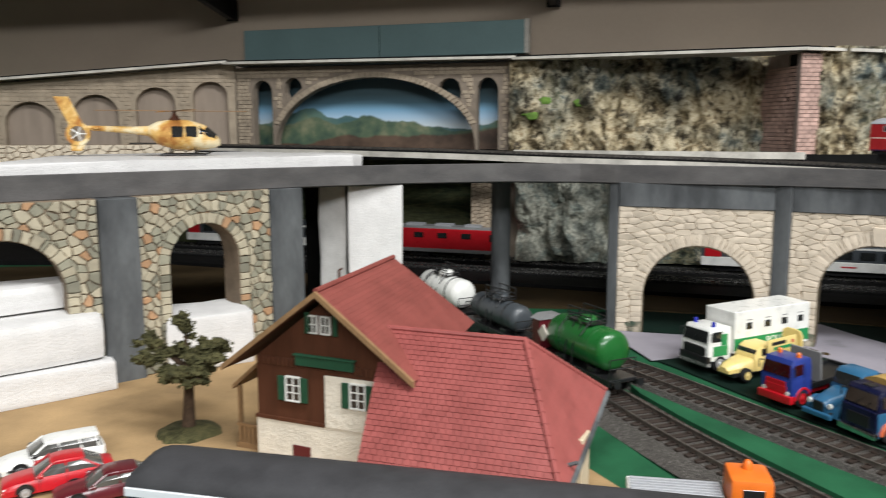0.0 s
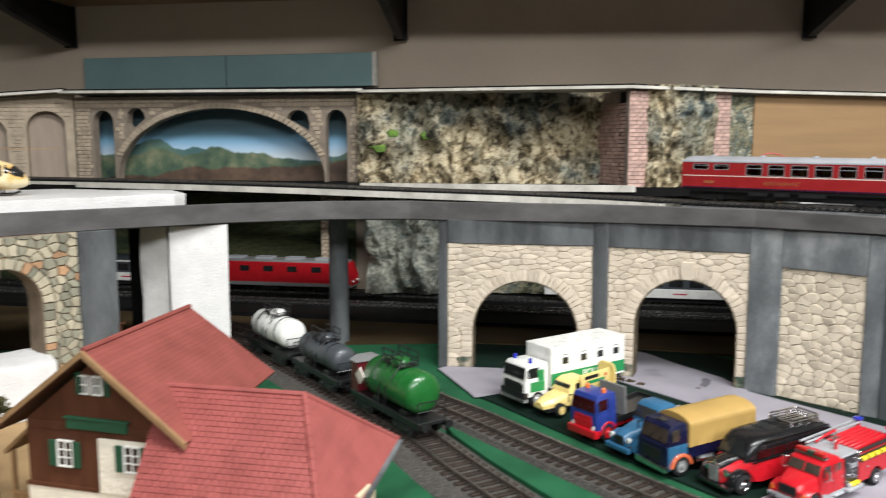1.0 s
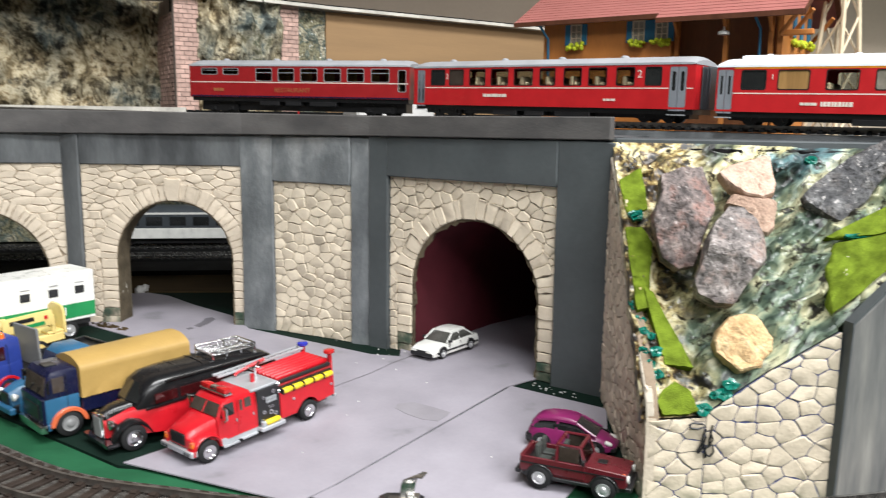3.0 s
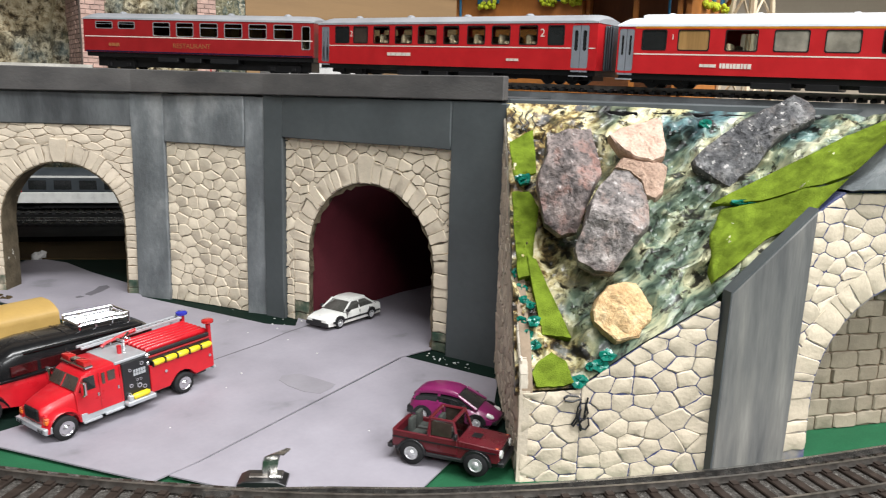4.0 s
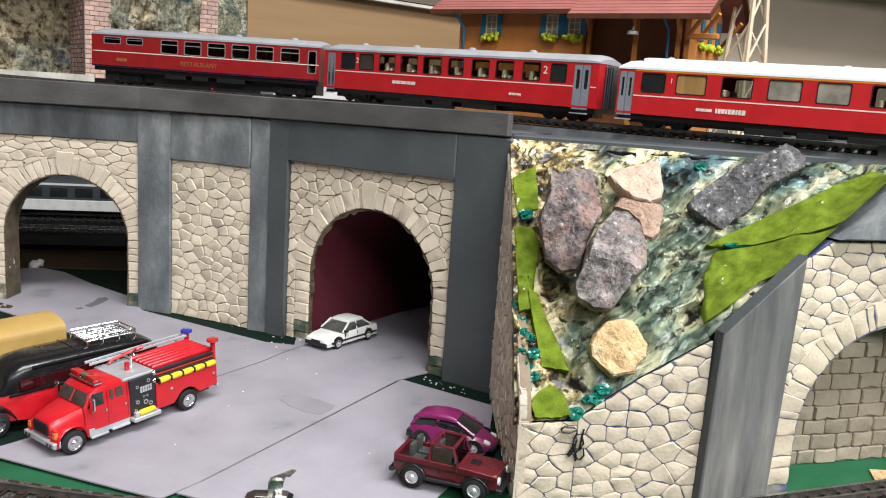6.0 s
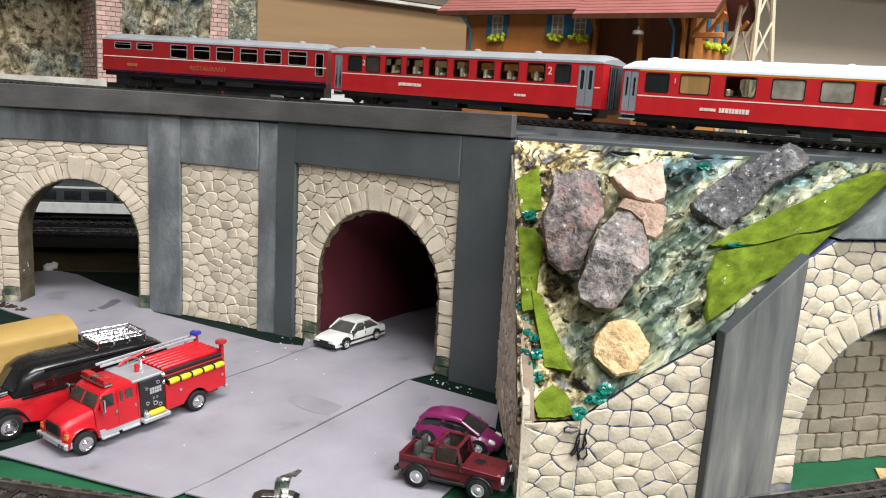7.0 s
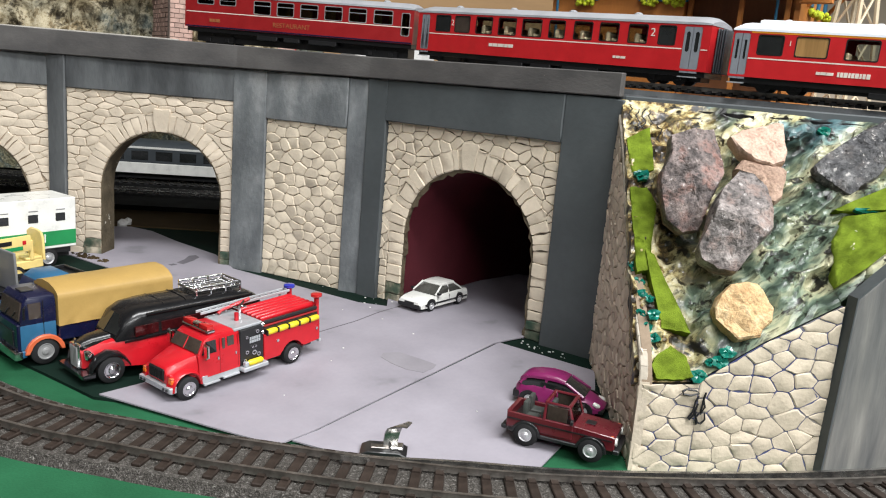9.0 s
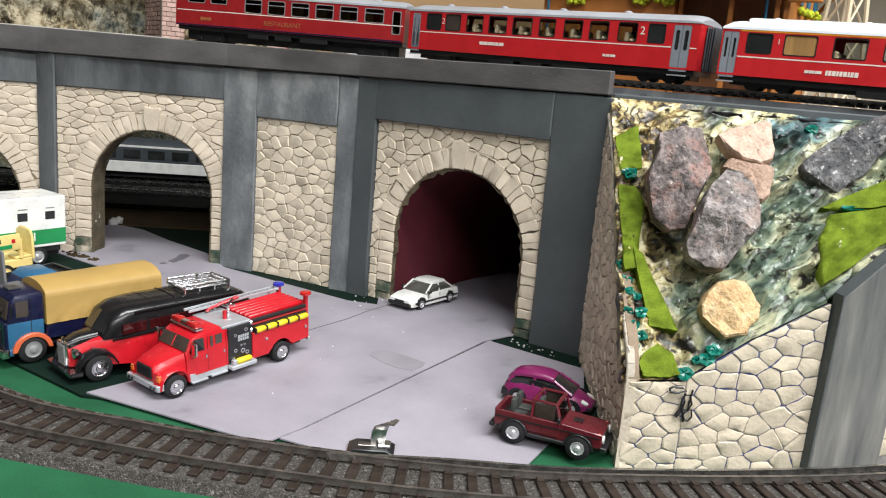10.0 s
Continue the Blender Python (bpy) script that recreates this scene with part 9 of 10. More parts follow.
def hatchback(x, y, turn):
    ob = thing("car", x, y, 0, turn, "small magenta hatchback with rounded roof", "car", "vehicles on the paper yard")
    h, w, H = 21, 9.4, 16
    wheels(ob, (12.6,), 8.2, 3.5, 2.6)
    wheels(ob, (-13.2,), 8.2, 3.5, 2.6)
    bm = bmesh.new()
    body(bm, [(-h, 6.4, 5.6, 3.4, 8.0, 2.0), (-20, 7.8, 6.8, 2.8, 9.8, 2.2), (-17.5, 8.8, 7.8, 2.5, 11.2, 2.2), (-12, 9.3, 8.4, 2.4, 11.9, 2.0), (-5, 9.5, 8.5, 2.4, 12.0, 1.8), (3, 9.5, 8.4, 2.4, 11.4, 1.8), (8, 9.3, 8.0, 2.4, 10.5, 2.2),
              (12.5, 9.0, 7.4, 2.4, 9.3, 2.6), (16.5, 8.2, 6.4, 2.5, 7.7, 2.4), (19.2, 7.0, 5.2, 2.8, 6.3, 1.8), (h, 5.4, 4, 3.2, 5.2, 1.0)])
    part("body", bm, P_PURPLE, ob, angle=60)
    bm = bmesh.new()
    body(bm, [(-19.4, 6.8, 6.2, 9.4, 10.6, 0.4), (-17, 7.8, 6.2, 9.6, 13.2, 1.4), (-13, 8.1, 6.2, 9.6, 15.0, 1.8), (-7, 8.3, 6.2, 9.6, 15.9, 2.0), (-1, 8.3, 6.2, 9.6, 15.7, 2.0), (3.6, 8.2, 6.2, 9.6, 14.3, 1.8), (8.4, 7.9, 6.6, 9.4, 11.8, 1.2), (12.4, 7.4, 6.8, 9.0, 9.8, 0.3)])
    part("glasshouse", bm, P_GLASS, ob, "dark glazing", angle=60)
    bm = bmesh.new()
    body(bm, [(-19.2, 5.6, 5.0, 11.2, 12.4, 0.5), (-16.6, 7.0, 5.6, 12.9, 14.7, 1.2), (-12.4, 7.4, 5.8, 14.0, 16.1, 1.6), (-6.6, 7.5, 5.9, 14.5, 16.8, 1.8), (-1, 7.4, 5.8, 14.4, 16.5, 1.6), (2.6, 7.0, 5.6, 13.8, 15.2, 0.9)])
    part("roof", bm, P_PURPLE, ob, angle=60)
    for s in (-1, 1):
        for a, b in (((12, 7.3, 9.3), (3.0, 6.3, 14.3)), ((-6.5, 8.1, 10), (-6, 6.2, 15.4)), ((-18.4, 7.2, 10), (-15.5, 6.0, 14.0))):
            bm = bmesh.new()
            cyl(bm, (a[0], s * a[1], a[2]), (b[0], s * b[1], b[2]), 0.8, 7)
            part("pillar", bm, P_PURPLE, ob)
        bm = bmesh.new()
        lathe(bm, (16.4, s * 5.2, 6.6), (19.6, s * 5.4, 5.6), [(0, 1.2), (0.7, 1.25), (1, 0.6)], 12)
        part("headlight", bm, P_LAMP, ob)
        for px in (12.6, -13.2):
            bm = bmesh.new()
            arcp = [(px + 4.7 * math.cos(math.pi * i / 10), 3.4 + 4.5 * math.sin(math.pi * i / 10)) for i in range(11)]
            slab(bm, [arcp], min(s * 8.9, s * 9.5), max(s * 8.9, s * 9.5))
            part("wheel_arch", bm, P_BLACK, ob)
        bm = bmesh.new()
        box(bm, 5.6, 7.4, min(s * 8.4, s * 10.8), max(s * 8.4, s * 10.8), 10, 11.6, 0.4)
        part("door_mirror", bm, P_BLACK, ob)
    bx(ob, "rear_bumper", P_BLACK, -h - 0.5, -17.5, -8.6, 8.6, 2.6, 6.4, 0.9)
    bx(ob, "front_bumper", P_BLACK, 17.6, h + 0.4, -7, 7, 2.4, 4.4, 0.8)
    return ob


def jeep(x, y, turn):
    ob = thing("off_road_car", x, y, 0, turn, "wine-red open off-road car with windscreen frame", "car", "vehicles on the paper yard")
    wheels(ob, (13.5, -13.5), 8.6, 5.1, 3.6, P_RIM, 0.56)
    bx(ob, "chassis", P_BLACK, -22, 22, -7, 7, 4, 6)
    prof(ob, "body", P_WINE, [(-22.5, 6.2), (-19.4, 6.2), (-18.6, 9.4), (-16, 11), (-11, 11), (-8.6, 9.4), (-7.8, 5.6), (7.8, 5.6), (8.6, 9.4), (11, 11), (16, 11), (18.6, 9.4), (19.4, 6.2), (22.5, 6.2), (22.5, 12.4), (5.2, 13.4), (5.0, 10.2), (-20.8, 10.2), (-20.8, 13.6), (-22.5, 13.6)], -8.6, 8.6, 0.3)
    for s in (-1, 1):
        bx(ob, "side_panel", P_WINE, -22.3, 5.4, min(s * 8.0, s * 9.2), max(s * 8.0, s * 9.2), 7, 13.5, 0.3)
        for px in (13.5, -13.5):
            arcp = [(px + 6.2 * math.cos(math.pi * i / 8), 5 + 6 * math.sin(math.pi * i / 8)) for i in range(9)]
            arcq = [(px + 5.3 * math.cos(math.pi * (8 - i) / 8), 5 + 5.2 * math.sin(math.pi * (8 - i) / 8)) for i in range(9)]
            prof(ob, "wheel_flare", P_BLACK, arcp + arcq, min(s * 8.4, s * 10.2), max(s * 8.4, s * 10.2), 0.15)
        bx(ob, "side_line", P_BLACK, -22, 21.5, min(s * 9.1, s * 9.5), max(s * 9.1, s * 9.5), 10.6, 11.1, 0)
        bx(ob, "sill", P_BLACK, -7.6, 7.6, min(s * 8.4, s * 9.8), max(s * 8.4, s * 9.8), 4.6, 6.2, 0.3)
        pipe(ob, "roll_bar", P_WINE, [(5.4, s * 8.4, 13.4), (3.0, s * 7.6, 20.6), (-6.6, s * 7.6, 20.6), (-6.8, s * 8.6, 13.4)], 0.75, 8)
        bx(ob, "door_window", P_GLASSBROWN, -5.8, 2.6, min(s * 7.9, s * 8.3), max(s * 7.9, s * 8.3), 13.6, 19.8, 0.1)
        bm = bmesh.new()
        cyl(bm, (22.3, s * 6.6, 10), (23.2, s * 6.6, 10), 1.7, 12)
        part("headlight", bm, P_LAMP, ob)
        bx(ob, "wing_lamp", P_SALMON, 20.6, 21.8, s * 7.6 - 0.5, s * 7.6 + 0.5, 11.9, 12.6, 0.2)
        bx(ob, "door_mirror", P_BLACK, 4.4, 5.6, min(s * 8.6, s * 11.2), max(s * 8.6, s * 11.2), 14.2, 16.2, 0.3)
    bx(ob, "tub_floor", P_BLACK, -20.6, 4.8, -8.0, 8.0, 10.1, 10.5, 0)
    pipe(ob, "windscreen_frame", P_WINE, [(3.0, -7.6, 20.6), (3.0, 7.6, 20.6)], 0.8, 8)
    pipe(ob, "roll_bar", P_WINE, [(-6.6, -7.6, 20.6), (-6.6, 7.6, 20.6)], 0.75, 8)
    bm = bmesh.new()
    loft(bm, [[Vector((5.2, -7.4, 14)), Vector((5.2, 7.4, 14)), Vector((3.2, 7, 20)), Vector((3.2, -7, 20))], [Vector((5.5, -7.4, 14)), Vector((5.5, 7.4, 14)), Vector((3.5, 7, 20)), Vector((3.5, -7, 20))]])
    part("windscreen", bm, M_PANE, ob)
    for px in (-3, -13):
        for s in (-1, 1):
            bx(ob, "seat", P_SEAT, px - 3, px + 3, s * 4 - 2.8, s * 4 + 2.8, 10, 12.4, 0.5)
            bx(ob, "seat_back", P_SEAT, px - 3.6, px - 1.8, s * 4 - 2.8, s * 4 + 2.8, 11, 18.2, 0.6)
    bx(ob, "front_bumper", P_BLACK, 22, 24.6, -9.4, 9.4, 5.4, 7.4, 0.4)
    bx(ob, "rear_bumper", P_BLACK, -24.4, -22.2, -9.2, 9.2, 5.2, 7.2, 0.4)
    bx(ob, "grille", P_BLACK, 22.3, 22.8, -4.6, 4.6, 8, 11.6, 0.2)
    bx(ob, "bonnet_vent", P_BLACK, 9, 13, -2, 2, 13.1, 13.5, 0.1)
    return ob


fire_truck(333.5, 414.0, 203.7).scale = (0.94, 0.93, 0.91)
vintage_bus(310.4, 440.1, 200)
tarp_truck(281.2, 467.3, 200)
light_blue_truck(261.5, 491.5, 204).scale = (0.95, 0.95, 1.11)
blue_red_truck(247.5, 524, 208).scale = (0.92, 0.92, 1.06)
yellow_truck(227, 566, 207)
police_truck(224.6, 592.5, 205.8)
sedan(469.5, 475.0, 207.5, P_WHITE, "white four-door saloon car at the tunnel mouth", H=15.2).scale = (0.97, 0.97, 0.97)
hatchback(462.0, 331.5, -50).scale = (0.94, 0.92, 0.88)
jeep(442.3, 301.9, -50).scale = (0.97, 0.92, 0.94)

# old uncoupling lever beside the track
lv = thing("track_lever", 373.1, 322.2, 0, -28, "dull metal point lever on a black base beside the track", "point lever")
prof(lv, "base", P_BLACK, [(-9, -0.5), (9, -0.5), (9, 1.0), (6, 2.4), (-6, 2.4), (-9, 1.0)], -5, 5, 0.3)
bx(lv, "slot", M_RAIL, -5, 2, -1.6, 1.6, 2.3, 2.8, 0.2)
bx(lv, "clip", M_RAILBRIGHT, 2.5, 7.5, -2.6, 2.6, 2.2, 3.6, 0.4)
bm = bmesh.new()
rows = []
for px, py, pz, wx, wy in ((2.4, 0, 2.6, 2.6, 0.4), (2.6, 0, 5.5, 2.7, 0.5), (3.0, -0.2, 8.2, 2.8, 0.7), (3.9, -0.4, 10.4, 2.7, 1.2), (5.6, -0.8, 12.0, 2.0, 2.0), (7.6, -1.2, 12.6, 1.3, 2.5), (9.4, -1.5, 12.5, 0.9, 2.6)):
    up, thin = Vector((0, 0, 0.35)), Vector((0.25, -0.45, 0.1))
    rows.append([Vector((px - wx, py - wy, pz)), Vector((px + wx, py + wy, pz)), Vector((px + wx, py + wy, pz)) - thin + up, Vector((px - wx, py - wy, pz)) - thin + up])
loft(bm, rows)
part("lever_blade", bm, M_RAILBRIGHT, lv, "bent bare metal blade", angle=50)

# everything on the yard stands on its falling ground
for ob in list(scene.collection.all_objects):
    if ob.parent is None and ob.name.split(".")[0] in ("fire_truck", "vintage_bus", "tarpaulin_truck", "bonneted_truck", "tipper_truck", "loader_truck", "police_truck", "car", "off_road_car", "track_lever"):
        px, py, way = ob.location.x / MM, ob.location.y / MM, ob.matrix_world.to_3x3() @ Vector((1, 0, 0))
        front, rear = (yard_z(px + k * way.x, py + k * way.y) for k in (26, -26))
        ob.location.z += (front + rear) / 2 * MM
        ob.rotation_euler.rotate_axis("Y", -math.atan2(front - rear, 52))


# ---- station house with red roofs; x along the gable, y to the back ----
def roof_rows(parent, a, b, c, d, rows, material, name="tile_course", lap=0.7, thick=1.0):
    """Tile courses on a sloping face: a-b the eave, d-c the ridge, left to right."""
    a, b, c, d = (Vector(p) for p in (a, b, c, d))
    up = (b - a).cross(d - a).normalized()
    for i in range(rows):
        t0, t1 = i / rows, (i + 1) / rows + 0.25 / rows
        p, q, r, s = a.lerp(d, t0), b.lerp(c, t0), b.lerp(c, min(t1, 1)), a.lerp(d, min(t1, 1))
        bm = bmesh.new()
        rows_ = [[p - up * 0.4, q - up * 0.4, r - up * 0.4, s - up * 0.4], [p + up * thick, q + up * thick, r + up * (thick - lap), s + up * (thick - lap)]]
        loft(bm, rows_)
        part(name, bm, material, parent, flat=True)


def window_unit(parent, x, z, w, h, y=0.0, shutters=True, cols=2, rows=3, shut_mat=None, frame_mat=None, pane=None):
    frame_mat = frame_mat or P_WHITE
    bm = bmesh.new()
    slab(bm, [[(x - w / 2 - 0.8, z - 0.8), (x + w / 2 + 0.8, z - 0.8), (x + w / 2 + 0.8, z + h + 0.8), (x - w / 2 - 0.8, z + h + 0.8)], [(x - w / 2, z), (x + w / 2, z), (x + w / 2, z + h), (x - w / 2, z + h)]], y - 1.0, y + 0.4)
    win = part("window", bm, frame_mat, parent)
    bm = bmesh.new()
    box(bm, x - w / 2, x + w / 2, y - 0.3, y - 0.1, z, z + h)
    part("pane", bm, pane or P_GLASSLIT, win)
    for k in range(1, cols):
        bm = bmesh.new()
        px = x - w / 2 + w * k / cols
        box(bm, px - 0.3, px + 0.3, y - 0.8, y - 0.2, z, z + h)
        part("glazing_bar", bm, frame_mat, win)
    for k in range(1, rows):
        bm = bmesh.new()
        pz = z + h * k / rows
        box(bm, x - w / 2, x + w / 2, y - 0.75, y - 0.2, pz - 0.25, pz + 0.25)
        part("glazing_bar", bm, frame_mat, win)
    if shutters:
        for s in (-1, 1):
            x0 = x + s * (w / 2 + 1.0)
            bm = bmesh.new()
            box(bm, min(x0, x0 + s * w * 0.55), max(x0, x0 + s * w * 0.55), y - 1.3, y - 0.3, z - 0.6, z + h + 0.6, 0.2)
            part("shutter", bm, shut_mat or H_SHUTTER, win)


house = thing("station_house", -98.9, 412, 0, -23, "station house with brown boarded gable and red tiled roofs", "house")
bm = bmesh.new()
slab(bm, [[(0, 0), (80, 0), (80, 24), (0, 24)]], 0, 80)
part("plinth_wall", bm, H_PLASTER, house, "cream rough plaster wall")
bm = bmesh.new()
slab(bm, [[(0.6, 24), (79.4, 24), (79.4, 61), (43, 90), (0.6, 57)]], 0.6, 79.4)
part("upper_wall", bm, H_WOOD, house, "dark brown boarded upper wall")
bm = bmesh.new()
box(bm, -0.6, 42, -0.6, 0.8, 23.2, 25)
part("wall_beam", bm, H_WOOD, house)
for k in range(27):
    bm = bmesh.new()
    box(bm, 1.2 + k * 2.9, 3.7 + k * 2.9, -0.25, 0.7, 53, 57.4, 0.3)
    part("board", bm, H_WOOD, house)
bm = bmesh.new()
box(bm, 42.4, 76, -0.7, 0.6, 23.5, 51, 0.2)
part("plaster_panel", bm, H_PLASTER, house, "cream plaster panel on the gable")
window_unit(house, 23.5, 35.5, 7.6, 12, -0.2, pane=P_GLASSBROWN)
window_unit(house, 62, 36.5, 7.6, 12, -0.9, pane=P_GLASSBROWN)
window_unit(house, 36, 73, 4.2, 8, 0.2, shutters=False, rows=2, pane=P_GLASSBROWN)
window_unit(house, 43.5, 73, 4.2, 8, 0.2, shutters=False, rows=2, pane=P_GLASSBROWN)
for px in (31.6, 47.8):
    bm = bmesh.new()
    box(bm, px, px + 2.6, -0.8, 0.4, 72, 83, 0.2)
    part("shutter", bm, H_SHUTTER, house)
bm = bmesh.new()
box(bm, 26, 60, -2.2, -0.2, 55, 60.3, 0.3)
part("sign_board", bm, H_SHUTTER, house, "blank dark green sign board")
bm = bmesh.new()
box(bm, 25, 61, -2.8, -0.4, 60.2, 61.2, 0.2)
part("sign_top", bm, H_SHUTTER, house)
bm = bmesh.new()
box(bm, 22, 33, -0.5, 0.5, 3, 11, 0.2)
part("cellar_hatch", bm, P_WINE, house, "dark red cellar hatch")
# main roof
RF, RB = (44, -9, 96), (38, 88, 98)
for s in (0, 1):
    ef, eb = ((-14, -9, 52.5), (-14, 96, 52.5)) if s == 0 else ((97, -9, 57.0), (87, 96, 61.0))
    a, b, c, d = (eb, ef, RF, RB) if s == 0 else (ef, eb, RB, RF)
    roof_rows(house, a, b, c, d, 24, H_TILEDARK, lap=0.12, thick=0.4)
    bm = bmesh.new()
    va, vb, vc, vd = (Vector(p) for p in (a, b, c, d))
    up = (vb - va).cross(vd - va).normalized()
    loft(bm, [[va - up * 2.2, vb - up * 2.2, vc - up * 2.2, vd - up * 2.2], [va - up * 0.3, vb - up * 0.3, vc - up * 0.3, vd - up * 0.3]])
    part("roof_underside", bm, H_WOOD, house)
    bm = bmesh.new()
    e0, e1 = Vector(ef) + Vector((0, -1, -1)), Vector(RF) + Vector((0, -1, -1))
    loft(bm, [[e + Vector(o) for o in ((0, -0.8, -1.5), (0, 1.2, -1.5), (0, 1.2, 1.5), (0, -0.8, 1.5))] for e in (e0, e1)])
    part("barge_board", bm, H_TRIM, house, "ochre brown barge board")
bm = bmesh.new()
lathe(bm, Vector(RF) + Vector((0, 0, 0.6)), Vector(RB) + Vector((0, 0, 0.6)), [(0, 1.5), (1, 1.5)], 8)
part("ridge_tile", bm, H_TILEDARK, house)
bm = bmesh.new()
tube(bm, [(32, 34, 93), (32, 34, 99), (34, 34, 100)], 0.7)
part("roof_hook", bm, H_WOOD, house)
# wing with hipped roof
bm = bmesh.new()
box(bm, 80.5, 162, -28, 60, 0, 33)
part("wing_wall", bm, H_CREAM, house, "cream wing wall")
bm = bmesh.new()
box(bm, 163, 174, 8, 22, 0, 34, 0.5)
part("chimney_block", bm, H_CREAM, house, "cream block beside the wing")
fl, fr, rl, rr_, bl, br2 = (83, -42, 24), (176, -37, 25), (69, 16, 74.5), (142, 20, 74.5), (74, 72, 40), (171, 70, 38)
# single tiles on the long slope of the wing
eave0, eave1, ridge1, ridge0 = (Vector(p) for p in (fl, fr, rr_, rl))
up = (eave1 - eave0).cross(ridge0 - eave0).normalized()
rng, upper = random.Random(131), bmesh.new()
for i in range(27):
    p, q = eave0.lerp(ridge0, i / 27), eave1.lerp(ridge1, i / 27)
    s0, s1 = eave0.lerp(ridge0, min((i + 1.25) / 27, 1)), eave1.lerp(ridge1, min((i + 1.25) / 27, 1))
    n = max(4, round((q - p).length / 3.7))
    cut = [max(0, min(1, (k + (0.5 if i % 2 else 0)) / n)) for k in range(n + 1)]
    cut = [0.0] + [c for c in cut if 0 < c < 1] + [1.0]
    for c0, c1 in zip(cut, cut[1:]):
        e = 0.12 / (q - p).length
        a, b, c, d = p.lerp(q, c0 + e), p.lerp(q, c1 - e), s0.lerp(s1, c1 - e), s0.lerp(s1, c0 + e)
        t = 0.72 + rng.uniform(-0.12, 0.12)
        bm = bmesh.new() if i < 12 else upper
        loft(bm, [[v - up * 0.4 for v in (a, b, c, d)], [a + up * t, b + up * t, c + up * 0.25, d + up * 0.25]])
        if i < 12:
            part("tile", bm, H_TILE, house, flat=True)
tagged(part("upper_tiles", upper, H_TILE, house, flat=True), kind="stuff")
bm = bmesh.new()
loft(bm, [[v - up * 1.6 for v in (eave0, eave1, ridge1, ridge0)], [v - up * 0.3 for v in (eave0, eave1, ridge1, ridge0)]])
part("roof_underside", bm, H_TILE, house)
roof_rows(house, fr, br2, rr_, rr_, 25, H_TILE, lap=0.45, thick=0.8)
roof_rows(house, br2, bl, rl, rr_, 20, H_TILE, lap=0.45, thick=0.8)
for p, q in ((fr, rr_), (br2, rr_), (rl, rr_)):
    a, b = Vector(p) + Vector((0, 0, 0.6)), Vector(q) + Vector((0, 0, 0.6))
    for i in range(14):
        bm = bmesh.new()
        cyl(bm, a.lerp(b, i / 14), a.lerp(b, (i + 1.15) / 14), 1.5, 8, 1.2)
        part("hip_tile", bm, H_TILE, house)
bm = bmesh.new()
tube(bm, [(fr[0] + 1, fr[1] - 1, fr[2] - 1), (br2[0] + 1, br2[1], br2[2] - 1)], 1.6, 8)
part("gutter", bm, M_SLATE, house, "grey gutter")
bm = bmesh.new()
tube(bm, [(fr[0] + 1, fr[1] + 22, 33), (fr[0] - 8, fr[1] + 22, 29)], 0.9, 8)
part("downpipe", bm, M_SLATE, house)
# porch on the other side
bm = bmesh.new()
loft(bm, [[Vector((-22, 8, 33)), Vector((-22, 60, 33)), Vector((0, 60, 52)), Vector((0, 8, 52))], [Vector((-22, 8, 35.5)), Vector((-22, 60, 35.5)), Vector((0, 60, 54.5)), Vector((0, 8, 54.5))]])
part("porch_roof", bm, H_TRIM, house, "ochre brown porch roof")
for yy in (10, 34, 58):
    bm = bmesh.new()
    box(bm, -20, -18, yy, yy + 2, 0, 35)
    part("porch_post", bm, H_TRIM, house)
bm = bmesh.new()
box(bm, -20, 0, 8.4, 9.8, 12.5, 14)
part("porch_handrail", bm, H_TRIM, house)
bm = bmesh.new()
box(bm, -20, 0, 8, 60, 0, 3)
part("porch_floor", bm, H_TRIM, house)
for k in range(7):
    bm = bmesh.new()
    box(bm, -19 + k * 2.8, -17.4 + k * 2.8, 8.6, 9.6, 3, 12.6)
    part("baluster", bm, H_TRIM, house)

# ---- tree ----
tree = thing("tree", -148, 449, 0, 0, "olive-green model tree with a brown trunk on a turf base", "tree")
rng = random.Random(111)
bm = bmesh.new()
lathe(bm, (0, 0, 0), (1.5, 0, 32), [(0, 5.6), (0.12, 4.0), (0.5, 3.2), (1, 2.6)], 10)
limbs = []
for k in range(12):
    a = k * 2.4
    z0 = rng.uniform(20, 40)
    L = rng.uniform(14, 30)
    p0 = Vector((1.0, 0, z0))
    p1 = p0 + Vector((math.cos(a) * L * 0.5, math.sin(a) * L * 0.5, rng.uniform(3, 10)))
    p2 = p1 + Vector((math.cos(a + 0.3) * L * 0.5, math.sin(a + 0.3) * L * 0.5, rng.uniform(-2, 9)))
    cyl(bm, p0, p1, 1.7, 7, 1.1)
    cyl(bm, p1, p2, 0.9, 6, 0.4)
    limbs += [p1, p2, p2, p1.lerp(p2, 0.5)]
cyl(bm, (1.5, 0, 31), (0, 2, 62), 1.9, 8, 0.7)
limbs += [Vector((0, 2, z)) for z in (44, 50, 55, 60, 64, 66)]
part("trunk", bm, T_BARK, tree, angle=50)
bm = bmesh.new()
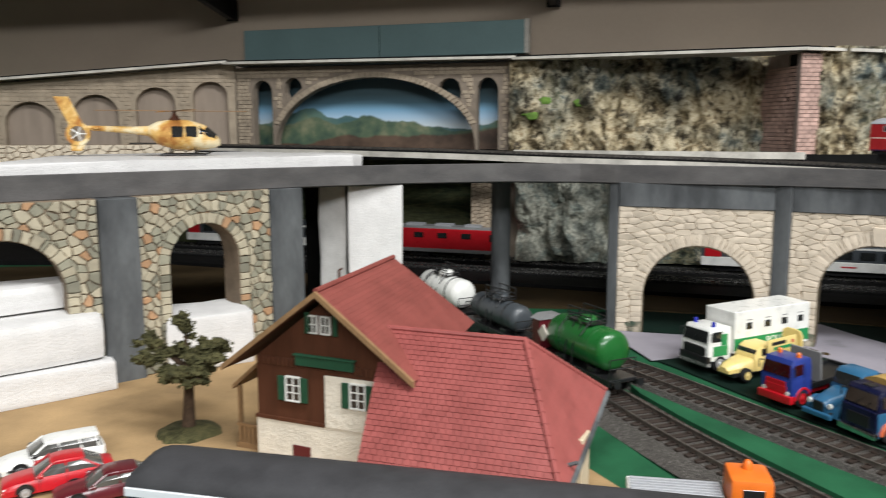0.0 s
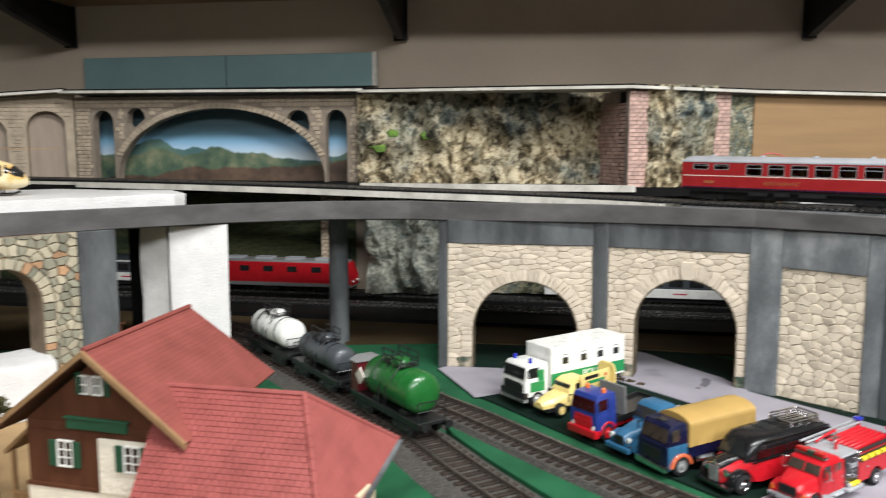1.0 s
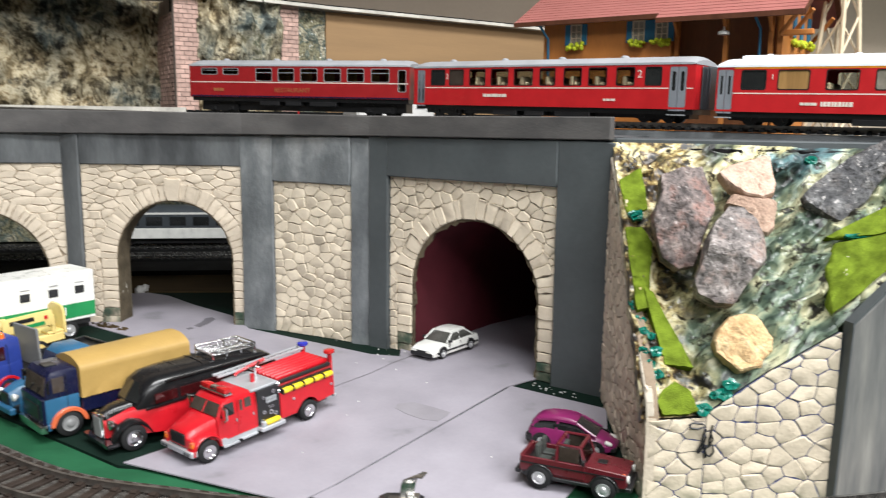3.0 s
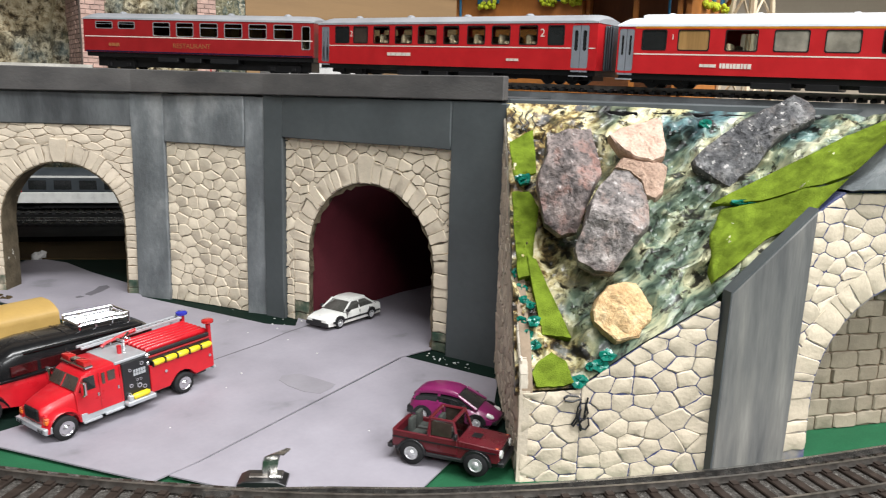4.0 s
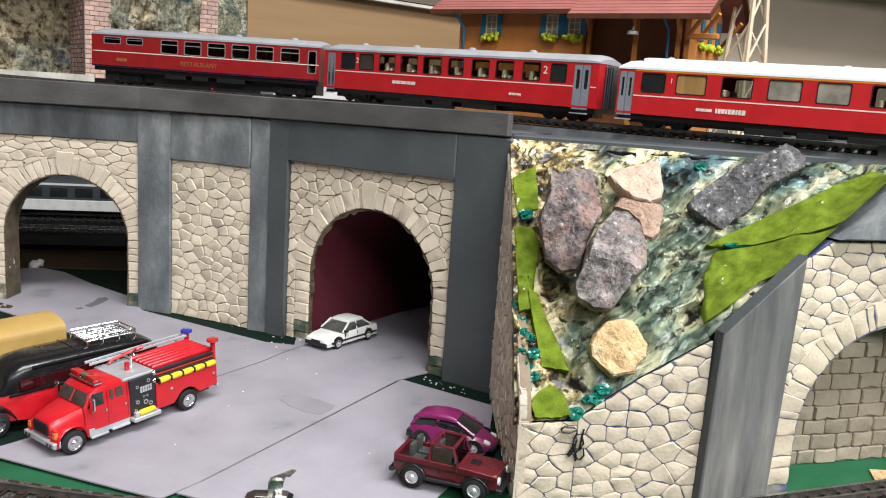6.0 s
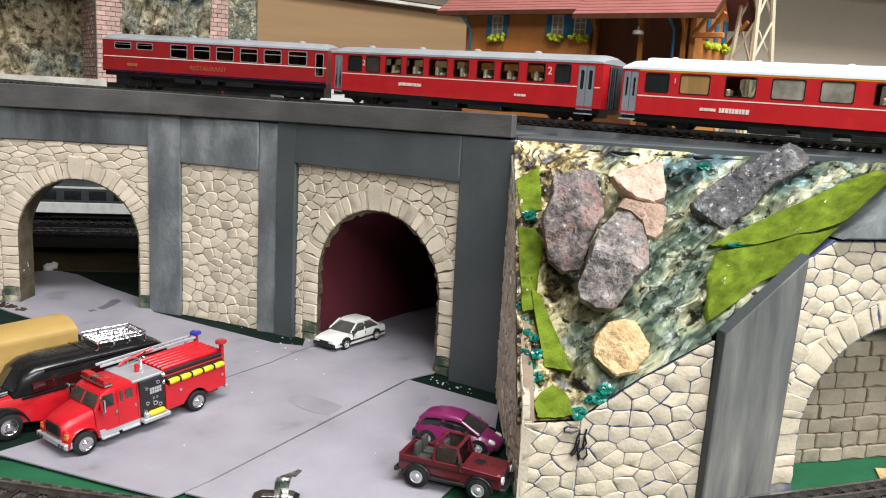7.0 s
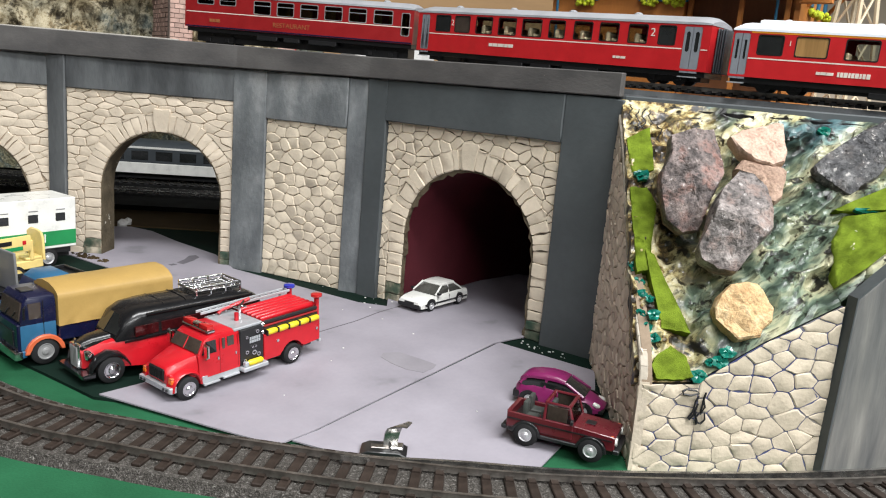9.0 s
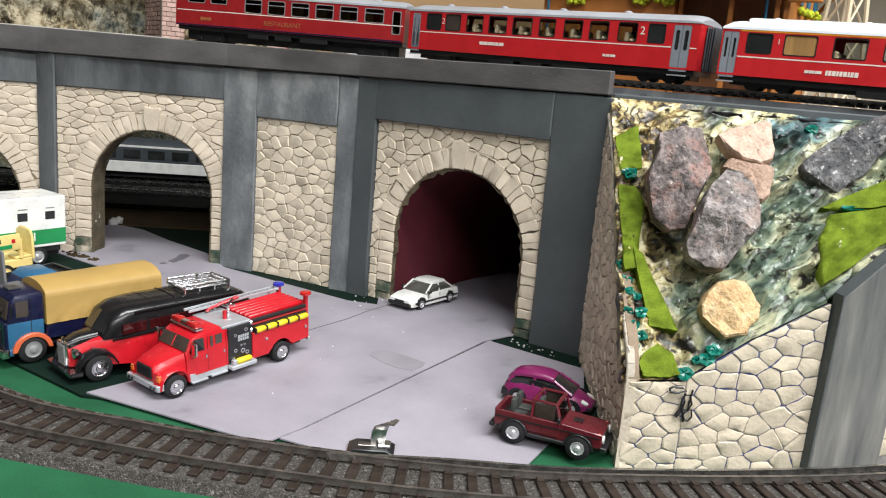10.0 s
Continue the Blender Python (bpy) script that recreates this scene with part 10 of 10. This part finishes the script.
for c in limbs:
    for j in range(2):
        q = c + Vector((rng.gauss(0, 3.6), rng.gauss(0, 3.6), rng.gauss(0.8, 2.2)))
        r0, off = rng.uniform(2.8, 5.4), Vector([rng.uniform(0, 50) for _ in range(3)])
        got = bmesh.ops.create_icosphere(bm, subdivisions=2, radius=1.0)["verts"]
        for v in got:
            d = v.co.normalized()
            v.co = q + Vector((d.x, d.y, d.z * 0.72)) * (r0 * (0.72 + 0.75 * noise.noise(d * 1.9 + off) + 0.35 * noise.noise(d * 5 + off)))
        for m in range(26):
            d = Vector((rng.gauss(0, 1), rng.gauss(0, 1), rng.gauss(0, 1))).normalized()
            v = q + Vector((d.x, d.y, d.z * 0.72)) * (r0 * rng.uniform(0.7, 1.15))
            u, w = (Vector((rng.gauss(0, 1), rng.gauss(0, 1), rng.gauss(0, 0.6))).normalized() * rng.uniform(0.6, 1.3) for _ in range(2))
            bm.faces.new([bm.verts.new(v + u), bm.verts.new(v + w), bm.verts.new(v - u), bm.verts.new(v - w)])
me = mesh_of("crown", bm, True)
me.materials.append(T_LEAF)
ob = new("crown", me)
ob.parent = tree
bm = bmesh.new()
lathe(bm, (0, 0, -0.5), (0, 0, 4), [(0, 19), (0.4, 17), (0.8, 12), (1, 4)], 22)
for v in bm.verts:
    v.co += Vector((noise.noise(v.co * 0.2) * 3, noise.noise(v.co * 0.2 + Vector((9, 0, 0))) * 3, noise.noise(v.co * 0.3) * 0.8))
part("turf_base", bm, T_LEAF, tree, "dark green turf base")


# ---- white foam blocks ----
def foam(name, pts, z0, z1, label, bev=2.0, mat_=None, seed=5):
    bm = bmesh.new()
    plate(bm, pts, z0, z1)
    bmesh.ops.bevel(bm, geom=list(bm.edges), offset=bev, segments=2, affect="EDGES", profile=0.6)
    bmesh.ops.subdivide_edges(bm, edges=list(bm.edges), cuts=3, use_grid_fill=True)
    for v in bm.verts:
        v.co += Vector((noise.noise(v.co * 0.06 + Vector((seed, 0, 0))), noise.noise(v.co * 0.06 + Vector((0, seed, 0))), noise.noise(v.co * 0.05 + Vector((0, 0, seed))))) * 1.1
    return solid(name, bm, mat_ or M_FOAM, label=label, category="foam block", group="white foam blocks", angle=50)


foam("foam_block", [(-330, 437), (-220, 527), (-248, 566), (-340, 500)], 0, 20, "flat white foam slab lying on the ochre ground")
foam("foam_block", [(-345, 432), (-227, 528), (-252, 566), (-350, 500)], 20.4, 52, "rough white foam block lying on a foam slab", 5.0, seed=8)
foam("foam_block", [(-360, 455), (-248, 548), (-262, 570), (-370, 500)], 52.4, 72, "rough upper lump of white foam", 6.0, seed=11)
foam("foam_block", [(-196, 556), (-142, 592), (-168, 640), (-212, 610)], 0, 40, "white foam block leaning before the arch", 2.0, seed=14)
foam("foam_tower", [(-80, 679.5), (-34.5, 687.5), (-40, 728), (-86, 722)], -1, 126.5, "tall white foam pillar under the deck", 1.0, seed=17)
# added slab in greyer foam, in place of the pillar's shaded left face
foam("foam_tower", [(-108, 700), (-84, 692), (-84, 735), (-108, 741)], -1, 126.5, "grey-white foam slab added for the shaded left side of the tall pillar", 1.0, M_FOAMGREY, seed=19)
# added black sheet that stands for the unlit gap beside the pillars
bm = bmesh.new()
box(bm, -128, -76, 746, 750, -2, 127)
solid("gap_shade_board", bm, M_BLACKBED, label="black board added for the dark gap behind the foam pillars", category="board", kind="structure")
foam("helipad_slab", [(-300, 522), (-231, 572), (-175, 618), (-118, 664), (-76, 690), (-70, 704), (-92, 765), (-200, 788), (-330, 700)], 133.8, 152, "thin white foam slab used as a helicopter pad", 1.5, seed=23)
# low white stone parapet behind
x, y, turn, n = wall_frame((-560, 800), (-255, 846))
bm = bmesh.new()
box(bm, 0, n, 0, 8, 133, 158)
ob = solid("parapet", bm, M_SHADEJOINT, x, y, 0, turn, label="low parapet of white stones on the upper deck", category="parapet", kind="structure")
bm = bmesh.new()
for poly in cells([(0, 134), (n, 134), (n, 158), (0, 158)], 8, random.Random(117), 1.5):
    stone_bm(bm, poly, 1.4, 0.5)
tagged(part("white_stones", bm, M_GREYSTONE, ob), kind="stuff")

# ---- helicopter ----
M_CAMO = mottled("sand_and_yellow_camouflage", ((0.36, 0.15, 0.04), (0.45, 0.19, 0.045), (0.74, 0.46, 0.14), (0.84, 0.72, 0.46), (0.86, 0.78, 0.56)), 50, 0.4, 0.05, 0.0002, 800, distort=0.2, grain=0.08)
heli = thing("helicopter", -222, 683, 152.4, 12, "sand and yellow camouflage model helicopter on the foam pad", "helicopter")
bm = bmesh.new()
rings = []
for px, w, z0, z1 in ((-24, 4, 16, 24), (-16, 8, 9, 28), (-4, 11, 5, 30), (10, 11.5, 4, 29), (22, 10, 4.5, 25), (30, 6.5, 6, 18), (34, 2.5, 8, 13)):
    zc, hz = (z0 + z1) / 2, (z1 - z0) / 2
    rings.append([Vector((px, w * math.cos(2 * math.pi * i / 16), zc + hz * math.sin(2 * math.pi * i / 16))) for i in range(16)])
loft(bm, rings)
part("fuselage", bm, M_CAMO, heli, angle=60)
bm = bmesh.new()
loft(bm, [[Vector((px, w * math.cos(2 * math.pi * i / 14), zc + h * math.sin(2 * math.pi * i / 14))) for i in range(14)] for px, w, zc, h in ((18, 10.4, 18.4, 7.2), (25, 8.8, 16.6, 6.4), (31, 5.6, 14, 3.8))])
part("canopy", bm, P_GLASS, heli, "dark glazed canopy", angle=60)
for px in (-4, 7):
    for s in (-1, 1):
        bm = bmesh.new()
        box(bm, px, px + 9.6, s * 10.6 - 0.9, s * 10.6 + 0.9, 15, 24, 0.8)
        part("cabin_window", bm, P_GLASS, heli)
bm = bmesh.new()
lathe(bm, (-20, 0, 20), (-74, 0, 23), [(0, 4.6), (0.3, 3.0), (1, 1.8)], 12)
part("tail_boom", bm, M_CAMO, heli, angle=60)
bm = bmesh.new()
ringp = [(-78 + 9.5 * math.cos(2 * math.pi * i / 24), 18 + 9.5 * math.sin(2 * math.pi * i / 24)) for i in range(24)]
hole = [(-78 + 6.4 * math.cos(2 * math.pi * i / 24), 18 + 6.4 * math.sin(2 * math.pi * i / 24)) for i in range(24)]
slab(bm, [ringp, hole], -1.6, 1.6)
shroud = part("tail_shroud", bm, M_CAMO, heli, "round shroud of the tail rotor")
for k in range(5):
    bm = bmesh.new()
    a = k * 2 * math.pi / 5
    tube(bm, [(-78, 0, 18), (-78 + 6.4 * math.cos(a), 0, 18 + 6.4 * math.sin(a))], 0.6)
    part("tail_rotor_blade", bm, P_WHITE, shroud)
bm = bmesh.new()
slab(bm, [[(-74, 26), (-84, 24), (-95, 48), (-84, 48)]], -1, 1, 0.4)
part("tail_fin", bm, M_CAMO, heli)
bm = bmesh.new()
slab(bm, [[(-84, 4), (-76, 4), (-72, 11), (-84, 11)]], -0.9, 0.9, 0.4)
part("lower_fin", bm, M_CAMO, heli)
bm = bmesh.new()
box(bm, -66, -60, -11, 11, 22, 23, 0.3)
part("tailplane", bm, M_CAMO, heli)
bm = bmesh.new()
lathe(bm, (-2, 0, 29), (-2, 0, 37), [(0, 5), (0.5, 2), (0.8, 1.2), (1, 2.4)], 12)
part("rotor_head", bm, H_WOOD, heli)
for a in (20, 110, 200, 290):
    bm = bmesh.new()
    box(bm, 2, 62, -1.6, 1.6, 36.4, 37.0, 0.2)
    bmesh.ops.rotate(bm, cent=(0, 0, 0), matrix=Matrix.Rotation(radians(a), 3, "Z"), verts=bm.verts)
    bmesh.ops.translate(bm, vec=(-2, 0, 0), verts=bm.verts)
    part("rotor_blade", bm, P_ORANGELINE if a in (110,) else H_TRIM, heli)
for s in (-1, 1):
    bm = bmesh.new()
    tube(bm, [(-14, s * 10, 0.6), (22, s * 10, 0.6), (26, s * 10, 2.4)], 0.9, 8)
    part("skid", bm, P_BLACK, heli)
    for px in (-6, 14):
        bm = bmesh.new()
        tube(bm, [(px, s * 10, 0.6), (px, s * 6, 6)], 0.7, 6)
        part("skid_leg", bm, P_BLACK, heli)

# ---- chalet station on the upper level; x along the front, y to the back ----
cx, cy, ct, cn = wall_frame((581, 552), (657, 400))
ch = thing("chalet_station", cx, cy, 132, ct, "orange boarded chalet station with faded red roof and blue shutters", "house")
ch.scale = (1, 1, 1.06)
bm = bmesh.new()
box(bm, 4, 98, 0, 66, 0, 76)
part("wall", bm, H_CHALET, ch)
bm = bmesh.new()
box(bm, 98.5, 160, 16, 66, 0, 76)
part("porch_wall", bm, H_CHALETBROWN, ch, "brown boarded wall in the porch")
bm = bmesh.new()
slab(bm, [[(-2, 0), (66, 0), (66, 74), (32, 101), (-2, 74)]], 0, 3)
bmesh.ops.rotate(bm, cent=(0, 0, 0), matrix=Matrix.Rotation(radians(90), 3, "Z"), verts=bm.verts)
bmesh.ops.translate(bm, vec=(168, 0, 0), verts=bm.verts)
part("gable_wall", bm, H_CHALET, ch)
bm = bmesh.new()
box(bm, 160.5, 165, 10, 60, 0, 74)
part("end_wall", bm, H_CHALET, ch)
for px, depth in ((99.5, 3), (133, -3), (160, -3)):
    bm = bmesh.new()
    box(bm, px, px + 2.6, depth, depth + 2.6, 0, 74)
    part("porch_post", bm, H_CHALET, ch)
    bm = bmesh.new()
    tube(bm, [(px + 1.3, depth + 1, 60), (px + 1.3, depth - 8, 72)], 1.2, 6)
    part("brace", bm, H_CHALET, ch)
for px in (30, 76, 92):
    window_unit(ch, px, 58, 7, 12, -0.3, True, 2, 3, H_BLUE, H_CREAM)
    bm = bmesh.new()
    rng = random.Random(int(px))
    for k in range(26):
        c = Vector((px + rng.uniform(-6, 6), -2.6 + rng.uniform(-1.6, 1), 56.5 + rng.uniform(-1.6, 2)))
        bmesh.ops.create_icosphere(bm, subdivisions=1, radius=rng.uniform(0.9, 1.7), matrix=Matrix.Translation(c))
    part("flower_box", bm, H_FLOWER, ch, "box of lime-yellow flowers", angle=80)
for k, py in enumerate((18, 36, 54)):
    bm = bmesh.new()
    box(bm, 167.6, 169.2, py, py + 6, 58, 72, 0.2)
    part("shutter", bm, H_BLUE, ch)
    bm = bmesh.new()
    rng = random.Random(200 + k)
    for j in range(18):
        c = Vector((170.4 + rng.uniform(-1.4, 1.6), py + 3 + rng.uniform(-4, 4), 55 + rng.uniform(-1.6, 2)))
        bmesh.ops.create_icosphere(bm, subdivisions=1, radius=rng.uniform(0.9, 1.8), matrix=Matrix.Translation(c))
    part("flower_box", bm, H_FLOWER, ch, "box of lime-yellow flowers", angle=80)
for a, b, yf, zf in ((-14, 100, -12, 72.5), (97, 184, -24, 68.5)):
    roof_rows(ch, (a, yf, zf), (b, yf, zf), (b, 33, 103), (a + (10 if a < 0 else 0), 33, 103), 16, H_CHALETROOF, lap=0.3, thick=0.6)
    bm = bmesh.new()
    loft(bm, [[Vector((px, yf - 0.4, zf - 2.4)) , Vector((px, yf + 1.6, zf - 2.4)), Vector((px, yf + 1.6, zf + 1)), Vector((px, yf - 0.4, zf + 0.4))] for px in (a, b)])
    part("eave_board", bm, H_WOOD, ch)
roof_rows(ch, (184, 80, 68.5), (-14, 80, 68.5), (-4, 33, 103), (184, 33, 103), 12, H_CHALETROOF)
bm = bmesh.new()
loft(bm, [[Vector((182, yy, zz - 2.4)), Vector((185, yy, zz - 2.4)), Vector((185, yy, zz + 0.6)), Vector((182, yy, zz + 0.6))] for yy, zz in ((-24, 68), (33, 102.5), (80, 68))])
part("barge_board", bm, H_WOOD, ch)
for px, py in ((70, 34), (150, 38)):
    bm = bmesh.new()
    box(bm, px, px + 9, py, py + 9, 98, 116, 0.6)
    part("chimney", bm, M_FOAMGREY, ch, "pale grey chimney")
    bm = bmesh.new()
    for k in range(2):
        box(bm, px - 0.6, px + 9.6, py - 0.6, py + 9.6, 116 + k * 3, 117.6 + k * 3, 0.3)
    part("chimney_cap", bm, M_FOAMGREY, ch)
bm = bmesh.new()
lathe(bm, (136, -12, 63), (136, -12, 58.5), [(0, 0.5), (0.4, 0.8), (0.6, 3.2), (1, 3.6)], 14)
part("porch_lamp", bm, P_WHITE, ch, "white porch lamp shade")
for px in (6, 152):
    bm = bmesh.new()
    tube(bm, [(px, -11, 71), (px + 3, -3, 62), (px + 3, -1, 30)], 0.9, 6)
    part("drainpipe", bm, H_BLUE, ch, "blue drainpipe")
for py in (-16, 6, 60):
    bm = bmesh.new()
    tube(bm, [(168, py + 8, 58), (182, py, 72)], 1.3, 6)
    part("gable_brace", bm, H_CHALET, ch)
bm = bmesh.new()
box(bm, 168, 186, -8, -4, 57, 60, 0.4)
part("balcony_beam", bm, H_CHALET, ch)

# lattice mast beside the chalet
mast = thing("lattice_mast", 722, 415, 132, 0, "pale weathered lattice mast behind the chalet", "mast")
corner = [(-12, -12), (12, -12), (12, 12), (-12, 12)]
for i, (a, b) in enumerate(corner):
    bm = bmesh.new()
    tube(bm, [(a, b, 0), (a * 0.35, b * 0.35, 130)], 1.6, 6)
    part("leg", bm, H_CREAM, mast)
    c, d = corner[(i + 1) % 4]
    for k in range(5):
        f0, f1 = 1 - 0.65 * k / 5, 1 - 0.65 * (k + 1) / 5
        bm = bmesh.new()
        tube(bm, [(a * f0, b * f0, 26 * k), (c * f1, d * f1, 26 * (k + 1))], 0.9, 5)
        part("brace", bm, H_CREAM, mast)
bm = bmesh.new()
lathe(bm, (0, 0, 128), (0, 0, 150), [(0, 8), (0.1, 11), (0.9, 11), (1, 8)], 16)
part("mast_head", bm, P_GREY, mast, "dark grey drum at the top")

# small house with a dark red roof further along
sh = thing("small_house", 905, 330, 132, -50, "small house with a dark red roof further along", "house")
bm = bmesh.new()
box(bm, 0, 80, 0, 50, 0, 34)
part("wall", bm, H_CHALETBROWN, sh)
for s in (0, 1):
    y0, y1 = (-8, 25) if s == 0 else (58, 25)
    bm = bmesh.new()
    loft(bm, [[Vector((px, y0, 30)), Vector((px, y1, 62)), Vector((px, y1, 64.5)), Vector((px, y0, 32.5))] for px in (-8, 88)])
    part("roof", bm, H_TILEDARK, sh)

# wires behind the coaches
for pts, m, lab in (([(470, 780, 142), (474, 778, 170), (490, 775, 184), (512, 770, 176), (530, 765, 150)], P_RED, "thin red wire arched behind the coaches"),
                    ([(476, 792, 142), (490, 788, 162), (525, 782, 174), (560, 776, 170)], P_BLACK, "thin black wire arched behind the coaches")):
    bm = bmesh.new()
    line = along([Vector(p) for p in pts], 4)
    tube(bm, [p for p, _ in line], 0.7, 6)
    solid("wire", bm, m, label=lab, category="wire", group="loose wires")
bm = bmesh.new()
box(bm, 520, 600, 760, 800, 132, 160, 2)
solid("white_box", bm, M_FOAMGREY, label="pale grey box behind the coaches", category="box")

# ---- foreground: blue coach, cars, orange truck ----
fc = thing("railway_coach", -117, 305, 8, -13.2, "navy blue coach with cream band and dark grey roof", "railway coach")
L = 262
bm = bmesh.new()
box(bm, 0, L, -16.5, 16.5, 8, 31, 0.6)
part("body", bm, P_NAVY, fc)
bm = bmesh.new()
box(bm, -0.3, L + 0.3, -16.9, 16.9, 29, 33, 0.5)
part("band", bm, P_ROOFWHITE, fc, "pale blue-white band under the roof")
bm = bmesh.new()
prof_ = [(-16.6, 33), (-15.6, 36.5), (-12, 39), (-6, 40.8), (0, 41.5), (6, 40.8), (12, 39), (15.6, 36.5), (16.6, 33)]
loft(bm, [[Vector((px, a, 33 + (b - 33) * k)) for a, b in prof_] for px, k in ((0, 0.55), (3, 0.92), (8, 1), (L - 8, 1), (L - 3, 0.92), (L, 0.55))])
part("roof", bm, P_COACHROOF, fc, "dark grey roof", angle=50)
for k in range(9):
    bm = bmesh.new()
    box(bm, 14 + k * 27, 32 + k * 27, -16.9, -16.3, 17, 26, 0.3)
    part("window", bm, P_GLASS, fc)
    bm = bmesh.new()
    box(bm, 2 + k * 29, 2.7 + k * 29, -16.2, 16.2, 33, 33.8)
    part("roof_seam", bm, P_COACHROOF, fc)
bm = bmesh.new()
lathe(bm, (60, -16.4, 21), (60, -17.1, 21), [(0, 4), (1, 4)], 16)
part("emblem", bm, P_ORANGELINE, fc, "plain orange round emblem")
bm = bmesh.new()
box(bm, 6, L - 6, -12, 12, 2, 8)
part("underframe", bm, P_BLACK, fc)
railway("track under the navy coach", [(-190, 322, 8), (-117, 305, 8), (10, 275, 8), (138, 245, 8), (200, 230, 8)], step=8, bed=(24, 16.5, 10), bed_mat=M_BALLAST)
for px in (35, L - 35):
    rail_wheels(fc, px, 16.5, 4.6)

sedan(-205, 402, 212, P_WHITE, "white estate car on the green strip", estate=True, group="cars by the station house")
sedan(-190, 378, 210, P_RED, "bright red saloon car beside an estate car", group="cars by the station house", trim=False)
sedan(-160, 368, 208, P_WINE, "dark wine-red coupe beside a red car", H=14, group="cars by the station house", trim=False)
ot = thing("flatbed_truck", 122, 333, 0, -10, "orange truck cab with a ribbed white flatbed", "truck")
wheels(ot, (10, -26), 9, 5, 4)
bx(ot, "cab", P_ORANGE, 2, 20, -10.5, 10.5, 6, 28, 2.5)
bx(ot, "cab_window", P_GLASS, 19.4, 20.3, -8, 8, 17, 25, 0.4)
pair(ot, "side_window", P_GLASS, 7, 16, 10.3, 0.4, 17, 24)
bm = bmesh.new()
lathe(bm, (11, 3, 28), (11, 3, 32), [(0, 2.2), (0.7, 2), (1, 1)], 10)
part("beacon", bm, P_ORANGE, ot)
bx(ot, "chassis", P_BLACK, -38, 18, -7, 7, 4, 7)
bx(ot, "bed", P_WHITE, -40, 1, -11, 11, 14, 17, 0.5)
for k in range(8):
    bx(ot, "bed_rib", P_ROOFGREY, -39, 0.5, -10.4 + k * 2.7, -9.0 + k * 2.7, 17, 18, 0.2)
pair(ot, "bed_side", P_WHITE, -40, 1, 10.6, 0.8, 12, 17)
